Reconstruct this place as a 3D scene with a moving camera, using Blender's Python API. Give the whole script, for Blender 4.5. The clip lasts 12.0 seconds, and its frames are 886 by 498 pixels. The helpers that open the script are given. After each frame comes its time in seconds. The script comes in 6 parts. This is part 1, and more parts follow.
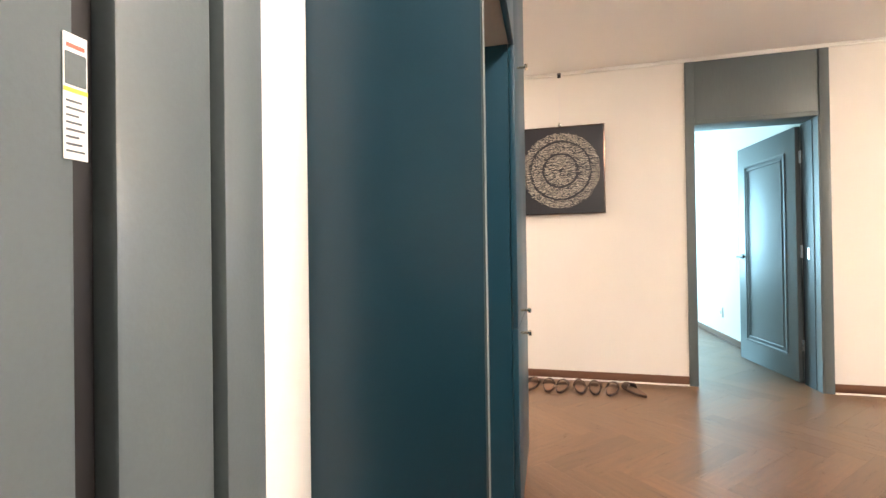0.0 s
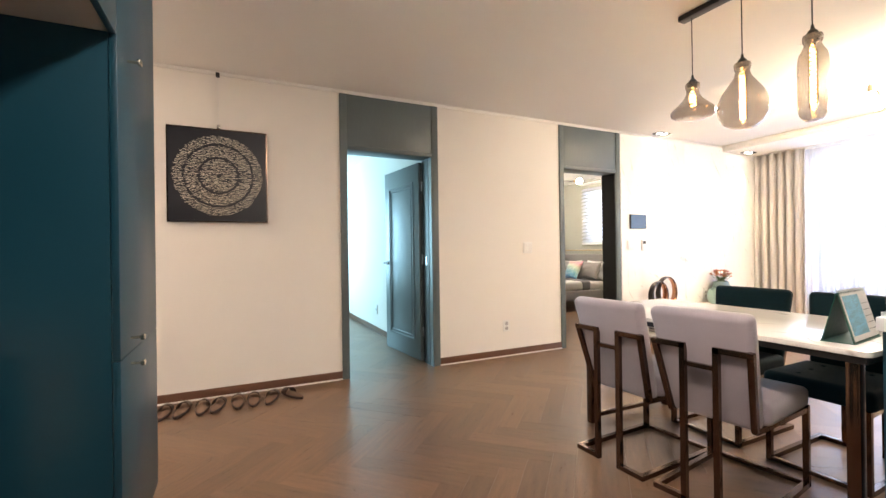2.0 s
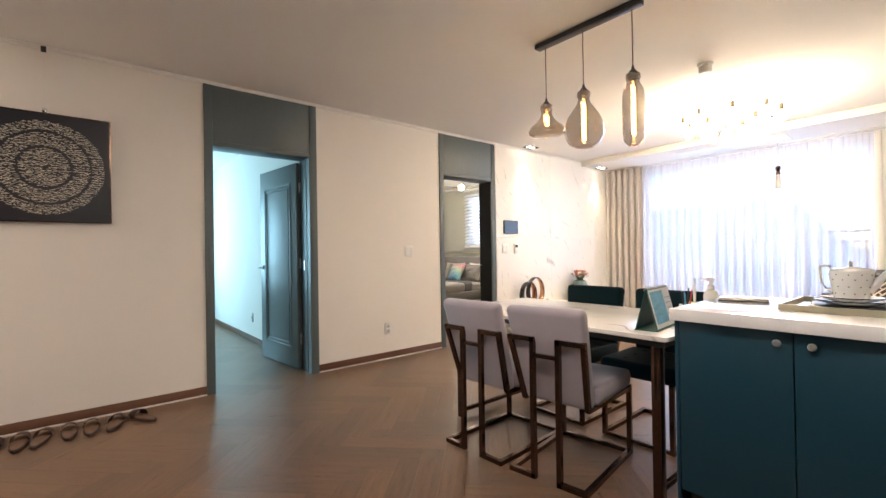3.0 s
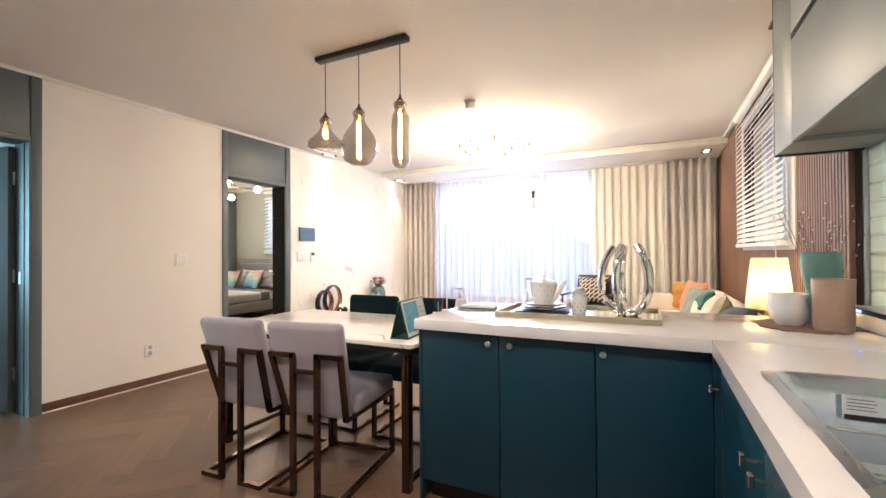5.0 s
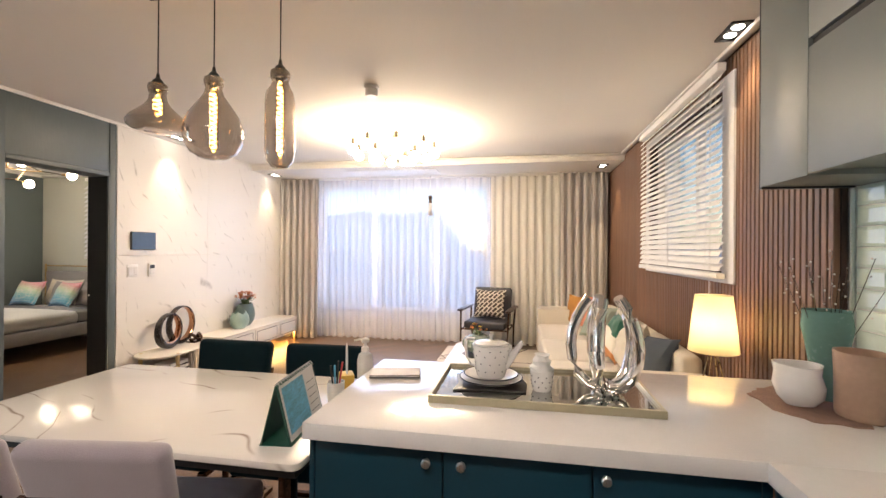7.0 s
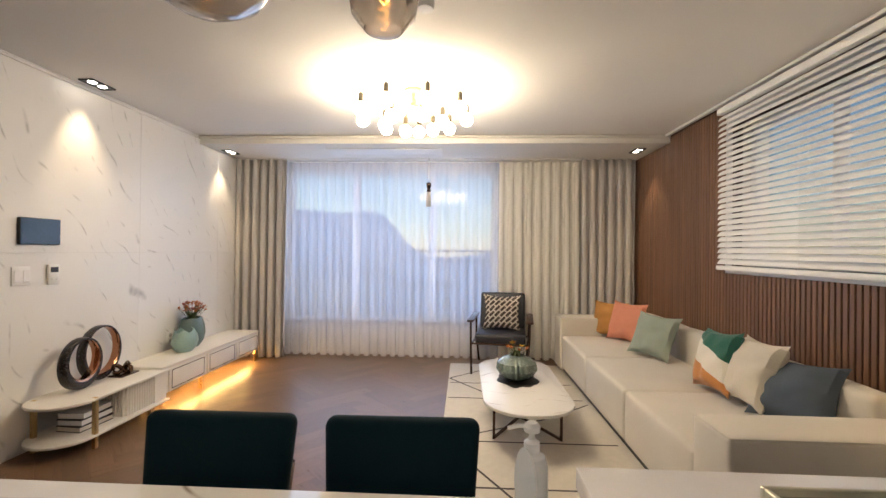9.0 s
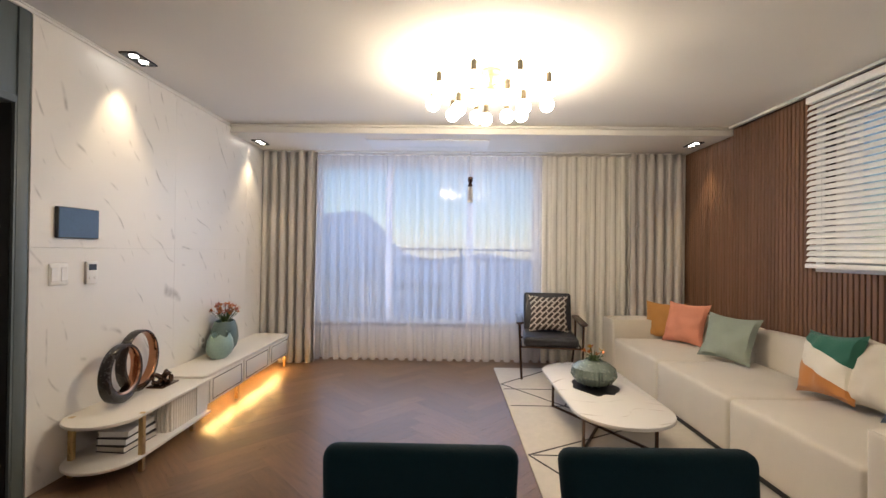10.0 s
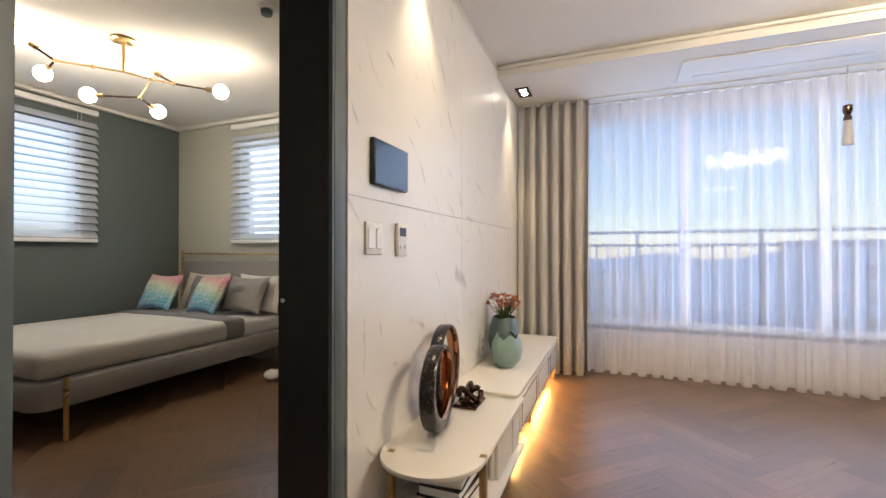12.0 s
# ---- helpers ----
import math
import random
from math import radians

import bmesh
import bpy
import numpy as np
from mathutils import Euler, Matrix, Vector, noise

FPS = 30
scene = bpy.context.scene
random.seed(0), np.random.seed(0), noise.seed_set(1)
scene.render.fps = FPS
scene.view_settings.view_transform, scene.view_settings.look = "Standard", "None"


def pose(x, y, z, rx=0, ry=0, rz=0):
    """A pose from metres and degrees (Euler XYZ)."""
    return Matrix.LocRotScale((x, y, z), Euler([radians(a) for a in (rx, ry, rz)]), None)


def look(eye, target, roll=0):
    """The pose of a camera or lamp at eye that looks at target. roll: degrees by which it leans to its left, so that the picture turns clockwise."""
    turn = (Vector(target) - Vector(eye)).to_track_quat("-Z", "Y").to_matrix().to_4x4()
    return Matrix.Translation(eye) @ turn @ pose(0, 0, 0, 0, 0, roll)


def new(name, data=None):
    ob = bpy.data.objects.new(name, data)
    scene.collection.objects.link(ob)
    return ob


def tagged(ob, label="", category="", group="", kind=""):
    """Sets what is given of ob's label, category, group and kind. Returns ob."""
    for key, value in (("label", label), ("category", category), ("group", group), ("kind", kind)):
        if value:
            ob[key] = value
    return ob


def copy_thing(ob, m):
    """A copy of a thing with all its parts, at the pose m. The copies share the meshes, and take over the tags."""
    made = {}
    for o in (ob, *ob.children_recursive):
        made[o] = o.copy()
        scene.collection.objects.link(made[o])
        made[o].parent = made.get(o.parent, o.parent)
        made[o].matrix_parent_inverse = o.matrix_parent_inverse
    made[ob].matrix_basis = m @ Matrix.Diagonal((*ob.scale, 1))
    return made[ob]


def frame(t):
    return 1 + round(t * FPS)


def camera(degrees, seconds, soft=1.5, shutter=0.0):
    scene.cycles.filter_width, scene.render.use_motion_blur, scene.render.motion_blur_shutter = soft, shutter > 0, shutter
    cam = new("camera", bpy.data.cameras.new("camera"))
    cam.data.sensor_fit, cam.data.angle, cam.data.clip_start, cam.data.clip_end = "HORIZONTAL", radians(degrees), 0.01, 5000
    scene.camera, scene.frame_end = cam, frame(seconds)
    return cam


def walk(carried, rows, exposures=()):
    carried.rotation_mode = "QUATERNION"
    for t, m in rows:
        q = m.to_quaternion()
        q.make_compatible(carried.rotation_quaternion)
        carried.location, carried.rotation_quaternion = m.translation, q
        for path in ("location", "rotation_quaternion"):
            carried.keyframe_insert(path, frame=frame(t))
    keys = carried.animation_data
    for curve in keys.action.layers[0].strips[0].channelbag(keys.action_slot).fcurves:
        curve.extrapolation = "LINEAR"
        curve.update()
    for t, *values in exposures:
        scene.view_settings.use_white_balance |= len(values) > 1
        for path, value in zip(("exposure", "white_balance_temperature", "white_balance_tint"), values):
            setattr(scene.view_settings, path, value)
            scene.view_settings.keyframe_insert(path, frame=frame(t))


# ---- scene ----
cam = camera(91.7, 12.0)
PATH = [
    (0, (1.008, 0.818, 1.087), (0.529, 2.760, 1.100), -0.8),
    (0.5, (1.064, 0.797, 1.078), (1.009, 2.796, 1.095), -0.7),
    (1, (1.124, 0.782, 1.078), (1.386, 2.764, 1.102), -0.8),
    (1.5, (1.188, 0.760, 1.075), (1.786, 2.669, 1.110), -0.9),
    (2, (1.234, 0.728, 1.142), (2.097, 2.532, 1.147), -0.8),
    (2.5, (1.268, 0.696, 1.139), (2.352, 2.376, 1.149), -0.8),
    (3, (1.312, 0.630, 1.150), (2.592, 2.167, 1.160), -0.9),
    (4.8, (1.441, 0.409, 1.200), (3.207, 1.348, 1.218), -0.4),
    (5, (1.445, 0.388, 1.203), (3.239, 1.272, 1.222), -0.4),
    (5.5, (1.472, 0.358, 1.210), (3.330, 1.099, 1.228), -0.3),
    (6, (1.560, 0.431, 1.217), (3.446, 1.095, 1.232), -0.0),
    (6.5, (1.796, 0.632, 1.333), (3.728, 1.148, 1.343), 0.2),
    (7, (2.075, 0.802, 1.399), (4.043, 1.162, 1.402), 0.4),
    (7.2, (2.181, 0.865, 1.413), (4.154, 1.192, 1.414), 0.4),
    (8.8, (2.954, 1.590, 1.364), (4.951, 1.703, 1.379), 0.7),
    (9, (3.030, 1.688, 1.366), (5.028, 1.787, 1.373), 0.6),
    (9.5, (3.187, 2.017, 1.343), (5.187, 2.074, 1.354), 0.7),
    (10, (3.292, 2.357, 1.324), (5.292, 2.389, 1.337), 0.7),
    (10.5, (3.480, 2.764, 1.283), (5.480, 2.755, 1.302), 0.6),
    (11, (3.671, 3.077, 1.228), (5.669, 3.163, 1.248), 0.6),
    (11.5, (3.943, 3.429, 1.156), (5.912, 3.783, 1.174), 0.4),
    (12, (4.256, 3.708, 1.118), (6.111, 4.452, 1.132), 0.0),
]
EXPOSURES = [
    (0.0, 2.55, 6750, 12), (0.5, 2.4, 7150, 12), (1.0, 2.24, 7150, 12), (1.5, 2.14, 7050, 12), (2.0, 1.85, 6750, 11), (2.5, 1.52, 6650, 11), (3.0, 1.38, 6600, 11),
    (5.0, 1.5, 6500, 11), (5.5, 1.5, 6500, 11), (6.5, 1.2, 6700, 12), (7.0, 1.06, 6800, 13), (7.2, 1.02, 6800, 13),
    (9.0, 0.42, 6500, 9), (9.5, 0.24, 6350, 9), (10.0, 0.3, 6350, 9), (10.5, 0.45, 6450, 9), (11.0, 0.52, 6450, 9), (12.0, 0.6, 6450, 9)]
walk(cam, [(t, look(eye, target, roll)) for t, eye, target, roll in PATH], EXPOSURES)

# ---- sky and sun ----
world = bpy.data.worlds.new("sky")
scene.world = world
world.use_nodes = True
wn = world.node_tree
sky = wn.nodes.new("ShaderNodeTexSky")
sky.sky_type, sky.sun_disc = "NISHITA", False
sky.sun_elevation, sky.sun_rotation = radians(40), radians(250)
sky.altitude, sky.ozone_density = 50, 3.0
wn.links.new(sky.outputs[0], wn.nodes["Background"].inputs[0])
wn.nodes["Background"].inputs[1].default_value = 0.07
sky.dust_density, sky.air_density = 0.2, 1.2
sun = new("sun", bpy.data.lights.new("sun", "SUN"))
sun.data.energy, sun.data.angle, sun.data.color = 0.5, radians(10), (1, 0.9, 0.8)
sun.matrix_world = look((-19, -7, 17), (0, 0, 0))

WARM = (1.0, 0.74, 0.45)


def spot(x, y, z, power, tx=0.0, ty=0.0, size=70):
    ob = new("downlight_beam", bpy.data.lights.new("downlight_beam", "SPOT"))
    ob.data.energy, ob.data.spot_size, ob.data.spot_blend, ob.data.color = power, radians(size), 0.8, (1.0, 0.76, 0.48)
    ob.data.shadow_soft_size = 0.025
    ob.matrix_world = look((x, y, z), (x + tx, y + ty, 0.0))
    return ob


def skylight(x, y, z, target, w, h, power, colour):
    # Area lamp added in a window opening to stand in for sky light
    ob = new("window_sky_lamp", bpy.data.lights.new("window_sky_lamp", "AREA"))
    ob.data.shape, ob.data.size, ob.data.size_y = "RECTANGLE", w, h
    ob.data.energy, ob.data.color = power, colour
    ob.matrix_world = look((x, y, z), target)
    return ob


# ---- materials ----
def mat(name, base, rough=0.5, metal=0.0, vary=0.06, scale=6.0, bump=0.0, bscale=60.0, stretch=(1, 1, 1), spec=0.5, sheen=0.0, coat=0.0, island=0.0):
    m = bpy.data.materials.new(name)
    m.use_nodes = True
    nt = m.node_tree
    p = nt.nodes["Principled BSDF"]
    p.inputs["Roughness"].default_value, p.inputs["Metallic"].default_value = rough, metal
    p.inputs["Specular IOR Level"].default_value = spec
    p.inputs["Sheen Weight"].default_value, p.inputs["Coat Weight"].default_value = sheen, coat
    tc, mp = nt.nodes.new("ShaderNodeTexCoord"), nt.nodes.new("ShaderNodeMapping")
    mp.inputs["Scale"].default_value = stretch
    nt.links.new(tc.outputs["Object"], mp.inputs[0])
    nz, fine = nt.nodes.new("ShaderNodeTexNoise"), nt.nodes.new("ShaderNodeTexNoise")
    nz.inputs["Scale"].default_value, nz.inputs["Detail"].default_value = scale, 5
    fine.inputs["Scale"].default_value, fine.inputs["Detail"].default_value = bscale, 3
    nt.links.new(mp.outputs[0], nz.inputs["Vector"])
    nt.links.new(mp.outputs[0], fine.inputs["Vector"])
    add = nt.nodes.new("ShaderNodeMath")
    add.operation = "ADD"
    nt.links.new(nz.outputs["Fac"], add.inputs[0])
    nt.links.new(fine.outputs["Fac"], add.inputs[1])
    rng = nt.nodes.new("ShaderNodeMapRange")
    rng.inputs["From Min"].default_value, rng.inputs["From Max"].default_value = 0.6, 1.4
    rng.inputs["To Min"].default_value, rng.inputs["To Max"].default_value = 1 - vary, 1 + vary
    nt.links.new(add.outputs[0], rng.inputs["Value"])
    hsv = nt.nodes.new("ShaderNodeHueSaturation")
    hsv.inputs["Color"].default_value = (*base, 1)
    value = rng.outputs[0]
    if island:
        info = nt.nodes.new("ShaderNodeObjectInfo")
        geo = nt.nodes.new("ShaderNodeNewGeometry")
        s1 = nt.nodes.new("ShaderNodeMath")
        s1.operation = "ADD"
        nt.links.new(info.outputs["Random"], s1.inputs[0])
        nt.links.new(geo.outputs["Random Per Island"], s1.inputs[1])
        fr = nt.nodes.new("ShaderNodeMath")
        fr.operation = "FRACT"
        nt.links.new(s1.outputs[0], fr.inputs[0])
        r2 = nt.nodes.new("ShaderNodeMapRange")
        r2.inputs["To Min"].default_value, r2.inputs["To Max"].default_value = 1 - island, 1 + island
        nt.links.new(fr.outputs[0], r2.inputs["Value"])
        mul = nt.nodes.new("ShaderNodeMath")
        mul.operation = "MULTIPLY"
        nt.links.new(value, mul.inputs[0])
        nt.links.new(r2.outputs[0], mul.inputs[1])
        shift = nt.nodes.new("ShaderNodeMath")
        shift.operation = "MULTIPLY"
        shift.inputs[1].default_value = 37.0
        nt.links.new(fr.outputs[0], shift.inputs[0])
        cx = nt.nodes.new("ShaderNodeCombineXYZ")
        for k in range(3):
            nt.links.new(shift.outputs[0], cx.inputs[k])
        nt.links.new(cx.outputs[0], mp.inputs["Location"])
        value = mul.outputs[0]
    nt.links.new(value, hsv.inputs["Value"])
    nt.links.new(hsv.outputs[0], p.inputs["Base Color"])
    rr = nt.nodes.new("ShaderNodeMapRange")
    rr.inputs["From Min"].default_value, rr.inputs["From Max"].default_value = 0.6, 1.4
    rr.inputs["To Min"].default_value, rr.inputs["To Max"].default_value = max(rough - 0.06, 0.02), min(rough + 0.06, 1)
    nt.links.new(add.outputs[0], rr.inputs["Value"])
    nt.links.new(rr.outputs[0], p.inputs["Roughness"])
    if bump:
        b = nt.nodes.new("ShaderNodeBump")
        b.inputs["Strength"].default_value, b.inputs["Distance"].default_value = bump, 0.004
        nt.links.new(fine.outputs["Fac"], b.inputs["Height"])
        nt.links.new(b.outputs[0], p.inputs["Normal"])
    return m


def glow(name, colour, strength):
    m = bpy.data.materials.new(name)
    m.use_nodes = True
    p = m.node_tree.nodes["Principled BSDF"]
    p.inputs["Base Color"].default_value = (*colour, 1)
    p.inputs["Emission Color"].default_value = (*colour, 1)
    p.inputs["Emission Strength"].default_value = strength
    return m


def cloth_through(name, colour, clear, through_light):
    """A thin woven cloth: part open weave, part cloth that light shines through."""
    m = bpy.data.materials.new(name)
    m.use_nodes = True
    nt = m.node_tree
    out = nt.nodes["Material Output"]
    nt.nodes.remove(nt.nodes["Principled BSDF"])
    d, tl, tr = nt.nodes.new("ShaderNodeBsdfDiffuse"), nt.nodes.new("ShaderNodeBsdfTranslucent"), nt.nodes.new("ShaderNodeBsdfTransparent")
    a, b = nt.nodes.new("ShaderNodeMixShader"), nt.nodes.new("ShaderNodeMixShader")
    tex = nt.nodes.new("ShaderNodeTexNoise")
    tex.inputs["Scale"].default_value = 260
    ramp = nt.nodes.new("ShaderNodeMapRange")
    ramp.inputs["To Min"].default_value, ramp.inputs["To Max"].default_value = clear * 0.95, clear * 1.05
    nt.links.new(tex.outputs["Fac"], ramp.inputs["Value"])
    for n in (d, tl):
        n.inputs["Color"].default_value = (*colour, 1)
    a.inputs[0].default_value = through_light
    nt.links.new(d.outputs[0], a.inputs[1])
    nt.links.new(tl.outputs[0], a.inputs[2])
    nt.links.new(ramp.outputs[0], b.inputs[0])
    nt.links.new(a.outputs[0], b.inputs[1])
    nt.links.new(tr.outputs[0], b.inputs[2])
    nt.links.new(b.outputs[0], out.inputs["Surface"])
    return m


def glass(name, colour, rough=0.0, ior=1.45):
    m = bpy.data.materials.new(name)
    m.use_nodes = True
    p = m.node_tree.nodes["Principled BSDF"]
    p.inputs["Base Color"].default_value = (*colour, 1)
    p.inputs["Transmission Weight"].default_value, p.inputs["Roughness"].default_value, p.inputs["IOR"].default_value = 1.0, rough, ior
    return m


def marble(name, base, vein, scale, width, rough, strength=0.6, blot=2.0, sparse=0.0):
    m = mat(name, base, rough, vary=0.02, scale=1.2, bscale=2.5)
    nt = m.node_tree
    p = nt.nodes["Principled BSDF"]
    nt.links.remove(p.inputs["Roughness"].links[0])
    p.inputs["Roughness"].default_value = rough
    tc = nt.nodes.new("ShaderNodeTexCoord")
    mp = nt.nodes.new("ShaderNodeMapping")
    mp.inputs["Rotation"].default_value = (0.25, 0.7, 0.3)
    mp.inputs["Scale"].default_value = (1.0, 1.0, 0.8)
    nt.links.new(tc.outputs["Object"], mp.inputs[0])
    warp = nt.nodes.new("ShaderNodeTexWave")
    warp.inputs["Scale"].default_value, warp.inputs["Detail"].default_value = scale * 0.42, 1.5
    warp.inputs["Distortion"].default_value, warp.inputs["Detail Scale"].default_value = 8.0, 1.4
    nt.links.new(mp.outputs[0], warp.inputs["Vector"])
    sub = nt.nodes.new("ShaderNodeMath")
    sub.operation = "SUBTRACT"
    sub.inputs[1].default_value = 0.5
    nt.links.new(warp.outputs["Fac"], sub.inputs[0])
    ab = nt.nodes.new("ShaderNodeMath")
    ab.operation = "ABSOLUTE"
    nt.links.new(sub.outputs[0], ab.inputs[0])
    r = nt.nodes.new("ShaderNodeMapRange")
    r.inputs["From Min"].default_value, r.inputs["From Max"].default_value = 0.0, width
    r.inputs["To Min"].default_value, r.inputs["To Max"].default_value = 1.0, 0.0
    nt.links.new(ab.outputs[0], r.inputs["Value"])
    patch = nt.nodes.new("ShaderNodeTexNoise")
    patch.inputs["Scale"].default_value = scale * blot
    nt.links.new(tc.outputs["Object"], patch.inputs["Vector"])
    r2 = nt.nodes.new("ShaderNodeMapRange")
    r2.inputs["From Min"].default_value, r2.inputs["From Max"].default_value = 0.46 + sparse, 0.62 + sparse
    r2.inputs["To Max"].default_value = strength
    nt.links.new(patch.outputs["Fac"], r2.inputs["Value"])
    mul = nt.nodes.new("ShaderNodeMath")
    mul.operation = "MULTIPLY"
    nt.links.new(r.outputs[0], mul.inputs[0])
    nt.links.new(r2.outputs[0], mul.inputs[1])
    mix = nt.nodes.new("ShaderNodeMix")
    mix.data_type = "RGBA"
    nt.links.new(mul.outputs[0], mix.inputs["Factor"])
    mix.inputs[6].default_value = (*base, 1)
    mix.inputs[7].default_value = (*vein, 1)
    nt.links.new(mix.outputs[2], p.inputs["Base Color"])
    return m


WALLPAPER = mat("warm_white_wallpaper", (0.76, 0.72, 0.67), 0.85, vary=0.02, scale=1.5, bump=0.25, bscale=180)
CEILING = mat("matt_ceiling_paper", (0.8, 0.78, 0.74), 0.9, vary=0.02, scale=1.2, bump=0.15, bscale=150)
MARBLE_WALL = marble("white_marble_tile", (0.76, 0.74, 0.71), (0.34, 0.325, 0.31), 2.6, 0.12, 0.3, 0.75, 2.6, 0.055)
MARBLE_TOP = marble("white_marble_top", (0.78, 0.76, 0.73), (0.26, 0.19, 0.15), 2.4, 0.06, 0.15, 0.9)
TRIM = mat("white_moulding", (0.8, 0.78, 0.74), 0.5, vary=0.02)
GREYWOOD = mat("grey_green_painted_wood", (0.10, 0.125, 0.13), 0.45, vary=0.08, scale=3, bump=0.1, bscale=90, stretch=(1, 1, 0.15))
BLACKWOOD = mat("near_black_edge", (0.012, 0.013, 0.014), 0.45, vary=0.1)
TEAL = mat("dark_teal_lacquer", (0.005, 0.040, 0.066), 0.38, vary=0.06, scale=2, bump=0.05, bscale=200)
TEAL_IN = mat("dark_teal_board", (0.006, 0.038, 0.05), 0.55, vary=0.06)
GREYDOOR = mat("grey_satin_door", (0.088, 0.108, 0.113), 0.35, vary=0.05, scale=2, bump=0.04, bscale=200)
UPPER = mat("grey_green_satin_door", (0.2, 0.215, 0.2), 0.45, vary=0.04, scale=2)
BASEBOARD = mat("brown_baseboard", (0.13, 0.06, 0.035), 0.45, vary=0.15, scale=8, stretch=(0.2, 1, 4))
OAK = mat("brown_oak_plank", (0.152, 0.087, 0.049), 0.32, vary=0.32, scale=5, bump=0.08, bscale=45, stretch=(1, 9, 1), island=0.17)
SUBFLOOR = mat("dark_joint", (0.06, 0.034, 0.022), 0.7)
SLAT = mat("walnut_slat", (0.17, 0.086, 0.047), 0.5, vary=0.25, scale=9, bump=0.2, bscale=60, stretch=(1, 1, 0.06), island=0.16)
SLATBACK = mat("dark_slat_backing", (0.05, 0.026, 0.016), 0.8)
QUARTZ = mat("white_quartz", (0.78, 0.76, 0.75), 0.12, vary=0.03, scale=14, bscale=200, coat=0.3)
TILE = mat("glossy_pale_green_tile", (0.60, 0.70, 0.61), 0.14, vary=0.04, scale=3, coat=0.3, island=0.05)
GROUT = mat("white_grout", (0.68, 0.67, 0.64), 0.9)
CHROME = mat("polished_chrome", (0.75, 0.73, 0.71), 0.06, metal=1.0, vary=0.02)
STEEL = mat("brushed_steel", (0.7, 0.71, 0.72), 0.3, metal=1.0, vary=0.06, bump=0.05, bscale=120, stretch=(1, 12, 1))
BRONZE = mat("bronze_metal", (0.11, 0.065, 0.045), 0.18, metal=0.9, vary=0.1)
BRASS = mat("satin_brass", (0.6, 0.42, 0.2), 0.3, metal=1.0, vary=0.08)
PALEBRASS = mat("pale_polished_brass", (0.78, 0.7, 0.55), 0.2, metal=1.0, vary=0.04)
BLACK = mat("black_metal", (0.012, 0.011, 0.011), 0.4, vary=0.1)
LILAC = mat("lilac_grey_velvet", (0.36, 0.32, 0.36), 0.9, vary=0.1, scale=5, bump=0.3, bscale=260, sheen=0.5)
TEALCLOTH = mat("dark_teal_velvet", (0.0015, 0.014, 0.02), 0.9, vary=0.15, scale=7, bump=0.3, bscale=220, spec=0.2, sheen=0.03)
CREAM = mat("cream_upholstery", (0.62, 0.57, 0.49), 0.9, vary=0.06, scale=4, bump=0.4, bscale=320, sheen=0.2)
CURTAIN = mat("grey_curtain_cloth", (0.52, 0.495, 0.47), 0.9, vary=0.07, scale=5, bump=0.3, bscale=260, sheen=0.2)
SHEER = cloth_through("white_sheer", (0.9, 0.89, 0.92), 0.58, 0.35)
CREAMSHEER = cloth_through("dense_cream_sheer", (0.9, 0.87, 0.8), 0.1, 0.12)
ZEBRA = cloth_through("white_zebra_cloth", (0.85, 0.85, 0.87), 0.22, 0.7)
BLIND = mat("white_blind_slat", (0.88, 0.87, 0.85), 0.5, vary=0.03)
WHITEPL = mat("white_plastic", (0.75, 0.74, 0.72), 0.35, vary=0.02)
PVC = mat("white_window_profile", (0.78, 0.78, 0.8), 0.35, vary=0.02)
CERAMIC = mat("white_ceramic", (0.78, 0.76, 0.74), 0.15, vary=0.02, coat=0.3)
GLASS = glass("clear_pane", (0.95, 0.97, 0.97))
BEIGE = mat("beige_board", (0.5, 0.43, 0.36), 0.6, vary=0.04)
GREENWALL = mat("grey_green_wallpaper", (0.115, 0.14, 0.135), 0.85, vary=0.05, scale=2, bump=0.25, bscale=180)
SAGE = mat("pale_sage_wallpaper", (0.5, 0.5, 0.43), 0.85, vary=0.03, scale=2, bump=0.25, bscale=180)


# ---- mesh helpers ----
def box(bm, x0, x1, y0, y1, z0, z1, bevel=0.0, seg=2):
    r = bmesh.ops.create_cube(bm, size=1)
    vs = r["verts"]
    for v in vs:
        v.co = Vector((x0 + (v.co.x + 0.5) * (x1 - x0), y0 + (v.co.y + 0.5) * (y1 - y0), z0 + (v.co.z + 0.5) * (z1 - z0)))
    if bevel:
        es = list({e for v in vs for e in v.link_edges})
        bmesh.ops.bevel(bm, geom=es, offset=bevel, segments=seg, profile=0.5, affect="EDGES")
    return bm


def B(x0, x1, y0, y1, z0, z1, bevel=0.0, seg=2):
    return box(bmesh.new(), x0, x1, y0, y1, z0, z1, bevel, seg)


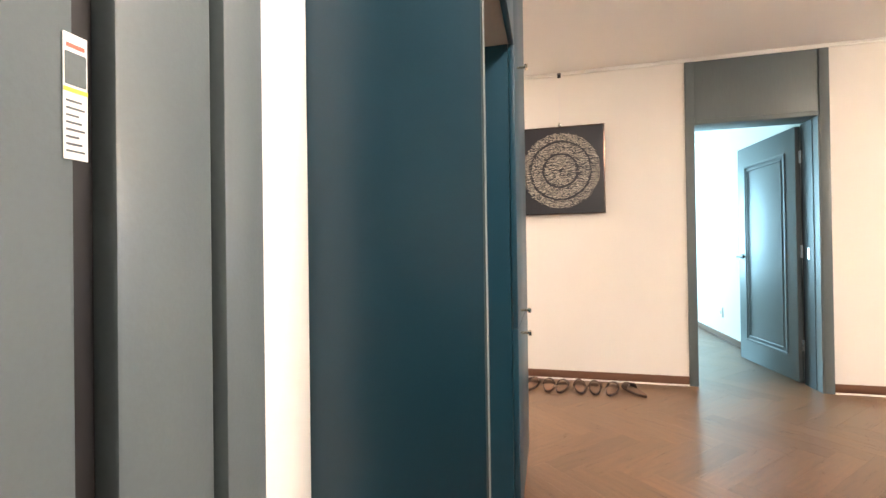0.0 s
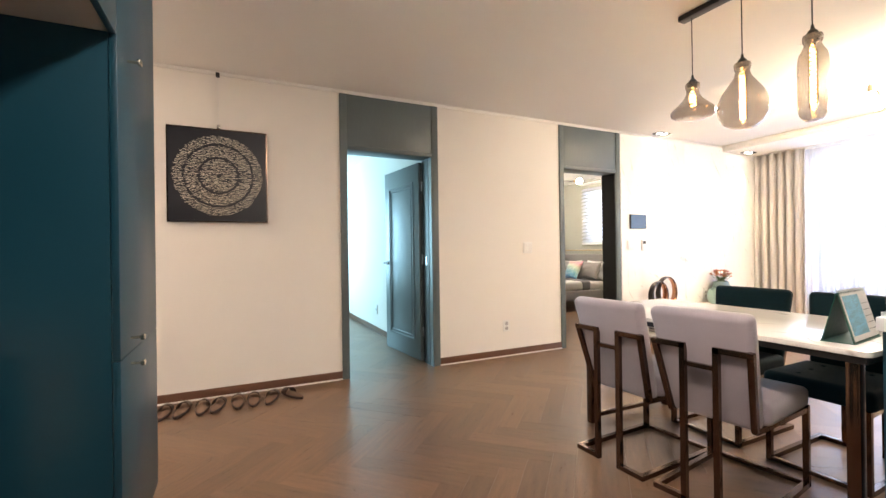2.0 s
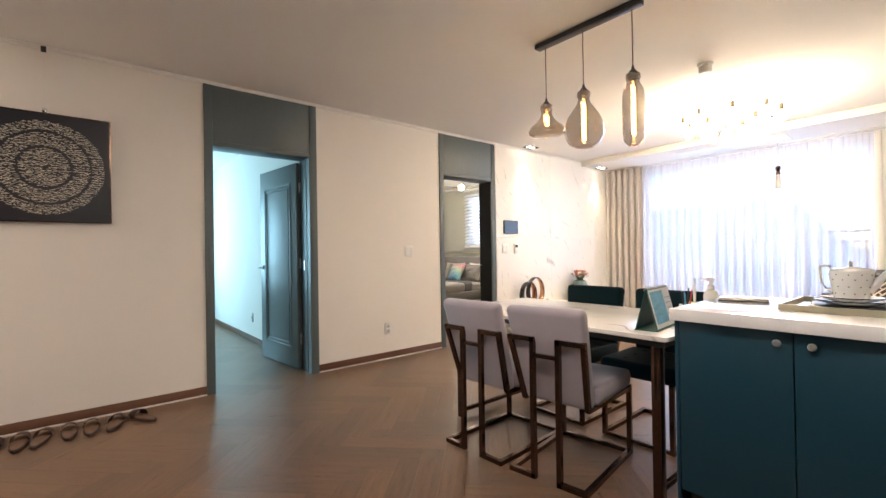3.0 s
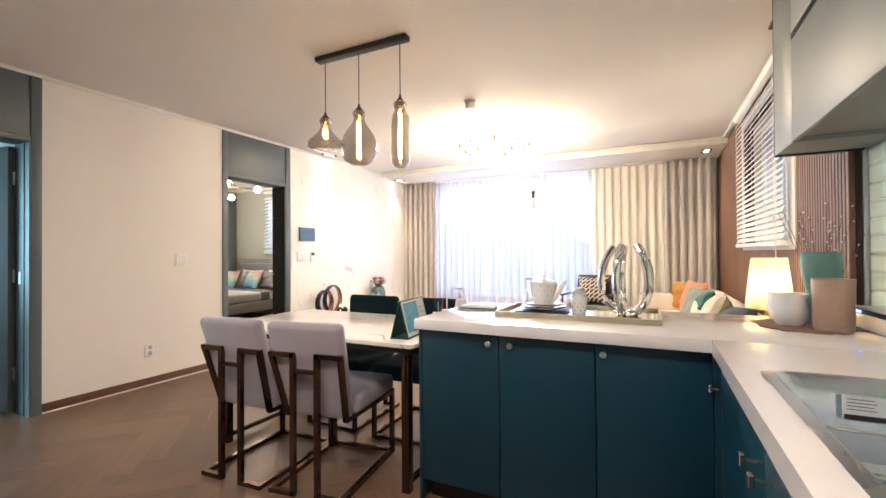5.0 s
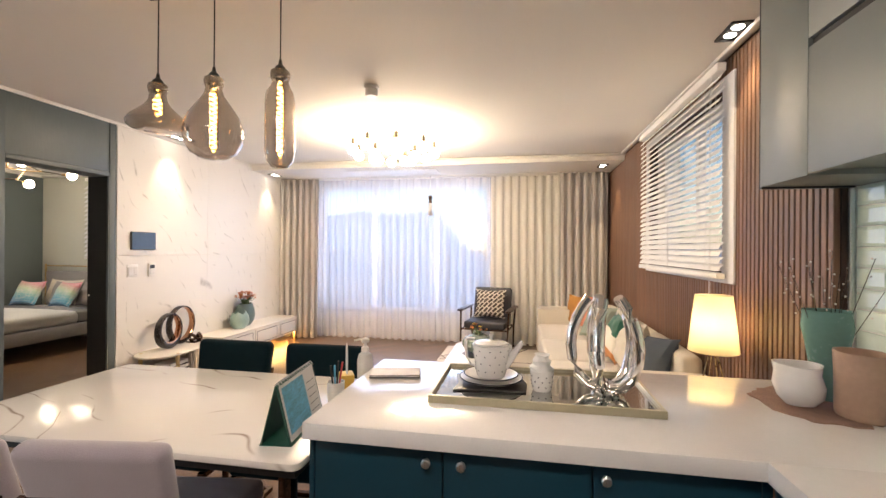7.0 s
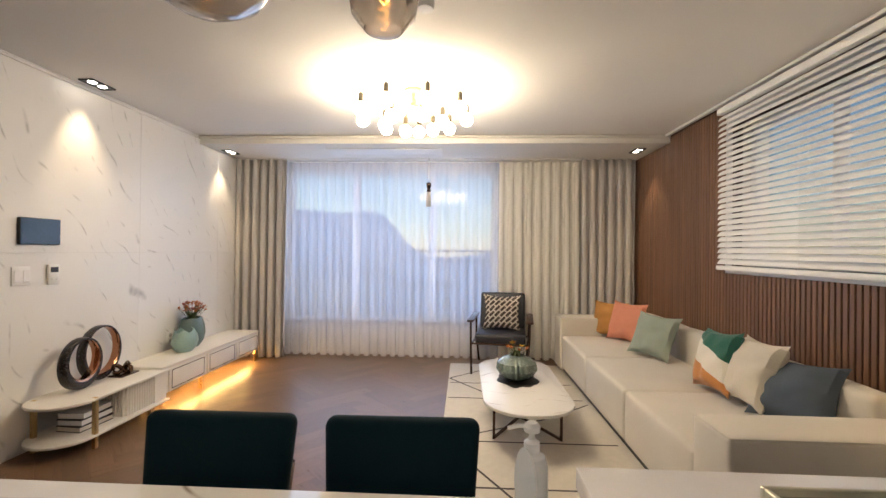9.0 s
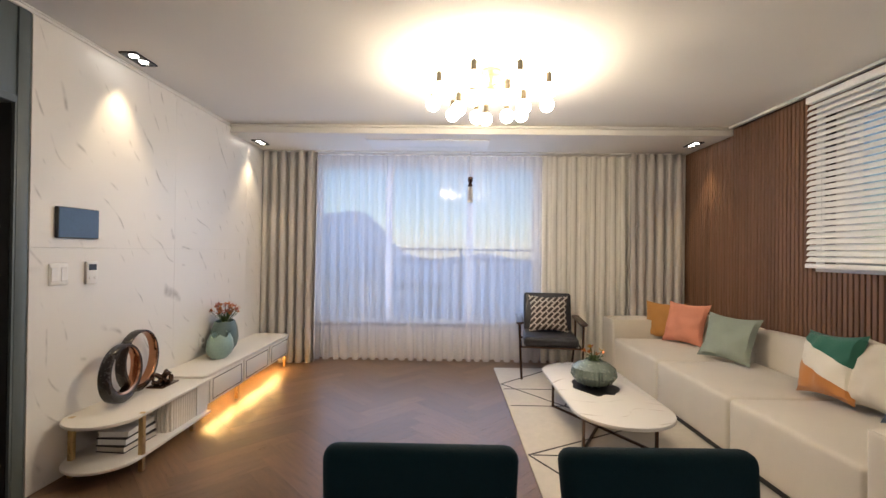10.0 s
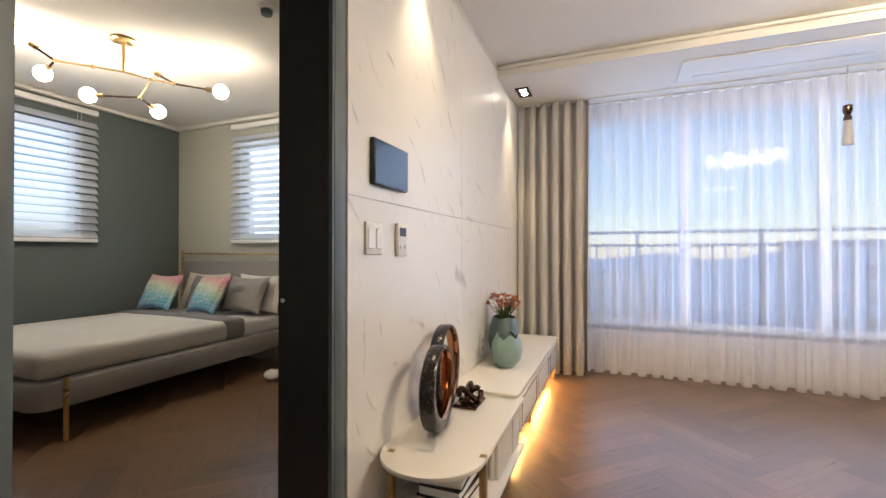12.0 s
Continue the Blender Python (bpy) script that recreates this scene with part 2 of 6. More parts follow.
def tube(bm, points, r, seg=8, square=False):
    """A round or square bar along a line of points, with closed ends."""
    pts = [Vector(p) for p in points]
    n = 4 if square else seg
    rings = []
    for i, p in enumerate(pts):
        a = (pts[min(i + 1, len(pts) - 1)] - pts[max(i - 1, 0)]).normalized()
        up = Vector((0, 0, 1)) if abs(a.z) < 0.9 else Vector((0, 1, 0))
        u = a.cross(up).normalized()
        w = u.cross(a).normalized()
        k = 1.0
        if 0 < i < len(pts) - 1:
            c = (pts[i + 1] - p).normalized().dot((p - pts[i - 1]).normalized())
            k = 1 / max(math.sqrt((1 + c) / 2), 0.5) if square else 1.0
        off = math.pi / 4 if square else 0
        rr = r * math.sqrt(2) if square else r
        rings.append([bm.verts.new(p + k * rr * (math.cos(off + 2 * math.pi * j / n) * u + math.sin(off + 2 * math.pi * j / n) * w)) for j in range(n)])
    for q, s in zip(rings, rings[1:]):
        for j in range(n):
            bm.faces.new((q[j], q[(j + 1) % n], s[(j + 1) % n], s[j]))
    bm.faces.new(rings[0][::-1])
    bm.faces.new(rings[-1])
    return bm


def bars(polylines, r, square=False, seg=8):
    """Straight bars that meet at corners, each leg of a line on its own."""
    bm = bmesh.new()
    for line in polylines:
        for a, b in zip(line, line[1:]):
            d = (Vector(b) - Vector(a)).normalized() * (r * 0.9 if square else 0)
            tube(bm, [Vector(a) - d, Vector(b) + d], r, seg, square)
    return bm


def lathe(profile, seg=28, at=(0, 0, 0), sx=1.0, sy=1.0, close=False):
    """A turned shape from (radius, height) pairs."""
    bm = bmesh.new()
    rings = []
    for r, z in profile:
        if r < 1e-5:
            rings.append([bm.verts.new((at[0], at[1], at[2] + z))])
        else:
            rings.append([bm.verts.new((at[0] + sx * r * math.cos(2 * math.pi * j / seg), at[1] + sy * r * math.sin(2 * math.pi * j / seg), at[2] + z)) for j in range(seg)])
    pairs = list(zip(rings, rings[1:])) + ([(rings[-1], rings[0])] if close else [])
    for a, b in pairs:
        for j in range(seg):
            k = (j + 1) % seg
            if len(a) == 1 and len(b) == 1:
                continue
            if len(a) == 1:
                bm.faces.new((a[0], b[k], b[j]))
            elif len(b) == 1:
                bm.faces.new((a[j], a[k], b[0]))
            else:
                bm.faces.new((a[j], a[k], b[k], b[j]))
    return bm


def ball(c, r, seg=16, sz=1.0):
    bm = bmesh.new()
    bmesh.ops.create_uvsphere(bm, u_segments=seg, v_segments=max(seg * 2 // 3, 6), radius=r)
    for v in bm.verts:
        v.co = Vector((v.co.x + c[0], v.co.y + c[1], v.co.z * sz + c[2]))
    return bm


def slab(outline, z0, z1, bevel=0.004):
    """A flat plate of a given outline, with softened rims."""
    bm = bmesh.new()
    f = bm.faces.new([bm.verts.new((x, y, z0)) for x, y in outline])
    top = bmesh.ops.extrude_face_region(bm, geom=[f])
    for v in top["geom"]:
        if isinstance(v, bmesh.types.BMVert):
            v.co.z = z1
    bmesh.ops.recalc_face_normals(bm, faces=bm.faces)
    if bevel:
        es = [e for e in bm.edges if abs(e.verts[0].co.z - e.verts[1].co.z) < 1e-6]
        bmesh.ops.bevel(bm, geom=es, offset=bevel, segments=2, affect="EDGES", profile=0.5)
    return bm


def stadium(x0, x1, y0, y1, r, n=10):
    out = []
    for cx, cy, a0 in ((x1 - r, y0 + r, -90), (x1 - r, y1 - r, 0), (x0 + r, y1 - r, 90), (x0 + r, y0 + r, 180)):
        out += [(cx + r * math.cos(radians(a0 + 90 * i / n)), cy + r * math.sin(radians(a0 + 90 * i / n))) for i in range(n + 1)]
    return out


def cushion(w, h, d, nx=14, pinch=0.06):
    """A stuffed pillow standing in the yz plane, front towards +x, its foot at z = 0."""
    bm = bmesh.new()
    sides = []
    for s in (1, -1):
        g = []
        for i in range(nx + 1):
            row = []
            for j in range(nx + 1):
                u, v = 2 * i / nx - 1, 2 * j / nx - 1
                puff = max((1 - u ** 2) * (1 - v ** 2), 0) ** 0.45
                ku, kv = 1 - 0.13 * (1 - v * v) * abs(u) ** 3, 1 - 0.13 * (1 - u * u) * abs(v) ** 3
                wob = 0.03 * noise.noise((u * 2.3 + s, v * 2.3, w * 9 + h * 31)) + 0.012 * noise.noise((u * 6, v * 6, h * 70))
                row.append(bm.verts.new((s * (d / 2) * puff + wob * puff, u * w / 2 * ku, h / 2 + v * h / 2 * kv)))
            g.append(row)
        sides.append(g)
        for i in range(nx):
            for j in range(nx):
                q = (g[i][j], g[i + 1][j], g[i + 1][j + 1], g[i][j + 1])
                bm.faces.new(q if s > 0 else q[::-1])
    bmesh.ops.remove_doubles(bm, verts=bm.verts, dist=0.0008)
    return bm


def finish(bm, name, material, smooth=True):
    me = bpy.data.meshes.new(name)
    bmesh.ops.recalc_face_normals(bm, faces=bm.faces)
    bm.to_mesh(me)
    bm.free()
    me.materials.append(material)
    if smooth:
        me.shade_smooth()
        me.set_sharp_from_angle(angle=radians(35))
    return me


def part(name, bm, material, parent, label="", m=None):
    ob = new(name, finish(bm, name, material))
    ob.parent = parent
    if m is not None:
        ob.matrix_basis = m
    if label:
        ob["label"] = label
    return ob


def thing(name, m, label, category, group="", kind=""):
    ob = new(name)
    ob.empty_display_size = 0.1
    ob.matrix_basis = m
    return tagged(ob, label, category, group, kind)


def single(name, bm, material, label, category, m=None, group="", kind=""):
    ob = new(name, finish(bm, name, material))
    if m is not None:
        ob.matrix_basis = m
    return tagged(ob, label, category, group, kind)


def built(name, bm, material, label="", category="structure"):
    return single(name, bm, material, label, category, kind="structure")


# ---- the shell ----
NORTH, SOUTH, EAST, CEIL = 4.59, -0.48, 8.62, 2.585
TH = 0.21


def kpose(x, y, z, rx=0, ry=0, rz=0):
    return pose(x + 0.01, y - 0.02, z, rx, ry, rz)


def wall_x(bm, x0, x1, y0, y1, z0, z1, holes=()):
    """A wall along x with openings (x from, x to, z from, z to)."""
    x = x0
    for a, b, c, d in sorted(holes):
        if a > x:
            box(bm, x, a, y0, y1, z0, z1)
        if c > z0:
            box(bm, a, b, y0, y1, z0, c)
        if d < z1:
            box(bm, a, b, y0, y1, d, z1)
        x = b
    if x1 > x:
        box(bm, x, x1, y0, y1, z0, z1)
    return bm


def wall_y(bm, x0, x1, y0, y1, z0, z1, holes=()):
    y = y0
    for a, b, c, d in sorted(holes):
        if a > y:
            box(bm, x0, x1, y, a, z0, z1)
        if c > z0:
            box(bm, x0, x1, a, b, z0, c)
        if d < z1:
            box(bm, x0, x1, a, b, d, z1)
        y = b
    if y1 > y:
        box(bm, x0, x1, y, y1, z0, z1)
    return bm


D1, D2 = (2.07, 3.035), (4.565, 5.52)
built("wall_north", wall_x(bmesh.new(), -2.0, EAST, NORTH, NORTH + TH, 0, CEIL, [(D1[0], D1[1], 0, CEIL), (D2[0], D2[1], 0, CEIL)]), WALLPAPER, "warm white papered wall with two door openings", "wall")
built("wall_south", wall_x(bmesh.new(), 0.0, EAST + 0.2, SOUTH - 0.2, SOUTH, 0, CEIL, [(4.95, 6.5, 1.27, 2.38)]), WALLPAPER, "plain wall with a window behind a blind", "wall")
built("wall_east", wall_y(bmesh.new(), EAST, EAST + 0.2, SOUTH, NORTH + TH, 0, CEIL, [(1.27, 4.03, 0.42, 2.42)]), WALLPAPER, "white wall with a wide balcony window", "wall")
built("wall_west", B(-2.2, -2.0, 3.0, NORTH + TH, 0, CEIL), WALLPAPER, "plain wall at the end of the entrance hall", "wall")
built("wall_entry", B(-2.0, 0.2, 3.10, 3.28, 0, CEIL), WALLPAPER, "plain wall behind the tall cabinets", "wall")
built("wall_kitchen", B(-0.2, 0.0, SOUTH - 0.2, 3.13, 0, CEIL), WALLPAPER, "plain kitchen wall", "wall")
built("ceiling", B(-2.2, EAST + 0.2, SOUTH - 0.2, NORTH + TH, CEIL, CEIL + 0.15), CEILING, "white papered ceiling", "ceiling")
built("ceiling_soffit", B(7.58, EAST, SOUTH, NORTH, 2.5, CEIL - 0.001), CEILING, "lowered ceiling strip along the window", "ceiling")
built("floor", B(-2.2, EAST + 0.2, SOUTH - 0.2, 9.0, -0.12, -0.012), SUBFLOOR, "brown herringbone wood floor", "floor")
# bedrooms behind the north wall
built("wall_bedroom_north", wall_x(bmesh.new(), 3.15, 7.75, 8.42, 8.6, 0, 2.55, [(5.4, 6.75, 1.25, 2.3)]), GREENWALL, "dark grey-green papered bedroom wall", "wall")
built("wall_bedroom_east", wall_y(bmesh.new(), 7.75, 7.95, NORTH + TH, 8.6, 0, 2.55, [(6.5, 7.46, 1.25, 2.3)]), SAGE, "pale sage papered bedroom wall", "wall")
built("wall_bedroom_west", B(3.0, 3.15, NORTH + TH, 9.0, 0, 2.55), WALLPAPER, "white wall between the two bedrooms", "wall")
built("ceiling_bedroom", B(0.0, 7.95, NORTH + TH, 9.0, 2.55, 2.7), CEILING, "white bedroom ceiling", "ceiling")
built("wall_room_west", B(0.2, 0.4, NORTH + TH, 9.0, 0, 2.55), WALLPAPER, "plain bedroom wall", "wall")
built("wall_room_north", wall_x(bmesh.new(), 0.2, 3.15, 9.0, 9.2, 0, 2.55, [(0.9, 2.5, 0.6, 2.3)]), WALLPAPER, "bedroom wall with a window", "wall")

# ---- lamps' light ----
BULB = glow("warm_bulb", (1.0, 0.83, 0.62), 56.0)
LAMP_ROOM = glow("bedroom_bulb", (1.0, 0.85, 0.66), 46.0)
LED = glow("warm_led_strip", (1.0, 0.60, 0.2), 90.0)
FILAMENT = glow("amber_filament", (1.0, 0.56, 0.16), 14.0)
SPOTGLOW = glow("downlight_lens", (1.0, 0.92, 0.8), 14.0)
PANEL = glow("ceiling_light_panel", (1.0, 0.86, 0.76), 20.0)
HALL_FILL = glow("entrance_fill_panel", (1.0, 0.85, 0.74), 18.0)

DOWNLIGHTS = [(6.11, 4.44, CEIL, 0.0), (7.95, 4.44, 2.5, 0.0), (7.9, -0.22, 2.5, 0.0), (4.62, -0.31, CEIL, 0.0)]
for k, (x, y, z, a) in enumerate(DOWNLIGHTS):
    dl = thing("downlight", pose(x, y, z), "black twin downlight, lit, set into the white ceiling", "downlight", "ceiling downlights")
    rim = bmesh.new()
    for x0, x1, y0, y1 in ((-0.105, 0.105, -0.055, -0.045), (-0.105, 0.105, 0.045, 0.055), (-0.105, -0.095, -0.045, 0.045), (0.095, 0.105, -0.045, 0.045)):
        box(rim, x0, x1, y0, y1, -0.012, -0.001)
    part("rim", rim, BLACK, dl)
    part("backing", B(-0.095, 0.095, -0.045, 0.045, -0.005, -0.001), BLACK, dl)
    for s in (-0.045, 0.045):
        part("lens", lathe([(0, -0.009), (0.026, -0.009), (0.03, -0.005)], 16, (s, 0, 0)), SPOTGLOW, dl, "glowing round lens")
    side = 1 if y > 1 else -1
    spot(x, y, z - 0.03, (26, 24, 22, 18)[k], 0.0, side * 0.16, 66)

# Added lamp in the unseen window_5 gives this room its blue cast
skylight(1.7, 8.95, 1.45, (1.7, 4.0, 1.45), 1.5, 1.6, 50, (0.38, 0.76, 1.0))
# Blue glow added inside the panes also veils the view like haze
skylight(EAST + 0.02, 2.65, 1.42, (4.0, 2.65, 1.42), 2.6, 1.86, 27, (0.5, 0.66, 1.0))
# Two weak lamps added to brighten the bedroom and its blinds
skylight(6.07, 8.47, 1.78, (6.07, 4.0, 1.6), 1.24, 0.94, 6, (0.66, 0.82, 1.0))
skylight(7.87, 6.98, 1.78, (4.0, 6.98, 1.6), 0.86, 0.94, 4, (0.66, 0.82, 1.0))

# ---- doors, trims, claddings ----


def doorway(name, x0, x1, left, right, label):
    d = thing(name, pose(0, 0, 0), label, "door", kind="structure")
    o0, o1, top = x0 + 0.065, x1 - 0.065, 2.06
    part("casing", B(x0, o0, NORTH - 0.012, NORTH + TH, 0, CEIL - 0.002, 0.003), left, d)
    part("casing", B(o1, x1, NORTH - 0.012, NORTH + TH - 0.002, 0, CEIL - 0.002, 0.003), right, d)
    part("transom", B(o0 + 0.001, o1 - 0.001, NORTH - 0.004, NORTH + TH, top + 0.04, CEIL - 0.002, 0.002), GREYWOOD, d)
    part("lintel", B(o0 + 0.001, o1 - 0.001, NORTH - 0.012, NORTH + TH, top, top + 0.038, 0.003), GREYWOOD, d)
    part("side_panel", B(o1 - 0.012, o1 - 0.001, NORTH - 0.010, NORTH + TH, 0.0, top - 0.001), right, d)
    return d


door_1 = doorway("door_1", D1[0], D1[1], GREYWOOD, GREYWOOD, "grey-green painted door standing open into a bright bedroom")
leaf = part("door_leaf", B(-0.84, 0, -0.02, 0.02, 0.012, 2.045, 0.003), GREYWOOD, door_1, m=pose(2.938, NORTH + TH + 0.012, 0, 0, 0, -84))
rim = bmesh.new()
for k, w in ((0.0, 0.022), (0.045, 0.012)):
    x0, x1, z0, z1 = -0.72 + k, -0.12 - k, 0.2 + k, 1.86 - k
    for s in (-1, 1):
        y0, y1 = (0.0205, 0.03) if s > 0 else (-0.03, -0.0205)
        box(rim, x0, x1, y0, y1, z0, z0 + w, 0.003, 1)
        box(rim, x0, x1, y0, y1, z1 - w, z1, 0.003, 1)
        box(rim, x0, x0 + w, y0, y1, z0 + w, z1 - w, 0.003, 1)
        box(rim, x1 - w, x1, y0, y1, z0 + w, z1 - w, 0.003, 1)
part("moulding", rim, GREYWOOD, leaf)
hnd = bars([[(-0.78, -0.02, 1.0), (-0.78, -0.07, 1.0), (-0.66, -0.07, 1.0)]], 0.009)
hnd = tube(hnd, [(-0.78, -0.021, 1.0), (-0.78, -0.028, 1.0)], 0.025, 16)
tube(hnd, [(-0.78, 0.02, 1.0), (-0.78, 0.07, 1.0), (-0.66, 0.07, 1.0)], 0.009)
part("handle", hnd, BLACK, leaf, "black lever handle")
for z in (0.3, 1.05, 1.8):
    part("hinge", B(-0.02, 0.02, 0.006, 0.024, z - 0.05, z + 0.05, 0.003), STEEL, leaf)
# Near-black strip laid over the jamb face beside the leaf
part("rebate", B(D1[1] - 0.081, D1[1] - 0.0775, NORTH + 0.06, NORTH + TH + 0.004, 0.0, 2.055), BLACKWOOD, door_1, "near-black strip along the jamb")
part("strike_plate", B(D1[1] - 0.083, D1[1] - 0.0812, NORTH + 0.115, NORTH + 0.14, 0.99, 1.08), STEEL, door_1)
door_2 = doorway("door_2", D2[0], D2[1], GREYWOOD, GREYWOOD, "grey-green framed doorway with a near-black reveal to a bedroom")
part("door_edge", B(D2[1] - 0.083, D2[1] - 0.078, NORTH + 0.004, NORTH + TH, 0.0, 2.055), BLACKWOOD, door_2, "near-black edge strip")
part("latch", lathe([(0, 0), (0.008, 0), (0.008, 0.004), (0, 0.004)], 10), STEEL, door_2, m=pose(D2[1] - 0.084, NORTH + 0.19, 0.95, 0, -90, 0))
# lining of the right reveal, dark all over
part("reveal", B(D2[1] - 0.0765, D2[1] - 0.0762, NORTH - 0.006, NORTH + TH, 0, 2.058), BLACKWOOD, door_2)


def baseboard(x0, x1, y0, y1):
    built("baseboard", B(x0, x1, y0, y1, 0.012, 0.075, 0.003), BASEBOARD, "brown wooden baseboard", "baseboard")
    built("trim", B(x0, x1, y0 - 0.002, y1, 0.0, 0.011), TRIM, "white sealant line under the baseboard", "trim")


baseboard(-2.0, D1[0] - 0.001, NORTH - 0.012, NORTH)
baseboard(D1[1] + 0.001, D2[0] - 0.001, NORTH - 0.012, NORTH)
built("baseboard", B(2.985, 3.0, 5.75, 9.0, 0.0, 0.075, 0.003), BASEBOARD, "brown wooden baseboard", "baseboard")
built("trim", B(-2.0, EAST - 1.06, NORTH - 0.02, NORTH, CEIL - 0.026, CEIL - 0.003, 0.006), TRIM, "thin white ceiling moulding", "trim")
built("trim", B(-2.0, EAST - 1.06, NORTH - 0.032, NORTH - 0.021, CEIL - 0.012, CEIL - 0.003, 0.003), TRIM, "thin white ceiling moulding", "trim")
built("trim", B(7.545, 7.579, SOUTH + 0.1, NORTH - 0.001, CEIL - 0.03, CEIL - 0.004, 0.008), TRIM, "white moulding along the lowered ceiling", "trim")
built("trim", B(7.567, 7.579, SOUTH + 0.1, NORTH - 0.001, 2.497, 2.515, 0.004), TRIM, "white moulding along the lowered ceiling", "trim")
built("trim", B(4.05, 7.54, SOUTH + 0.085, SOUTH + 0.125, CEIL - 0.03, CEIL - 0.004, 0.008), TRIM, "white moulding over the slatted wall", "trim")
built("trim", B(7.69, 7.749, NORTH + TH, 8.419, 2.51, 2.549, 0.01), TRIM, "white bedroom ceiling moulding", "trim")
built("trim", B(3.151, 7.69, 8.37, 8.419, 2.51, 2.549, 0.01), TRIM, "white bedroom ceiling moulding", "trim")

# marble cladding of the living room's north wall
marble_wall = built("wall_marble", B(D2[1] + 0.002, EAST - 0.001, NORTH - 0.006, NORTH - 0.001, 0.001, CEIL - 0.027), GROUT, "white marble tiled wall with fine grey veins", "wall")
xs = [D2[1] + 0.003, 6.72, 7.93, EAST - 0.002]
for a, b in zip(xs, xs[1:]):
    for z0, z1 in ((0.002, 1.319), (1.3205, CEIL - 0.028)):
        part("panel", B(a + 0.0008, b - 0.0008, NORTH - 0.016, NORTH - 0.0065, z0, z1, 0.0015, 1), MARBLE_WALL, marble_wall)

# slatted cladding of the south wall, with the window's opening left free
slat_wall = built("wall_slatted", wall_x(bmesh.new(), 4.012, EAST - 0.001, SOUTH + 0.001, SOUTH + 0.05, 0.0, CEIL - 0.001, [(4.95, 6.5, 1.27, 2.38)]), SLATBACK, "walnut slatted wall cladding with narrow grooves", "wall")
pitch, made = 0.042, {}
for i in range(int((8.58 - 4.016) / pitch)):
    x = 4.016 + i * pitch
    spans = [(0.0, 2.495 if x > 7.54 else CEIL - 0.035)]
    if 4.95 - pitch < x < 6.5:
        spans = [(0.0, 1.262), (2.385, CEIL - 0.035)]
    for z0, z1 in spans:
        if (z0, z1) not in made:
            made[z0, z1] = finish(B(0, 0.033, 0, 0.024, z0, z1, 0.003, 1), "slat", SLAT)
        ob = new("slat", made[z0, z1])
        ob.parent, ob.location = slat_wall, (x, SOUTH + 0.0505, 0)
built("trim", B(4.0, 4.011, SOUTH + 0.001, SOUTH + 0.03, 0.92, CEIL - 0.002, 0.002), STEEL, "slim metal edge strip between tiles and slats", "trim")

# window of the living room
w1 = thing("window_1", pose(EAST + 0.06, 0, 0), "white framed balcony window with three panes", "window", kind="structure")
fr = bmesh.new()
for y0, y1, z0, z1 in ((1.27, 4.03, 0.42, 0.48), (1.27, 4.03, 2.36, 2.42), (1.27, 1.33, 0.48, 2.36), (3.97, 4.03, 0.48, 2.36), (3.08, 3.17, 0.48, 2.36), (2.07, 2.15, 0.48, 2.36)):
    box(fr, 0, 0.07, y0, y1, z0, z1, 0.006, 1)
part("window_frame", fr, PVC, w1)
for y0, y1 in ((1.33, 2.07), (2.15, 3.08), (3.17, 3.97)):
    pn = part("pane", B(0.03, 0.036, y0, y1, 0.48, 2.36), GLASS, w1)
    pn.visible_shadow = False
part("window_sill", B(-0.06, 0.0, 1.27, 4.03, 0.39, 0.42, 0.004), PVC, w1)


def side_window(name, m, w, h, label):
    w2 = thing(name, m, label, "window", kind="structure")
    f = bmesh.new()
    for x0, x1, z0, z1 in ((0, w, 0, 0.05), (0, w, h - 0.05, h), (0, 0.05, 0.05, h - 0.05), (w - 0.05, w, 0.05, h - 0.05), (w / 2 - 0.03, w / 2 + 0.03, 0.05, h - 0.05)):
        box(f, x0, x1, 0, 0.06, z0, z1, 0.005, 1)
    part("window_frame", f, PVC, w2)
    for x0, x1 in ((0.05, w / 2 - 0.03), (w / 2 + 0.03, w - 0.05)):
        p = part("pane", B(x0, x1, 0.025, 0.031, 0.05, h - 0.05), GLASS, w2)
        p.visible_shadow = False
    return w2


casing = bmesh.new()
for x0, x1, z0, z1 in ((4.80, 4.95, 1.21, 2.45), (6.5, 6.57, 1.21, 2.45), (4.95, 6.5, 1.21, 1.27), (4.95, 6.5, 2.38, 2.45)):
    box(casing, x0, x1, SOUTH + 0.0755, SOUTH + 0.088, z0, z1, 0.002, 1)
built("trim", casing, PVC, "white casing round the side window", "trim")
side_window("window_2", pose(4.95, SOUTH - 0.12, 1.27), 1.55, 1.11, "white framed side window behind a blind")
side_window("window_3", pose(5.4, 8.48, 1.25), 1.35, 1.05, "white framed bedroom window, out of view behind a blind")
side_window("window_4", pose(7.88, 6.5, 1.25, 0, 0, 90), 0.96, 1.05, "white framed bedroom window, out of view behind a blind")
side_window("window_5", pose(0.9, 9.06, 0.6), 1.6, 1.7, "white framed bedroom window, out of view")


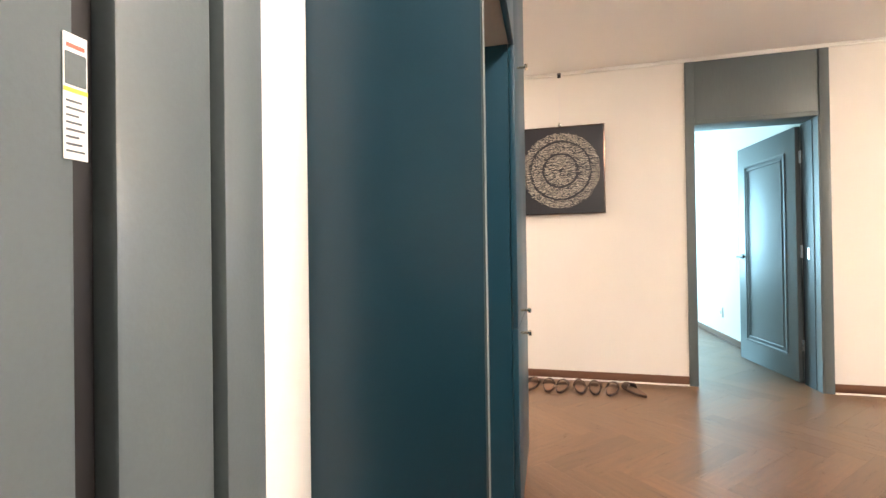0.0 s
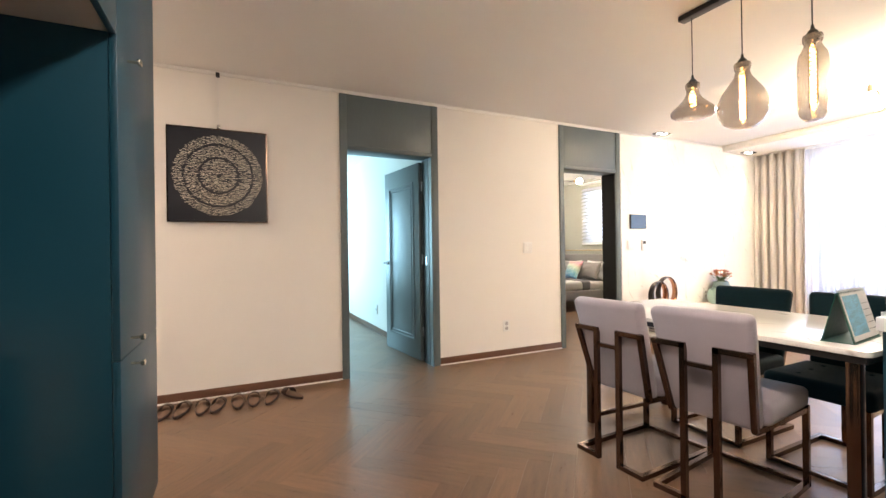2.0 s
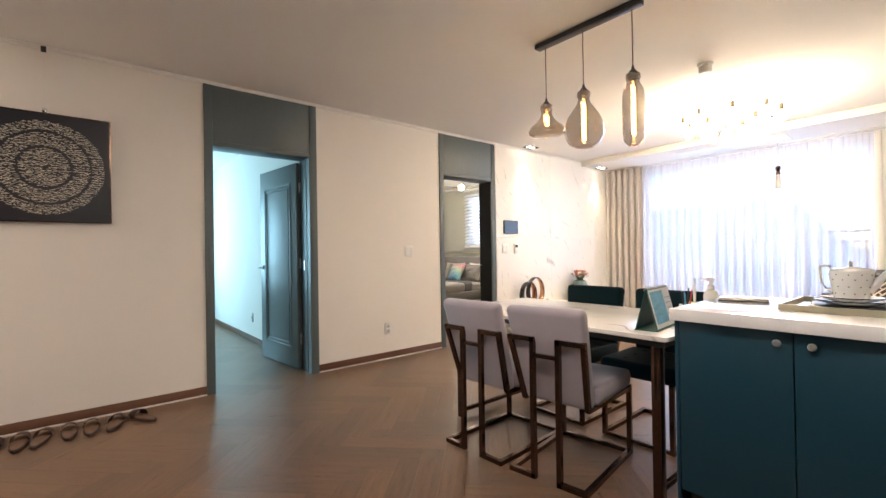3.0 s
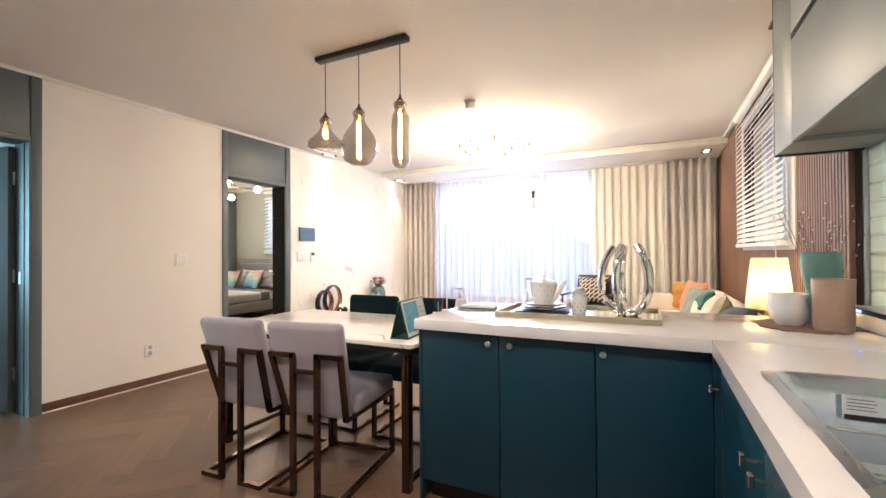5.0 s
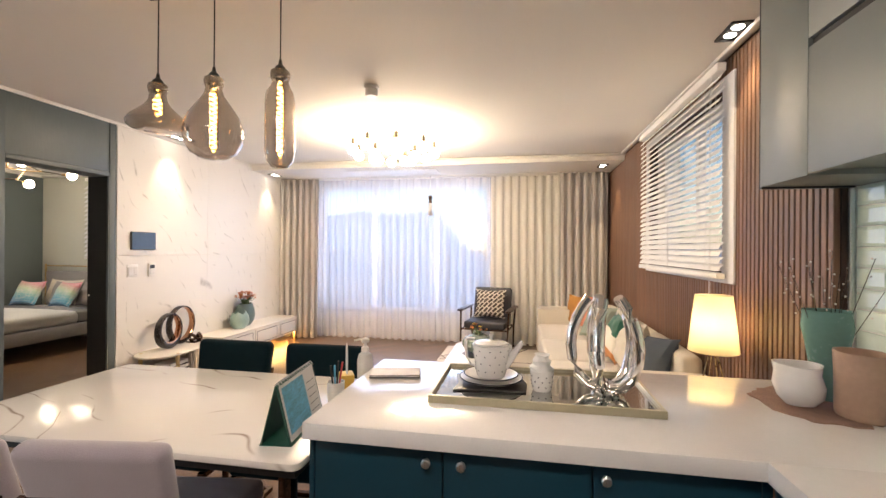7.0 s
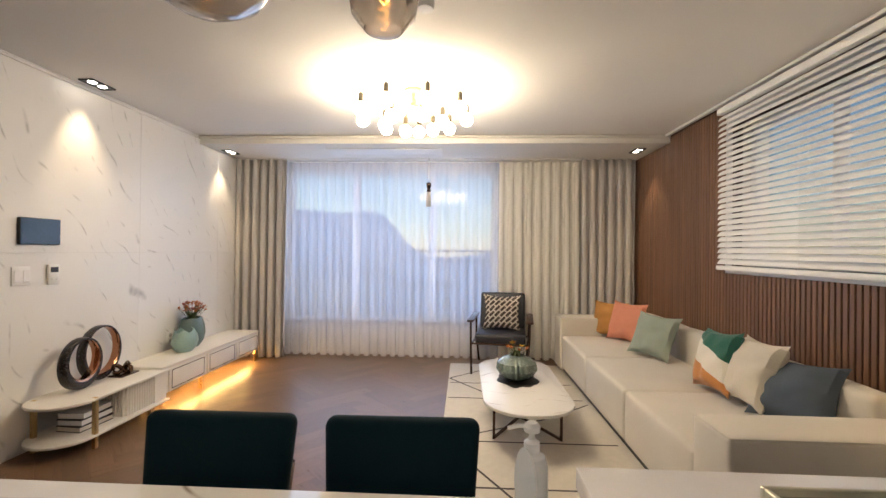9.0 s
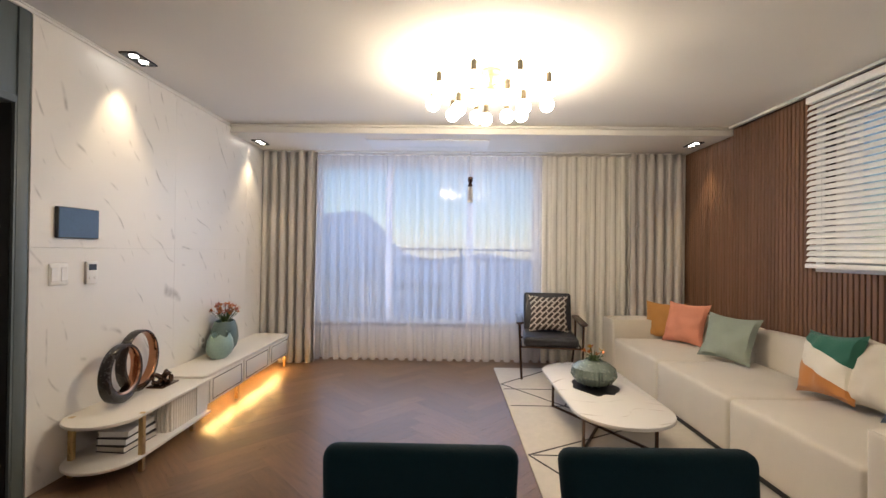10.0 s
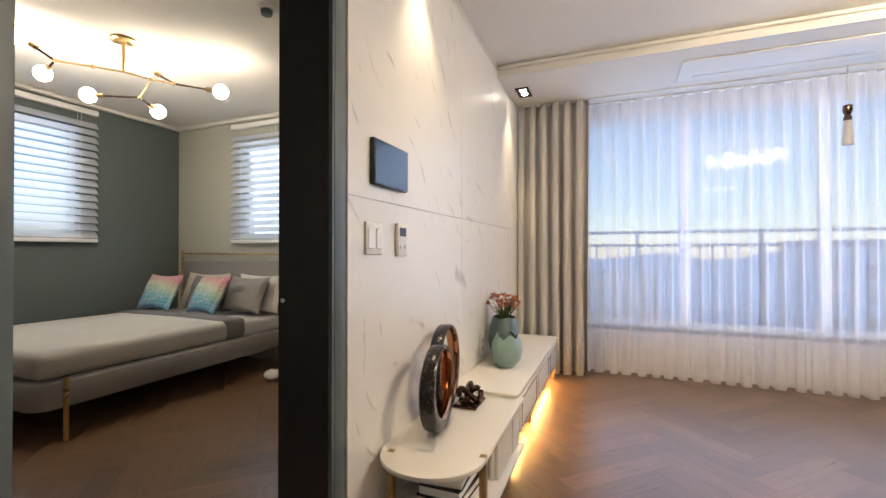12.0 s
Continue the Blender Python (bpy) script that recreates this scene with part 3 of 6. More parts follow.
# ---- curtains and blinds ----
def drape(y0, y1, waves, depth, z0, z1, rnd, flare=0.3, nz=12, over=0.0):
    """A hanging cloth in the yz plane with soft pleats, wider at the hem."""
    bm = bmesh.new()
    n = waves * 16
    off = [rnd.uniform(-0.3, 0.3) for _ in range(waves + 2)]
    amp = [rnd.uniform(0.75, 1.2) for _ in range(waves + 2)]
    grid = []
    for j in range(nz + 1):
        v = j / nz
        z = z1 + (z0 - z1) * v
        row = []
        for i in range(n + 1):
            u = i / n
            k = min(int(u * waves), waves)
            f = u * waves - k
            a = amp[k] * (1 - f) + amp[k + 1] * f
            ph = off[k] * (1 - f) + off[k + 1] * f
            w = math.sin(2 * math.pi * (u * waves + ph * v * 0.6))
            x = depth * a * w * (0.55 + flare * v) + 0.008 * noise.noise((u * 9, v * 3, waves))
            y = y0 + (y1 - y0) * u + 0.3 * depth * v * math.cos(2 * math.pi * (u * waves + ph)) * 0.5 - over * math.sin(4 * math.pi * (u * waves + ph * v * 0.6))
            zz = z + (0.006 * w if j == nz else 0)
            row.append(bm.verts.new((x, y, zz)))
        grid.append(row)
    for j in range(nz):
        for i in range(n):
            bm.faces.new((grid[j][i], grid[j][i + 1], grid[j + 1][i + 1], grid[j + 1][i]))
    return bm


def curtain(name, x, y0, y1, waves, depth, material, label, seed, thick=0.002, z1=2.487, over=0.0):
    ob = single(name, drape(y0, y1, waves, depth, 0.015, z1, random.Random(seed), over=over), material, label, "curtain", pose(x, 0, 0))
    if thick:
        s = ob.modifiers.new("cloth", "SOLIDIFY")
        s.thickness = thick
    return ob


curtain("curtain", 8.33, 3.93, 4.56, 6, 0.062, CURTAIN, "grey pleated curtain drawn to the side of the window", 3, over=0.012)
curtain("curtain", 8.31, -0.36, 0.27, 6, 0.062, CURTAIN, "grey pleated curtain drawn beside the slatted wall", 4, over=0.012)
curtain("sheer_curtain", 8.5, 1.24, 4.1, 25, 0.045, SHEER, "white sheer curtain drawn across the balcony window", 5, 0, over=0.0135)
# Stretch over the wall gets a denser, creamier cloth to read brighter
curtain("sheer_curtain", 8.49, 0.2, 1.255, 9, 0.05, CREAMSHEER, "denser cream stretch of sheer curtain beside the window", 6, 0, over=0.012)
rail = thing("curtain_rail", pose(0, 0, 0), "slim white curtain rail under the ceiling", "curtain rail")
part("track", B(8.325, 8.36, -0.38, 4.56, 2.488, 2.4995), TRIM, rail)
part("track", B(8.485, 8.515, -0.38, 4.56, 2.488, 2.4995), TRIM, rail)
tassel = thing("tassel", pose(8.27, 2.13, 1.9), "grey curtain tassel hanging on a cord", "tassel")
part("cord", bars([[(0, 0, 0.33), (0, 0, 0.585)]], 0.006), CURTAIN, tassel)
part("knot", lathe([(0, 0.3), (0.028, 0.29), (0.03, 0.25), (0.018, 0.22), (0.026, 0.2), (0.026, 0.18), (0, 0.17)], 12), BRONZE, tassel)
part("fringe", lathe([(0, 0.19), (0.024, 0.18), (0.03, 0.1), (0.034, 0.0), (0, 0.0)], 14), CURTAIN, tassel)


def venetian(m, width, height, gap, label, cords=True, tilt=22, depth=0.05, cloth=None):
    b = thing("venetian_blind", m, label, "blind")
    part("headrail", B(0, width, 0, 0.05, height - 0.05, height, 0.003), BLIND, b)
    part("bottom_rail", B(0, width, 0.0, 0.05, 0, 0.035, 0.006), BLIND, b)
    sl = bmesh.new()
    pts = [(-depth / 2, -0.0025), (0, 0.0025), (depth / 2, -0.0025)]
    top = [[sl.verts.new((x, y, z + 0.0012)) for y, z in pts] for x in (0, width)]
    bot = [[sl.verts.new((x, y, z - 0.0012)) for y, z in pts] for x in (0, width)]
    for i in range(2):
        sl.faces.new((top[0][i], top[1][i], top[1][i + 1], top[0][i + 1]))
        sl.faces.new((bot[0][i], bot[0][i + 1], bot[1][i + 1], bot[1][i]))
    for i in (0, 2):
        sl.faces.new((top[0][i], bot[0][i], bot[1][i], top[1][i]))
    for i in range(2):
        for e in (0, 1):
            sl.faces.new((top[e][i], top[e][i + 1], bot[e][i + 1], bot[e][i]))
    me = finish(sl, "slat", cloth or BLIND, False)
    n = int((height - 0.1) / gap)
    for i in range(n):
        ob = new("slat", me)
        ob.parent = b
        ob.matrix_basis = pose(0, 0.025, 0.055 + (i + 0.3) * gap, tilt, 0, 0)
    for x in (0.15, width / 2, width - 0.15):
        part("ladder_cord", bars([[(x, -0.003, 0.02), (x, -0.003, height - 0.03)], [(x, 0.053, 0.02), (x, 0.053, height - 0.03)]], 0.0015, seg=4), BLIND, b)
    if cords:
        pull = part("pull_cord", bars([[(0.06, 0.06, -0.22), (0.06, 0.06, height - 0.04)], [(0.075, 0.06, -0.22), (0.075, 0.06, height - 0.04)]], 0.0015, seg=4), BLIND, b)
        part("cord_weight", lathe([(0, -0.31), (0.014, -0.31), (0.016, -0.24), (0.008, -0.22), (0, -0.22)], 10, (0.067, 0.06, 0)), WHITEPL, pull)
    return b


venetian(pose(4.88, -0.385, 1.235), 1.72, 1.29, 0.044, "white venetian blind with slats half open over a window", True, -51)
venetian(pose(5.28, 8.36, 1.21), 1.6, 1.27, 0.07, "white zebra blind over the bedroom window", False, 48, 0.085, ZEBRA)
venetian(pose(7.735, 6.4, 1.21, 0, 0, 90), 1.14, 1.27, 0.07, "white zebra blind over the bedroom window", False, -44, 0.085, ZEBRA)

# ---- kitchen ----
def knob(parent, m):
    return part("knob", lathe([(0, 0), (0.006, 0), (0.006, 0.014), (0.014, 0.018), (0.014, 0.026), (0.011, 0.029), (0, 0.03)], 8), STEEL, parent, "faceted metal knob", m)


def bar_pull(parent, m):
    return part("handle", box(bars([[(0, 0, 0), (0, 0, 0.03)]], 0.005, seg=8), -0.009, 0.009, -0.014, 0.014, 0.03, 0.042, 0.002, 1), PALEBRASS, parent, "small pale brass pull", m)


# worktop: peninsula and sink run, with a cut-out for the sink
SINK = (1.93, 2.83, -0.26, 0.155)
worktop = thing("worktop", kpose(0, 0, 0), "glossy white quartz worktop, L-shaped, with a sink", "worktop")
part("slab", B(3.235, 3.995, SOUTH + 0.024, 1.455, 0.838, 0.888, 0.004), QUARTZ, worktop)
run = bmesh.new()
wall_x(run, 0.72, 3.234, SINK[3], 0.23, 0.838, 0.888)
wall_x(run, 0.72, 3.234, SOUTH + 0.024, SINK[2], 0.838, 0.888)
box(run, 0.72, SINK[0], SINK[2], SINK[3], 0.838, 0.888)
box(run, SINK[1], 3.234, SINK[2], SINK[3], 0.838, 0.888)
bmesh.ops.remove_doubles(run, verts=run.verts, dist=0.0005)
part("slab", run, QUARTZ, worktop)
part("ledge", B(0.72, 3.985, SOUTH + 0.036, -0.33, 0.889, 0.955, 0.005), QUARTZ, worktop)
sink = thing("sink", kpose(0, 0, 0), "stainless steel sink set into the white worktop", "sink")
x0, x1, y0, y1 = SINK
bowl = bmesh.new()
loops = []
for inset, z, r in ((-0.012, 0.891, 0.05), (0.012, 0.893, 0.05), (0.02, 0.885, 0.05), (0.03, 0.862, 0.055), (0.034, 0.85, 0.06), (0.036, 0.70, 0.06), (0.06, 0.675, 0.05)):
    loops.append([bowl.verts.new((x, y, z)) for x, y in stadium(x0 + inset, x1 - inset, y0 + inset, y1 - inset, r, 5)])
for a, b in zip(loops, loops[1:]):
    for i in range(len(a)):
        bowl.faces.new((a[i], a[(i + 1) % len(a)], b[(i + 1) % len(a)], b[i]))
bowl.faces.new(loops[-1][::-1])
part("basin", bowl, mat("polished_sink_steel", (0.66, 0.71, 0.77), 0.25, metal=1.0, vary=0.0, scale=1, bscale=1), sink)
part("drain", lathe([(0, 0.684), (0.03, 0.684), (0.035, 0.68), (0.05, 0.679), (0.055, 0.676)], 20, (2.2, -0.05, 0)), CHROME, sink)
dr_ = thing("dish_rack", kpose(0, 0, 0), "chrome wire rack inside the sink", "dish rack")
part("rim", bars([[(2.38, -0.19, 0.80), (2.70, -0.19, 0.80), (2.70, 0.08, 0.80), (2.38, 0.08, 0.80), (2.38, -0.19, 0.80)]], 0.003, seg=6), CHROME, dr_)
for i in range(9):
    x = 2.4 + 0.035 * i
    part("wire", tube(bmesh.new(), [(x, -0.19, 0.80), (x, -0.14, 0.72), (x, 0.03, 0.72), (x, 0.08, 0.80)], 0.0025, 6), CHROME, dr_)
    part("prong", tube(bmesh.new(), [(x, -0.055, 0.722), (x + 0.012, -0.055, 0.775), (x + 0.02, -0.055, 0.79)], 0.0025, 6), CHROME, dr_)
for i in (0, 1):
    for y in (-0.19, 0.08):
        part("leg", bars([[(2.38 + 0.32 * i, y, 0.80), (2.38 + 0.32 * i, y, 0.676)]], 0.003, seg=6), CHROME, dr_)
stick = thing("sticker", kpose(2.776, 0, 0), "white printed sticker with a black strip on the sink", "sticker")
FILM = mat("white_sticker_film", (0.62, 0.64, 0.68), 0.3, vary=0.06)
part("paper", B(0, 0.002, -0.115, 0.012, 0.80, 0.86), FILM, stick)
part("printed_bar", B(-0.002, -0.0005, -0.112, 0.009, 0.803, 0.815), BLACK, stick)
for i in range(4):
    part("printed_line", B(-0.001, -0.0003, -0.05 + 0.004 * (i % 2), 0.004, 0.826 + 0.008 * i, 0.828 + 0.008 * i), GREYDOOR, stick)
leafl = thing("leaflet", kpose(2.772, 0, 0, 0, 0, 0), "white leaflet with dark print leaning inside the sink", "leaflet")
part("paper", B(0, 0.002, -0.21, -0.135, 0.69, 0.785), FILM, leafl)
for y0, y1, z0, z1 in ((-0.178, -0.16, 0.728, 0.75), (-0.19, -0.1785, 0.735, 0.76), (-0.175, -0.168, 0.7505, 0.762)):
    part("printed_mark", B(-0.001, -0.0003, y0, y1, z0, z1), GREYDOOR, leafl)

# base cabinets
unit = thing("base_cabinet", kpose(0, 0, 0), "dark teal peninsula cabinet with round metal knobs", "cabinet", "teal kitchen cabinets")
part("body", B(3.30, 3.94, 0.22, 1.435, 0.10, 0.837), TEAL_IN, unit)
part("plinth", B(3.345, 3.92, 0.24, 1.42, 0.0, 0.099), BLACK, unit)
part("end_panel", B(3.278, 3.955, 1.436, 1.452, 0.0, 0.837, 0.002), TEAL, unit)
part("corner_post", B(3.276, 3.302, 0.198, 0.2205, 0.0, 0.837), TEAL, unit)
for y0, y1, ky in ((1.042, 1.433, 1.086), (0.632, 1.038, 0.985), (0.222, 0.628, 0.598)):
    d = part("door", B(3.278, 3.298, y0, y1, 0.105, 0.833, 0.003), TEAL, unit)
    knob(d, pose(3.278, ky, 0.792, 0, -90, 0))
for k, (x0, x1, split) in enumerate(((2.575, 3.27, 0), (1.88, 2.573, 1), (1.3, 1.878, 0), (0.73, 1.298, 0))):
    u = thing("base_cabinet", kpose(0, 0, 0), "dark teal sink cabinet with small brass pulls" if split else "dark teal kitchen base cabinet", "cabinet", "teal kitchen cabinets")
    part("body", B(x0 + 0.001, x1 - 0.001, SOUTH + 0.024, 0.178, 0.10, 0.67 if 1.8 < x0 < 2.8 else 0.837), TEAL_IN, u)
    part("plinth", B(x0 + 0.001, x1 - 0.001, SOUTH + 0.024, 0.13, 0, 0.099), BLACK, u)
    if k == 0:
        doors = [(x0 + 0.002, 3.24, x0 + 0.04)]
        part("corner_filler", B(3.242, x1, 0.18, 0.198, 0.105, 0.833, 0.002), TEAL, u)
        bar_pull(u, pose(3.252, 0.198, 0.71, -90, 0, 0))
    else:
        doors = [(x0 + 0.002, x1 - 0.002, x1 - 0.06)]
    for a, b, hx in doors:
        d = part("door", B(a, b, 0.18, 0.2, 0.105, 0.833, 0.003), TEAL, u)
        bar_pull(d, pose(hx, 0.2, 0.73, -90, 0, 0))

# wall tiles, bevelled, in running bond
splash = built("wall_tiles", B(0.05, 3.999, SOUTH + 0.0005, SOUTH + 0.006, 0.931, 1.75), GROUT, "pale green glossy bevelled wall tiles", "wall")
tw, th = 0.306, 0.076


def tile_mesh(w, h):
    bm = bmesh.new()
    z = [(0, 0, 0.0), (0.0015, 0.0015, 0.004), (0.013, 0.013, 0.008)]
    loops = [[bm.verts.new((x, d, y)) for x, y in ((i, i), (w - i, i), (w - i, h - i), (i, h - i))] for i, _, d in z]
    for a, b in zip(loops, loops[1:]):
        for i in range(4):
            bm.faces.new((a[i], a[(i + 1) % 4], b[(i + 1) % 4], b[i]))
    bm.faces.new(loops[-1])
    return finish(bm, "tile", TILE, False)


tiles = {}
for j in range(10):
    z = 0.947 + j * (th + 0.003)
    x = 3.998
    first = tw if j % 2 else tw / 2
    while x > 0.3:
        w = round(first - 0.003, 4)
        if w not in tiles:
            tiles[w] = tile_mesh(w, th)
        ob = new("tile", tiles[w])
        ob.parent, ob.location = splash, (x - w, SOUTH + 0.0062, z)
        x -= first
        first = tw

# wall cabinets
UY = -0.131
upper = []
seams = [3.99, 3.70, 2.83, 1.96, 1.09]
for k, (b, a) in enumerate(zip(seams, seams[1:])):
    if k == 0:
        fp = thing("filler_panel", pose(0, 0, 0), "slim grey-green end panel of the wall cabinets", "cabinet panel")
        part("panel", B(a, b, SOUTH + 0.012, UY, 1.655, CEIL - 0.002, 0.002), UPPER, fp)
        part("edge_band", B(b + 0.0005, b + 0.004, SOUTH + 0.031, UY + 0.001, 1.648, CEIL - 0.003), BLACK, fp, "black edge band")
        part("edge_band", B(b - 0.02, b, SOUTH + 0.031, UY + 0.001, 1.648, 1.6545), BLACK, fp, "black edge band")
        continue
    u = thing("wall_cabinet", pose(0, 0, 0), "grey-green wall cabinet over the white worktop", "cabinet", "grey wall cabinets")
    part("body", B(a + 0.001, b - 0.001, SOUTH + 0.002, UY - 0.024, 1.675, CEIL - 0.002), UPPER, u)
    part("door", B(a + 0.002, b - 0.002, UY - 0.022, UY, 1.66, 2.08, 0.002), UPPER, u)
    part("grip_groove", B(a + 0.002, b - 0.002, UY - 0.023, UY - 0.014, 2.082, 2.108), BLACK, u)
    part("upper_door", B(a + 0.002, b - 0.002, UY - 0.022, UY, 2.11, CEIL - 0.006, 0.002), UPPER, u)
rk = thing("hanging_dish_rack", pose(0, 0, 0), "white dish shelf hanging on chrome rods under cabinets", "dish rack")
part("rod", bars([[(2.72, -0.33, 1.674), (2.72, -0.33, 1.38)], [(2.72, -0.33, 1.655), (2.1, -0.33, 1.655)], [(2.1, -0.33, 1.674), (2.1, -0.33, 1.38)]], 0.006), CHROME, rk)
part("tray", B(2.05, 2.78, -0.45, -0.2, 1.335, 1.38, 0.008), WHITEPL, rk)
part("rail", bars([[(2.79, -0.45, 1.345), (2.79, -0.2, 1.345), (2.79, -0.2, 1.42), (2.79, -0.45, 1.42), (2.79, -0.45, 1.345)]], 0.004), CHROME, rk)
# sockets on the tiles, charger and router


OUTLET = mat("grey_outlet_plastic", (0.42, 0.41, 0.4), 0.4, vary=0.03)


def socket(m, label, double=False, group="wall sockets"):
    s = thing("wall_socket", m, label, "socket", group)
    part("plate", B(-0.04, 0.04, 0, 0.01, -0.06, 0.06, 0.004), WHITEPL, s)
    for z in ((-0.026, 0.026) if double else (0,)):
        part("outlet", lathe([(0.02, 0.0115), (0.021, 0.0125), (0.017, 0.0125), (0.015, 0.0105), (0, 0.0105)], 16), OUTLET, s, "", pose(0, 0, z, -90, 0, 0))
        for x in (-0.008, 0.008):
            part("pin_hole", lathe([(0, 0.011), (0.0032, 0.011), (0.0032, 0.0115), (0, 0.0115)], 8), BLACK, s, "", pose(x, 0, z, -90, 0, 0))
    return s


socket(pose(3.6, SOUTH + 0.016, 1.215), "white wall socket on the pale green tiles")
socket(pose(3.425, SOUTH + 0.016, 1.205), "white double wall socket on the pale green tiles", True)
chg = thing("charger", pose(3.45, SOUTH + 0.03, 1.185), "black plug charger with a tangled cable", "charger")
part("plug", B(-0.025, 0.085, 0, 0.042, -0.017, 0.017, 0.008), BLACK, chg)
pts = [(0.083, 0.022, 0.0), (0.11, 0.025, 0.01)]
pts += [(0.135 + 0.034 * math.cos(0.7 * i), 0.03 + 0.016 * math.sin(1.13 * i), -0.03 - 0.0032 * i + 0.036 * math.sin(0.7 * i + 0.5)) for i in range(44)]
pts += [(0.14, 0.03, -0.19), (0.12, 0.035, -0.215), (0.115, 0.05, -0.2255)]
part("cable", tube(bmesh.new(), pts, 0.0026, 6), BLACK, chg)
rt = thing("router", pose(3.605, -0.415, 0.9555, 0, 0, 3), "black and white network box on the worktop ledge", "router")
part("base", B(-0.14, 0.14, -0.02, 0.085, 0.0, 0.019, 0.003), BLACK, rt)
part("cover", B(-0.142, 0.142, -0.022, 0.087, 0.0195, 0.026, 0.003), WHITEPL, rt)
part("indicator", B(0.06, 0.138, 0.0852, 0.0875, 0.005, 0.014), glow("blue_led", (0.1, 0.16, 1.0), 4.0), rt)

# tall cabinets and refrigerator beside the entrance
tall = thing("tall_cabinet", pose(0.01, -0.037, 0), "dark teal tall cabinet with brass pulls and an open niche", "cabinet", "tall teal cabinets")
part("side_panel", B(0.3, 0.905, 1.48, 1.5, 0.0, CEIL - 0.002, 0.001), TEAL, tall)
part("edge_band", B(0.9052, 0.908, 1.48, 1.5, 0.0, CEIL - 0.003), GREYDOOR, tall)
part("back_panel", B(0.28, 0.3, 1.48, 2.45, 0.0, CEIL - 0.002), TEAL_IN, tall)
part("niche_top", B(0.3, 0.875, 1.501, 2.449, 1.85, 1.87), BEIGE, tall, "beige underside")
part("upper_box", B(0.3, 0.862, 1.501, 2.449, 1.871, CEIL - 0.002), TEAL_IN, tall)
for a, b in ((1.503, 1.974), (1.978, 2.448)):
    d = part("upper_door", B(0.863, 0.884, a, b, 1.846, CEIL - 0.004, 0.002), TEAL, tall)
part("body", B(0.28, 0.86, 2.452, 3.124, 0.09, CEIL - 0.002), TEAL, tall)
part("plinth", B(0.32, 0.83, 2.47, 3.1, 0, 0.089), BLACK, tall)
for z0, z1, hz in ((0.09, 0.798, (0.76,)), (0.802, CEIL - 0.004, (0.85, 1.82))):
    d = part("door", B(0.862, 0.884, 2.452, 3.126, z0, z1, 0.002), TEAL, tall)
    for h in hz:
        bar_pull(d, pose(0.884, 2.6, h, 0, 90, 0))
frg = thing("refrigerator", pose(0.01, -0.037, 0), "grey built-in refrigerator with a dark grip groove", "refrigerator")
part("body", B(0.03, 0.63, 0.3, 1.286, 0.02, 2.1), BLACK, frg)
part("door", B(0.632, 0.668, 1.122, 1.222, 0.03, 2.1, 0.004), GREYDOOR, frg)
part("door", B(0.632, 0.675, 0.3, 1.088, 0.03, 2.1, 0.006), GREYDOOR, frg)
part("side_frame", B(0.632, 0.68, 1.226, 1.286, 0.0, 2.1, 0.002), GREYDOOR, frg)
part("grip_groove", B(0.632, 0.645, 1.089, 1.121, 0.03, 2.1), BLACK, frg)
part("top_panel", B(0.03, 0.68, 0.3, 1.286, 2.102, CEIL - 0.002), GREYDOOR, frg)
part("foot", B(0.1, 0.6, 0.35, 1.25, 0.0, 0.02), BLACK, frg)
lab = thing("energy_label", pose(0.6855, 1.0495, 1.155), "white printed energy label with a yellow stripe", "label")
part("paper", B(0, 0.0008, -0.008, 0.008, 0.0, 0.088), WHITEPL, lab)
part("printed_stripe", B(0.0009, 0.0012, -0.008, 0.008, 0.047, 0.05), mat("yellow_print", (0.8, 0.55, 0.05), 0.5), lab)
part("printed_stripe", B(0.0009, 0.0012, -0.006, 0.006, 0.078, 0.081), mat("red_print", (0.7, 0.12, 0.08), 0.5), lab)
part("printed_photo", B(0.0009, 0.0012, -0.007, 0.007, 0.052, 0.075), GREYDOOR, lab)
for i in range(8):
    part("printed_line", B(0.0009, 0.0012, -0.0065, 0.006 - 0.002 * (i % 3), 0.005 + 0.005 * i, 0.0065 + 0.005 * i), GREYDOOR, lab)
built("wall_filler", B(0.0, 0.63, 1.253, 1.441, 0.0, CEIL - 0.001), TRIM, "white filler strip beside the refrigerator", "wall")
rattan = mat("woven_rattan", (0.5, 0.3, 0.13), 0.7, vary=0.3, scale=60, bump=0.6, bscale=240)
stand = thing("rattan_stand", pose(0.49, 2.1, 0), "small white framed stand with a woven rattan front", "stand")
for y0, y1, z0, z1 in ((-0.2, 0.2, 0.80, 0.83), (-0.2, 0.2, 0.45, 0.48), (-0.2, -0.175, 0.48, 0.80), (0.175, 0.2, 0.48, 0.80)):
    part("rail", B(-0.14, 0.14, y0, y1, z0, z1, 0.004), TRIM, stand)
part("rattan_panel", B(0.11, 0.12, -0.175, 0.175, 0.48, 0.80), rattan, stand, "woven rattan panel")
for x in (-0.12, 0.12):
    for y in (-0.18, 0.18):
        part("leg", B(x - 0.014, x + 0.014, y - 0.014, y + 0.014, 0, 0.45), TRIM, stand)
# Assumed kitchen light, never in view, placed to brighten cabinets and walls
kl = thing("ceiling_light", pose(1.75, 1.25, CEIL), "flat long kitchen ceiling light, out of view, lit", "ceiling light")
part("housing", B(-0.15, 0.15, -0.6, 0.6, -0.03, -0.001, 0.006), WHITEPL, kl)
part("diffuser", B(-0.13, 0.13, -0.58, 0.58, -0.045, -0.031, 0.005), PANEL, kl, "glowing white diffuser")
# Unseen fill lamp added to rake light along the north wall
hl = thing("ceiling_light", pose(-0.7, 3.93, CEIL), "unseen flat round entrance light, added as fill", "ceiling light")
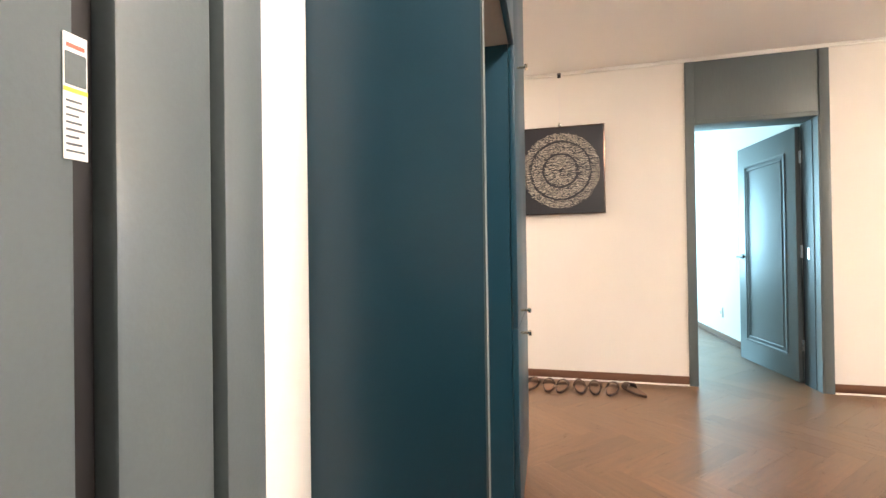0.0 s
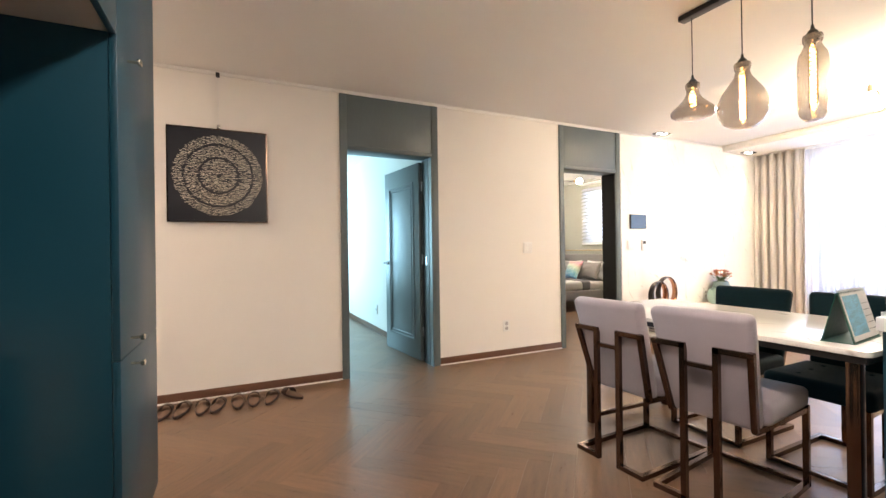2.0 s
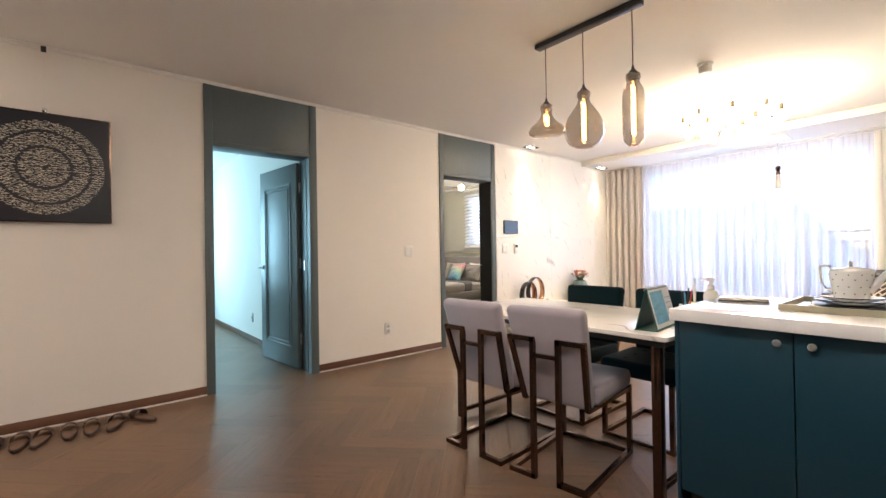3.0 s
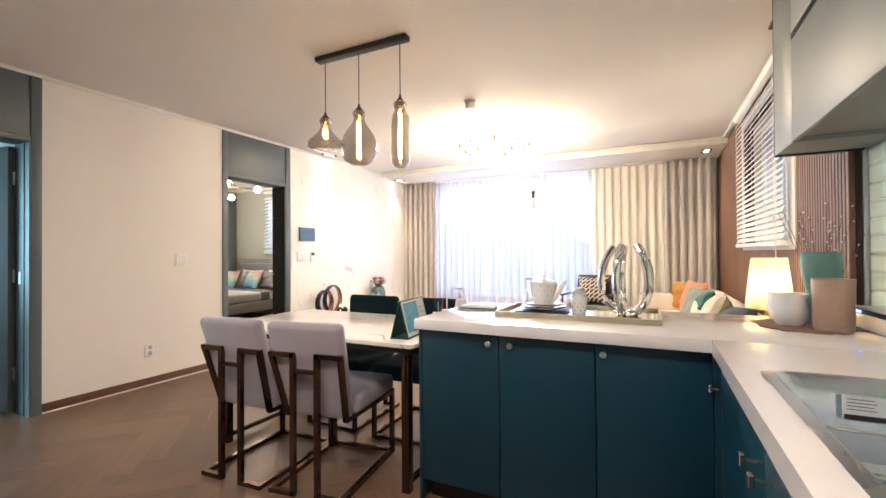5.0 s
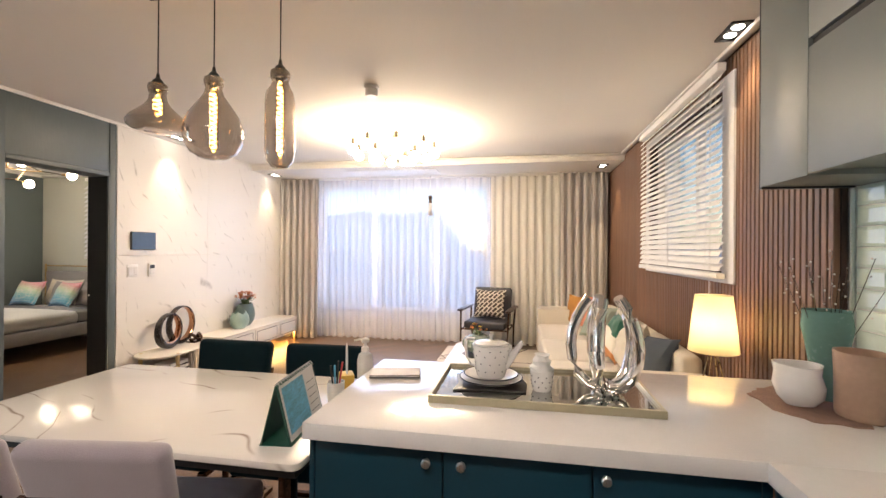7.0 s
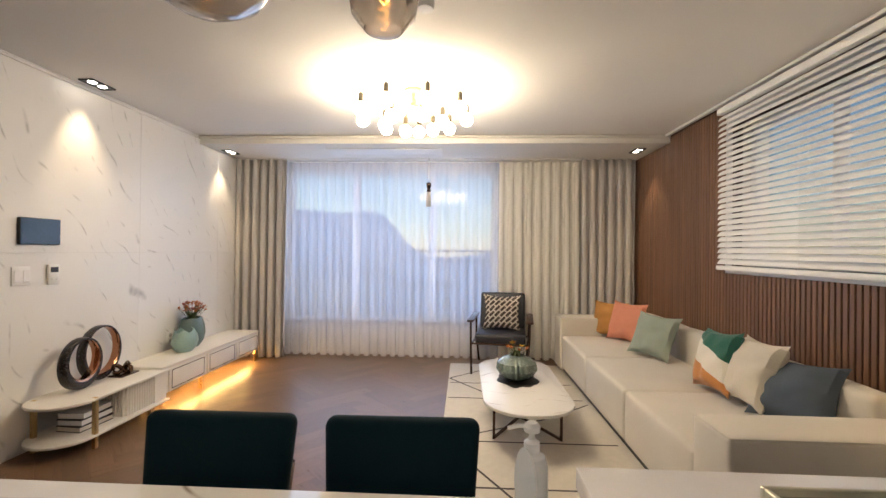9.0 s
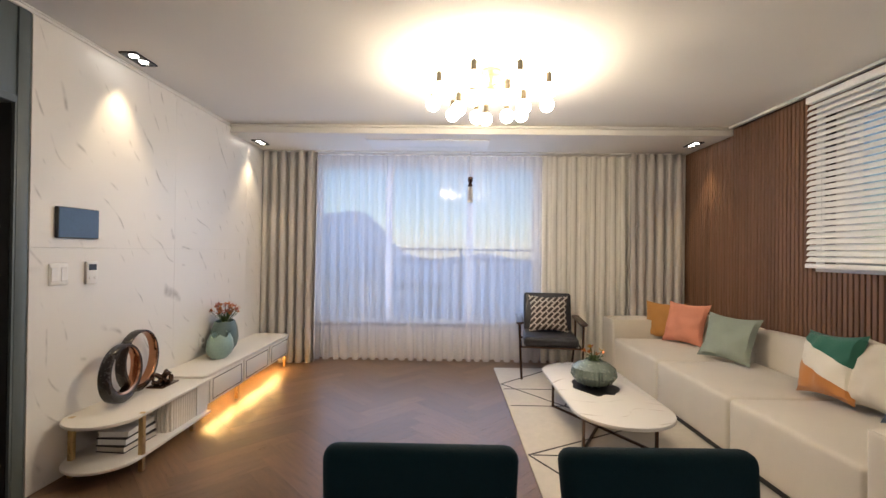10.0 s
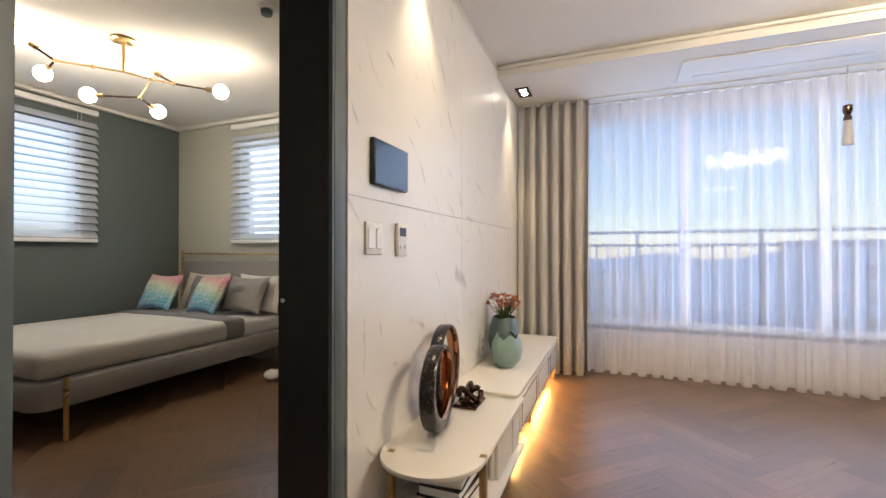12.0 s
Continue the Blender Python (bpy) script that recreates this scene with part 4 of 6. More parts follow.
part("housing", lathe([(0, -0.001), (0.27, -0.001), (0.27, -0.03), (0, -0.03)], 32), WHITEPL, hl)
part("diffuser", lathe([(0, -0.031), (0.255, -0.031), (0.25, -0.045), (0, -0.05)], 32), HALL_FILL, hl, "glowing white diffuser")

# ---- dining area ----
dt = thing("dining_table", kpose(0, 0, 0), "white marble dining table on bronze metal legs", "table")
part("tabletop", slab(stadium(3.24, 4.09, 1.47, 2.95, 0.03, 5), 0.735, 0.757, 0.003), MARBLE_TOP, dt)
part("apron", bars([[(3.27, 1.5, 0.72), (4.06, 1.5, 0.72), (4.06, 2.92, 0.72), (3.27, 2.92, 0.72), (3.27, 1.5, 0.72)]], 0.013, True), BLACK, dt)
for x in (3.31, 4.02):
    for y in (1.54, 2.88):
        part("leg", B(x - 0.022, x + 0.022, y - 0.022, y + 0.022, 0, 0.706, 0.003), BRONZE, dt)
for y in (1.54, 2.88):
    part("stretcher", B(3.333, 3.997, y - 0.012, y + 0.012, 0.03, 0.055, 0.002), BRONZE, dt)


def pad(bm, x0, x1, y0, y1, z0, z1, bevel):
    return box(bm, x0, x1, y0, y1, z0, z1, bevel, 4)


def dining_chair(cloth, label, group, tufts, tall, half=0.215, lean=9, post=0.085):
    """Faces +x; the seat's middle is above the origin."""
    c = thing("dining_chair", pose(0, 0, 0), label, "chair", group)
    part("seat", pad(bmesh.new(), -0.2, 0.25, -half, half, 0.378, 0.475, 0.03), cloth, c)
    bk = pad(bmesh.new(), -0.035, 0.035, -half, half, 0.0, tall + 0.024, 0.03)
    for v in bk.verts:
        v.co.y *= 0.86 + 0.14 * min(v.co.z / 0.35, 1)
    part("backrest", bk, cloth, c, m=pose(-0.2, 0, 0.362, 0, -lean, 0))
    if tufts:
        for i in range(3):
            for j in range(2):
                part("button", ball((-0.1 + 0.13 * i, -0.1 + 0.2 * j, 0.474), 0.012, 8, 0.5), cloth, c)
    def back(z):
        return -0.245 - (z - 0.385) * math.tan(radians(lean)) - 0.004
    for s in (-1, 1):
        line = [(back(0.375), s * 0.175, 0.375), (back(0.70), s * 0.2, 0.70), (back(0.70), s * post, 0.70), (back(0.70), s * post, 0.012)]
        part("back_frame", bars([line], 0.0125, True), BRONZE, c)
        part("runner", bars([[(back(0.70), s * post, 0.012), (back(0.70), s * 0.2, 0.012), (0.24, s * 0.2, 0.013)]], 0.0125, True), BRONZE, c)
        part("leg", bars([[(0.24, s * 0.2, 0.012), (0.24, s * 0.2, 0.372)]], 0.0125, True), BRONZE, c)
        part("seat_rail", bars([[(0.24, s * 0.2, 0.366), (-0.24, s * 0.175, 0.366)]], 0.0115, True), BRONZE, c)
    part("crossbar", bars([[(back(0.70), -post, 0.62), (back(0.70), post, 0.62)]], 0.010, True), BRONZE, c)
    part("floor_bar", bars([[(0.24, -0.2, 0.012), (0.24, 0.2, 0.012)]], 0.010, True), BRONZE, c)
    return c


ch = dining_chair(LILAC, "lilac-grey upholstered dining chair on a bronze metal frame", "grey dining chairs", False, 0.5, 0.215, 16, 0.07)
ch.matrix_basis = pose(3.34, 2.435, 0, 0, 0, 3)
copy_thing(ch, pose(3.39, 1.995, 0, 0, 0, 8))
ch = dining_chair(TEALCLOTH, "dark teal velvet dining chair on a bronze metal frame", "teal dining chairs", True, 0.487, 0.23)
ch.matrix_basis = pose(4.035, 2.42, 0, 0, 0, 180)
copy_thing(ch, pose(4.035, 1.862, 0, 0, 0, 181))

SMOKE = glass("smoked_glass", (0.68, 0.635, 0.59))
pl = thing("pendant_lamp", pose(3.775, 2.145, CEIL), "black ceiling bar with three smoked glass pendants, lit", "pendant lamp")
part("ceiling_bar", B(-0.03, 0.03, -0.37, 0.37, -0.035, -0.001, 0.003), BLACK, pl)
NECK = [(0.03, 0.004), (0.038, 0.0), (0.0415, -0.012), (0.04, -0.028), (0.034, -0.046)]
SHADES = [
    (0.3, 2.145, [(0.038, -0.07), (0.055, -0.1), (0.086, -0.13), (0.112, -0.153), (0.1245, -0.174), (0.121, -0.194), (0.1, -0.208), (0.055, -0.214), (0, -0.214)], 0.07, 0.009),
    (0.011, 2.155, [(0.044, -0.08), (0.074, -0.122), (0.104, -0.168), (0.121, -0.215), (0.1245, -0.25), (0.117, -0.295), (0.093, -0.334), (0.052, -0.358), (0, -0.365)], 0.25, 0.006),
    (-0.312, 2.164, [(0.044, -0.07), (0.057, -0.095), (0.0625, -0.135), (0.0635, -0.24), (0.0625, -0.35), (0.056, -0.388), (0.034, -0.414), (0, -0.422)], 0.29, 0.006)]
AMBER = glass("amber_bulb_glass", (0.95, 0.78, 0.5))
for dy, zt, prof, fl, rad in SHADES:
    z = zt - CEIL
    part("cord", bars([[(0, dy, -0.035), (0, dy, z + 0.045)]], 0.003, seg=6), BLACK, pl)
    part("cap", lathe([(0, 0.052), (0.006, 0.05), (0.009, 0.03), (0.021, 0.018), (0.024, 0.0055), (0, 0.0055)], 18, (0, dy, z)), BLACK, pl)
    part("collar", lathe([(0, 0.005), (0.0285, 0.0045), (0.0285, -0.028), (0.02, -0.034), (0.016, -0.05), (0, -0.052)], 20, (0, dy, z)), CHROME, pl, "chrome collar")
    prof = NECK + prof
    inner = [(max(r - 0.0025, 0), h + (0.0025 if r == 0 else 0)) for r, h in reversed(prof)]
    sh = part("shade", lathe(prof + inner, 40, (0, dy, z), close=True), SMOKE, pl, "smoked glass shade")
    sh.visible_shadow = False
    env = part("bulb", lathe([(0, -0.053), (0.014, -0.056), (rad + 0.013, -0.075), (rad + 0.013, -0.06 - fl), (rad * 0.7, -0.075 - fl), (0, -0.08 - fl)], 16, (0, dy, z)), AMBER, pl, "clear amber tube bulb")
    env.visible_shadow = False
    turns = fl / 0.022
    n = int(turns * 12)
    coil = [(rad * math.cos(2 * math.pi * turns * i / n), dy + rad * math.sin(2 * math.pi * turns * i / n), z - 0.07 - (fl - 0.01) * i / n) for i in range(n + 1)]
    part("filament", tube(bmesh.new(), coil, 0.003, 6), FILAMENT, env, "glowing coiled filament")
    part("pin", bars([[(0, dy - 0.06, z - 0.022), (0, dy + 0.06, z - 0.022)]], 0.0018, seg=5), STEEL, pl)

det = thing("ceiling_detector", pose(5.06, 1.885, CEIL), "white round detector on the ceiling", "detector")
part("base", lathe([(0, -0.001), (0.055, -0.001), (0.055, -0.02), (0, -0.021)], 24), WHITEPL, det)
part("sensor", lathe([(0.045, -0.021), (0.045, -0.06), (0.038, -0.075), (0, -0.078)], 24), WHITEPL, det)

# things on the peninsula
CT = 0.888
tray = thing("tray", pose(3.69, 0.735, CT), "long brass-rimmed mirror tray on the worktop", "tray")
part("mirror", B(-0.2, 0.2, -0.36, 0.36, 0.001, 0.012), mat("mirror_glass", (0.62, 0.62, 0.6), 0.03, metal=1.0, vary=0.01), tray)
rim = bmesh.new()
for x0, x1, y0, y1 in ((-0.212, -0.2005, -0.372, 0.372), (0.2005, 0.212, -0.372, 0.372), (-0.2, 0.2, -0.372, -0.3605), (-0.2, 0.2, 0.3605, 0.372)):
    box(rim, x0, x1, y0, y1, 0.0, 0.026, 0.002, 1)
part("rim", rim, mat("pale_brass_rim", (0.55, 0.5, 0.36), 0.35, metal=0.6, vary=0.05), tray)
PT = CT + 0.0125
nap = single("napkin", slab([(-0.115, -0.12), (-0.02, -0.135), (0.1, -0.115), (0.112, 0.02), (0.09, 0.13), (-0.03, 0.118), (-0.11, 0.135), (-0.095, 0.0)], 0.0, 0.006, 0.002), BLACK, "folded black napkin under the saucers", "napkin", pose(3.70, 0.915, PT, 0, 0, 6))
NAVY = mat("dark_blue_rim_glaze", (0.012, 0.016, 0.03), 0.2, vary=0.05)
for dz, r in ((0.0065, 0.116), (0.0185, 0.1)):
    sr = thing("saucer", pose(3.695, 0.912, PT + dz), "white porcelain saucer with a dark rim", "saucer", "stacked saucers")
    part("dish", lathe([(0, 0), (r * 0.5, 0.0), (r * 0.9, 0.012), (r, 0.019), (r * 0.97, 0.02), (r * 0.5, 0.005), (0, 0.005)], 36), CERAMIC, sr)
    part("rim", lathe([(r + 0.0004, 0.0175), (r + 0.002, 0.019), (r + 0.0004, 0.0215), (r * 0.985, 0.0208)], 36, close=True), NAVY, sr, "dark blue rim")
tp = thing("teapot", pose(3.695, 0.912, PT + 0.024), "white porcelain teapot with small dark dots", "teapot")
part("body", lathe([(0, 0), (0.042, 0.0), (0.05, 0.004), (0.0535, 0.012), (0.071, 0.116), (0.0715, 0.121), (0.066, 0.122), (0, 0.12)], 32), CERAMIC, tp)
part("lid", lathe([(0.064, 0.1225), (0.062, 0.128), (0.03, 0.134), (0.01, 0.136), (0.006, 0.139), (0.007, 0.15), (0.009, 0.155), (0.006, 0.161), (0, 0.162)], 28), CERAMIC, tp)
part("handle", tube(bmesh.new(), [(0, 0.056, 0.036), (0, 0.077, 0.045), (0, 0.092, 0.072), (0, 0.096, 0.11), (0, 0.0955, 0.134), (0, 0.088, 0.14), (0, 0.064, 0.139), (0, 0.062, 0.121)], 0.0058, 8), CERAMIC, tp)
sp0 = bmesh.new()
rings_ = []
for k_, (yy, zz, rr) in enumerate(((-0.05, 0.045, 0.02), (-0.075, 0.075, 0.0145), (-0.095, 0.105, 0.011), (-0.116, 0.134, 0.0085))):
    rings_.append([sp0.verts.new((rr * math.cos(2 * math.pi * j / 12), yy + 0.7 * rr * math.sin(2 * math.pi * j / 12), zz + 0.7 * rr * math.sin(2 * math.pi * j / 12))) for j in range(12)])
for q_, w_ in zip(rings_, rings_[1:]):
    for j in range(12):
        sp0.faces.new((q_[j], q_[(j + 1) % 12], w_[(j + 1) % 12], w_[j]))
sp0.faces.new(rings_[0])
sp0.faces.new(rings_[-1][::-1])
part("spout", sp0, CERAMIC, tp)


def speckle(parent, rows, n, radius):
    """Small raised dots in staggered rows on a tapered pot."""
    me_ = finish(ball((0, 0, 0), 0.0026, 6), "dot", mat("slate_dot_glaze", (0.08, 0.09, 0.11), 0.3, vary=0.05))
    for j, h in enumerate(rows):
        for i in range(n):
            a = 2 * math.pi * (i + 0.5 * (j % 2)) / n
            ob = new("dot", me_)
            ob.parent, ob.location = parent, (radius(h) * math.cos(a), radius(h) * math.sin(a), h)


speckle(tp, (0.03, 0.058, 0.086, 0.106), 11, lambda h: 0.0535 + 0.0175 * (h - 0.012) / 0.104)
cup = thing("sugar_pot", pose(3.65, 0.728, PT), "white porcelain sugar pot with paper in it", "sugar pot")
part("pot", lathe([(0, 0), (0.03, 0), (0.034, 0.006), (0.0425, 0.072), (0.041, 0.074), (0.038, 0.07), (0, 0.066)], 26), CERAMIC, cup)
speckle(cup, (0.018, 0.036, 0.054), 9, lambda h: 0.034 + 0.0085 * (h - 0.006) / 0.066)
wrap = lathe([(0.036, 0.07), (0.041, 0.08), (0.03, 0.092), (0.034, 0.105), (0.022, 0.118), (0.026, 0.128), (0.012, 0.121), (0, 0.118)], 14)
for v in wrap.verts:
    v.co += Vector((noise.noise(v.co * 55), noise.noise(v.co * 55 + Vector((9, 0, 0))), noise.noise(v.co * 40 + Vector((0, 7, 0))))) * 0.009
part("paper_wrap", wrap, WHITEPL, cup, "crumpled white paper")
sc = thing("sculpture", pose(3.67, 0.508, PT), "polished chrome tulip-shaped sculpture with five arms", "sculpture")
MIRROR = mat("bright_chrome", (0.9, 0.88, 0.86), 0.05, metal=1.0, vary=0.01)
for a in (15, 87, 159, 231, 303):
    ca, sa = math.cos(radians(a)), math.sin(radians(a))
    prof = [(0.008, 0.03), (0.03, 0.02), (0.062, 0.03), (0.094, 0.065), (0.113, 0.115), (0.119, 0.165), (0.113, 0.215), (0.098, 0.26), (0.078, 0.298), (0.056, 0.33)]
    part("arm", tube(bmesh.new(), [(r * ca, r * sa, z) for r, z in prof], 0.0185, 14), MIRROR, sc)
part("foot", lathe([(0, 0), (0.045, 0), (0.05, 0.008), (0.03, 0.02), (0, 0.03)], 24), MIRROR, sc)
ph = thing("notebook", kpose(3.76, 1.325, CT, 0, 0, 12), "thin dark notebook lying on the worktop", "notebook")
part("cover", B(-0.055, 0.055, -0.1, 0.1, 0.0, 0.004, 0.0015, 1), BLACK, ph)
part("page_block", B(-0.052, 0.052, -0.096, 0.097, 0.0042, 0.010), WHITEPL, ph)
part("top_cover", B(-0.055, 0.055, -0.1, 0.1, 0.0102, 0.013, 0.0012, 1), mat("mauve_grey_card", (0.3, 0.27, 0.28), 0.5), ph)
mt = thing("table_mat", kpose(3.70, -0.135, CT), "ragged brown woven mat on the worktop", "mat")
rm = random.Random(11)
outl = [((0.185 + rm.uniform(-0.018, 0.012)) * math.cos(2 * math.pi * i / 44), (0.165 + rm.uniform(-0.016, 0.01)) * math.sin(2 * math.pi * i / 44)) for i in range(44)]
part("cloth", slab(outl, 0.0, 0.004, 0.0), mat("copper_brown_weave", (0.24, 0.145, 0.11), 0.75, vary=0.25, scale=30, bump=0.6, bscale=200), mt)


def vase(name, m, prof, material, label, twist=0.0, lobes=0, depth=0.0, seg=32):
    bm = lathe(prof, seg)
    for v in bm.verts:
        a = math.atan2(v.co.y, v.co.x) + twist * v.co.z
        k = 1 + depth * math.cos(lobes * a) if lobes else 1
        v.co.x, v.co.y = v.co.x * k, v.co.y * k
    return single(name, bm, material, label, "vase", m)


def hollow(out, wall=0.006):
    return out + [(max(r - wall, 0.001), z - (0.001 if i == 0 else 0)) for i, (r, z) in enumerate(reversed(out)) if z > 0.01] + [(0, 0.012)]


MT = CT + 0.0045
vase("bowl", kpose(3.70, -0.095, MT), hollow([(0, 0), (0.042, 0.0), (0.063, 0.028), (0.07, 0.065), (0.064, 0.105), (0.069, 0.132)]), CERAMIC, "white faceted ceramic bowl on a brown mat", 9, 3, 0.09, 24)
vase("vase", kpose(3.6, -0.21, MT), hollow([(0, 0), (0.062, 0.0), (0.066, 0.01), (0.067, 0.12), (0.07, 0.2)]), mat("tan_ceramic", (0.4, 0.26, 0.18), 0.4, vary=0.1, scale=12, bump=0.15, bscale=60), "tan oval ceramic vase on a brown mat", 0, 2, 0.06)
vase("vase", kpose(3.78, -0.228, MT), hollow([(0, 0), (0.05, 0.0), (0.057, 0.05), (0.053, 0.12), (0.062, 0.19), (0.072, 0.25), (0.068, 0.29), (0.07, 0.305)]), mat("teal_green_ceramic", (0.13, 0.26, 0.225), 0.25, vary=0.08), "teal green wavy ceramic vase with dry twigs", 3, 3, 0.06)
tw_ = thing("dry_twigs", kpose(3.78, -0.228, MT + 0.02), "thin dry twigs with pale buds in a vase", "twigs")
rt_ = random.Random(5)
for i in range(14):
    a, b = rt_.uniform(0, 6.28), rt_.uniform(0.03, 0.15)
    tip = Vector((b * math.cos(a), b * math.sin(a), rt_.uniform(0.34, 0.5)))
    part("stem", tube(bmesh.new(), [(0, 0, 0), tip * 0.5 + Vector((0, 0, 0.03)), tip], 0.0011, 5), BRONZE, tw_)
    for k in (0.75, 0.87, 1.0):
        part("bud", ball(tip * k + Vector((rt_.uniform(-0.012, 0.012), rt_.uniform(-0.012, 0.012), 0)), 0.0036, 6), CREAM, tw_)
# calendar, soap and pens at the table's end
cal = thing("desk_calendar", pose(3.50, 1.60, 0.757, 0, 0, 6), "open desk calendar with a green stand and sea photo", "calendar")
a = bmesh.new()
for s in (-1, 1):
    q = box(bmesh.new(), -0.15, 0.15, -0.0015, 0.0015, 0, 0.2)
    bmesh.ops.transform(q, matrix=pose(0, s * 0.05, 0, s * 14, 0, 0), verts=q.verts)
    mm = bpy.data.meshes.new("t")
    q.to_mesh(mm)
    a.from_mesh(mm)
    q.free()
box(a, -0.15, 0.15, -0.055, 0.055, 0, 0.003)
GREENCARD = mat("dark_green_card", (0.01, 0.09, 0.06), 0.5)
part("stand", a, GREENCARD, cal)
part("page", B(-0.14, 0.14, -0.004, -0.002, 0.01, 0.195), WHITEPL, cal, m=pose(0, -0.05, 0, -14, 0, 0))
part("page", B(-0.14, 0.14, 0.002, 0.004, 0.01, 0.195), WHITEPL, cal, m=pose(0, 0.05, 0, 14, 0, 0))
SEA = mat("sea_blue_print", (0.12, 0.42, 0.6), 0.35, vary=0.5, scale=9, stretch=(1, 1, 4))
part("photo", B(-0.13, 0.04, -0.0052, -0.0042, 0.03, 0.185), SEA, cal, "blue seaside photo", pose(0, -0.05, 0, -14, 0, 0))
for i in range(5):
    part("printed_line", B(0.055, 0.125, -0.0052, -0.0042, 0.04 + 0.026 * i, 0.042 + 0.026 * i), GREYDOOR, cal, "", pose(0, -0.05, 0, -14, 0, 0))
part("ring_binding", bars([[(-0.14 + 0.02 * i, -0.012, 0.19), (-0.14 + 0.02 * i, 0.0, 0.204), (-0.14 + 0.02 * i, 0.012, 0.19)] for i in range(15)], 0.0015, seg=5), STEEL, cal)
cupp = thing("pen_cup", pose(3.76, 1.56, 0.757), "small clear cup with pens and scissors", "pen cup")
part("cup", lathe([(0, 0), (0.033, 0), (0.036, 0.09), (0.033, 0.09), (0.031, 0.004), (0, 0.004)], 18), WHITEPL, cupp)
for i, (dx, dy, c) in enumerate(((0.014, 0.01, SEA), (-0.012, 0.008, BLACK), (0.004, -0.014, mat("red_pen", (0.55, 0.04, 0.04), 0.4)), (-0.01, -0.01, BLACK))):
    part("pen", bars([[(dx * 0.3, dy * 0.3, 0.006), (dx * 1.8, dy * 1.8, 0.15 + 0.01 * i)]], 0.004, seg=8), c, cupp)
sp = thing("soap_dispenser", pose(4.02, 1.53, 0.757), "clear pump bottle with a white pump head", "soap dispenser")
part("bottle", lathe([(0, 0), (0.034, 0), (0.037, 0.01), (0.037, 0.12), (0.03, 0.145), (0.015, 0.155), (0, 0.155)], 24), mat("milky_bottle", (0.72, 0.73, 0.72), 0.2, vary=0.03), sp)
part("collar", lathe([(0.018, 0.156), (0.018, 0.176), (0.008, 0.182), (0.005, 0.2), (0, 0.2)], 16), WHITEPL, sp)
part("pump_head", tube(lathe([(0, 0.2), (0.018, 0.2), (0.02, 0.212), (0.012, 0.22), (0, 0.22)], 16), [(0, 0, 0.211), (0, 0.03, 0.212), (0, 0.055, 0.205)], 0.005, 8), WHITEPL, sp)
fan = thing("paper_fan", pose(3.88, 1.565, 0.757, 0, 0, 30), "white oval hand fan standing in a yellow box", "fan")
part("box", B(-0.04, 0.04, -0.03, 0.03, 0, 0.09, 0.002), mat("yellow_card", (0.65, 0.4, 0.06), 0.5), fan)
blade = lathe([(0, 0), (0.055, 0.0), (0.055, 0.003), (0, 0.003)], 24, sx=0.62, sy=1.35)
part("blade", blade, WHITEPL, fan, "white oval blade", pose(0, 0.0, 0.15, 90, 0, 0))
part("stick", B(-0.006, 0.006, -0.002, 0.001, 0.05, 0.12), WHITEPL, fan)

# ---- living room ----
sofa = thing("sofa", pose(0, 0, 0), "long cream upholstered low sofa against the slatted wall", "sofa")
SX0, SX1, SB, SF = 4.86, 8.29, -0.38, 0.58
part("base", B(SX0 + 0.03, SX1 - 0.03, SB + 0.02, SF - 0.03, 0.02, 0.1), BLACK, sofa)
for y in (SB + 0.1, SF - 0.1):
    for x in (SX0 + 0.1, 6.5, SX1 - 0.1):
        part("foot", B(x - 0.03, x + 0.03, y - 0.03, y + 0.03, 0, 0.02), BLACK, sofa)
cuts = [SX0 + 0.29, 6.06, 7.0, SX1 - 0.33]


def soft(x0, x1, y0, y1, z0, z1, bev, puff=0.012):
    bm = box(bmesh.new(), x0, x1, y0, y1, z0, z1, bev, 3)
    cx, cy = (x0 + x1) / 2, (y0 + y1) / 2
    bmesh.ops.subdivide_edges(bm, edges=[e for e in bm.edges if e.calc_length() > 0.2], cuts=5, use_grid_fill=True)
    for v in bm.verts:
        u, w = 2 * (v.co.x - cx) / (x1 - x0), 2 * (v.co.y - cy) / (y1 - y0)
        if v.co.z > (z0 + z1) / 2:
            v.co.z += puff * max(1 - u * u, 0) * max(1 - w * w, 0) + 0.004 * noise.noise(v.co * 4)
    return bm


for a, b in zip(cuts, cuts[1:]):
    part("seat", soft(a + 0.003, b - 0.003, SB + 0.13, SF, 0.06, 0.42, 0.03), CREAM, sofa)
    part("backrest", soft(a + 0.003, b - 0.003, SB, SB + 0.14, 0.06, 0.70, 0.04, 0.012), CREAM, sofa)
for a, b, h in ((SX0, cuts[0] - 0.002, 0.605), (cuts[-1] + 0.002, SX1, 0.615)):
    arm = part("armrest", soft(a, b, SB, SF + 0.01, 0.03, h, 0.022, 0.006), CREAM, sofa)
    part("piping", bars([[(a + 0.006, SB + 0.02, h - 0.006), (a + 0.006, SF + 0.004, h - 0.006), (b - 0.006, SF + 0.004, h - 0.006)]], 0.004, seg=6), CREAM, arm)


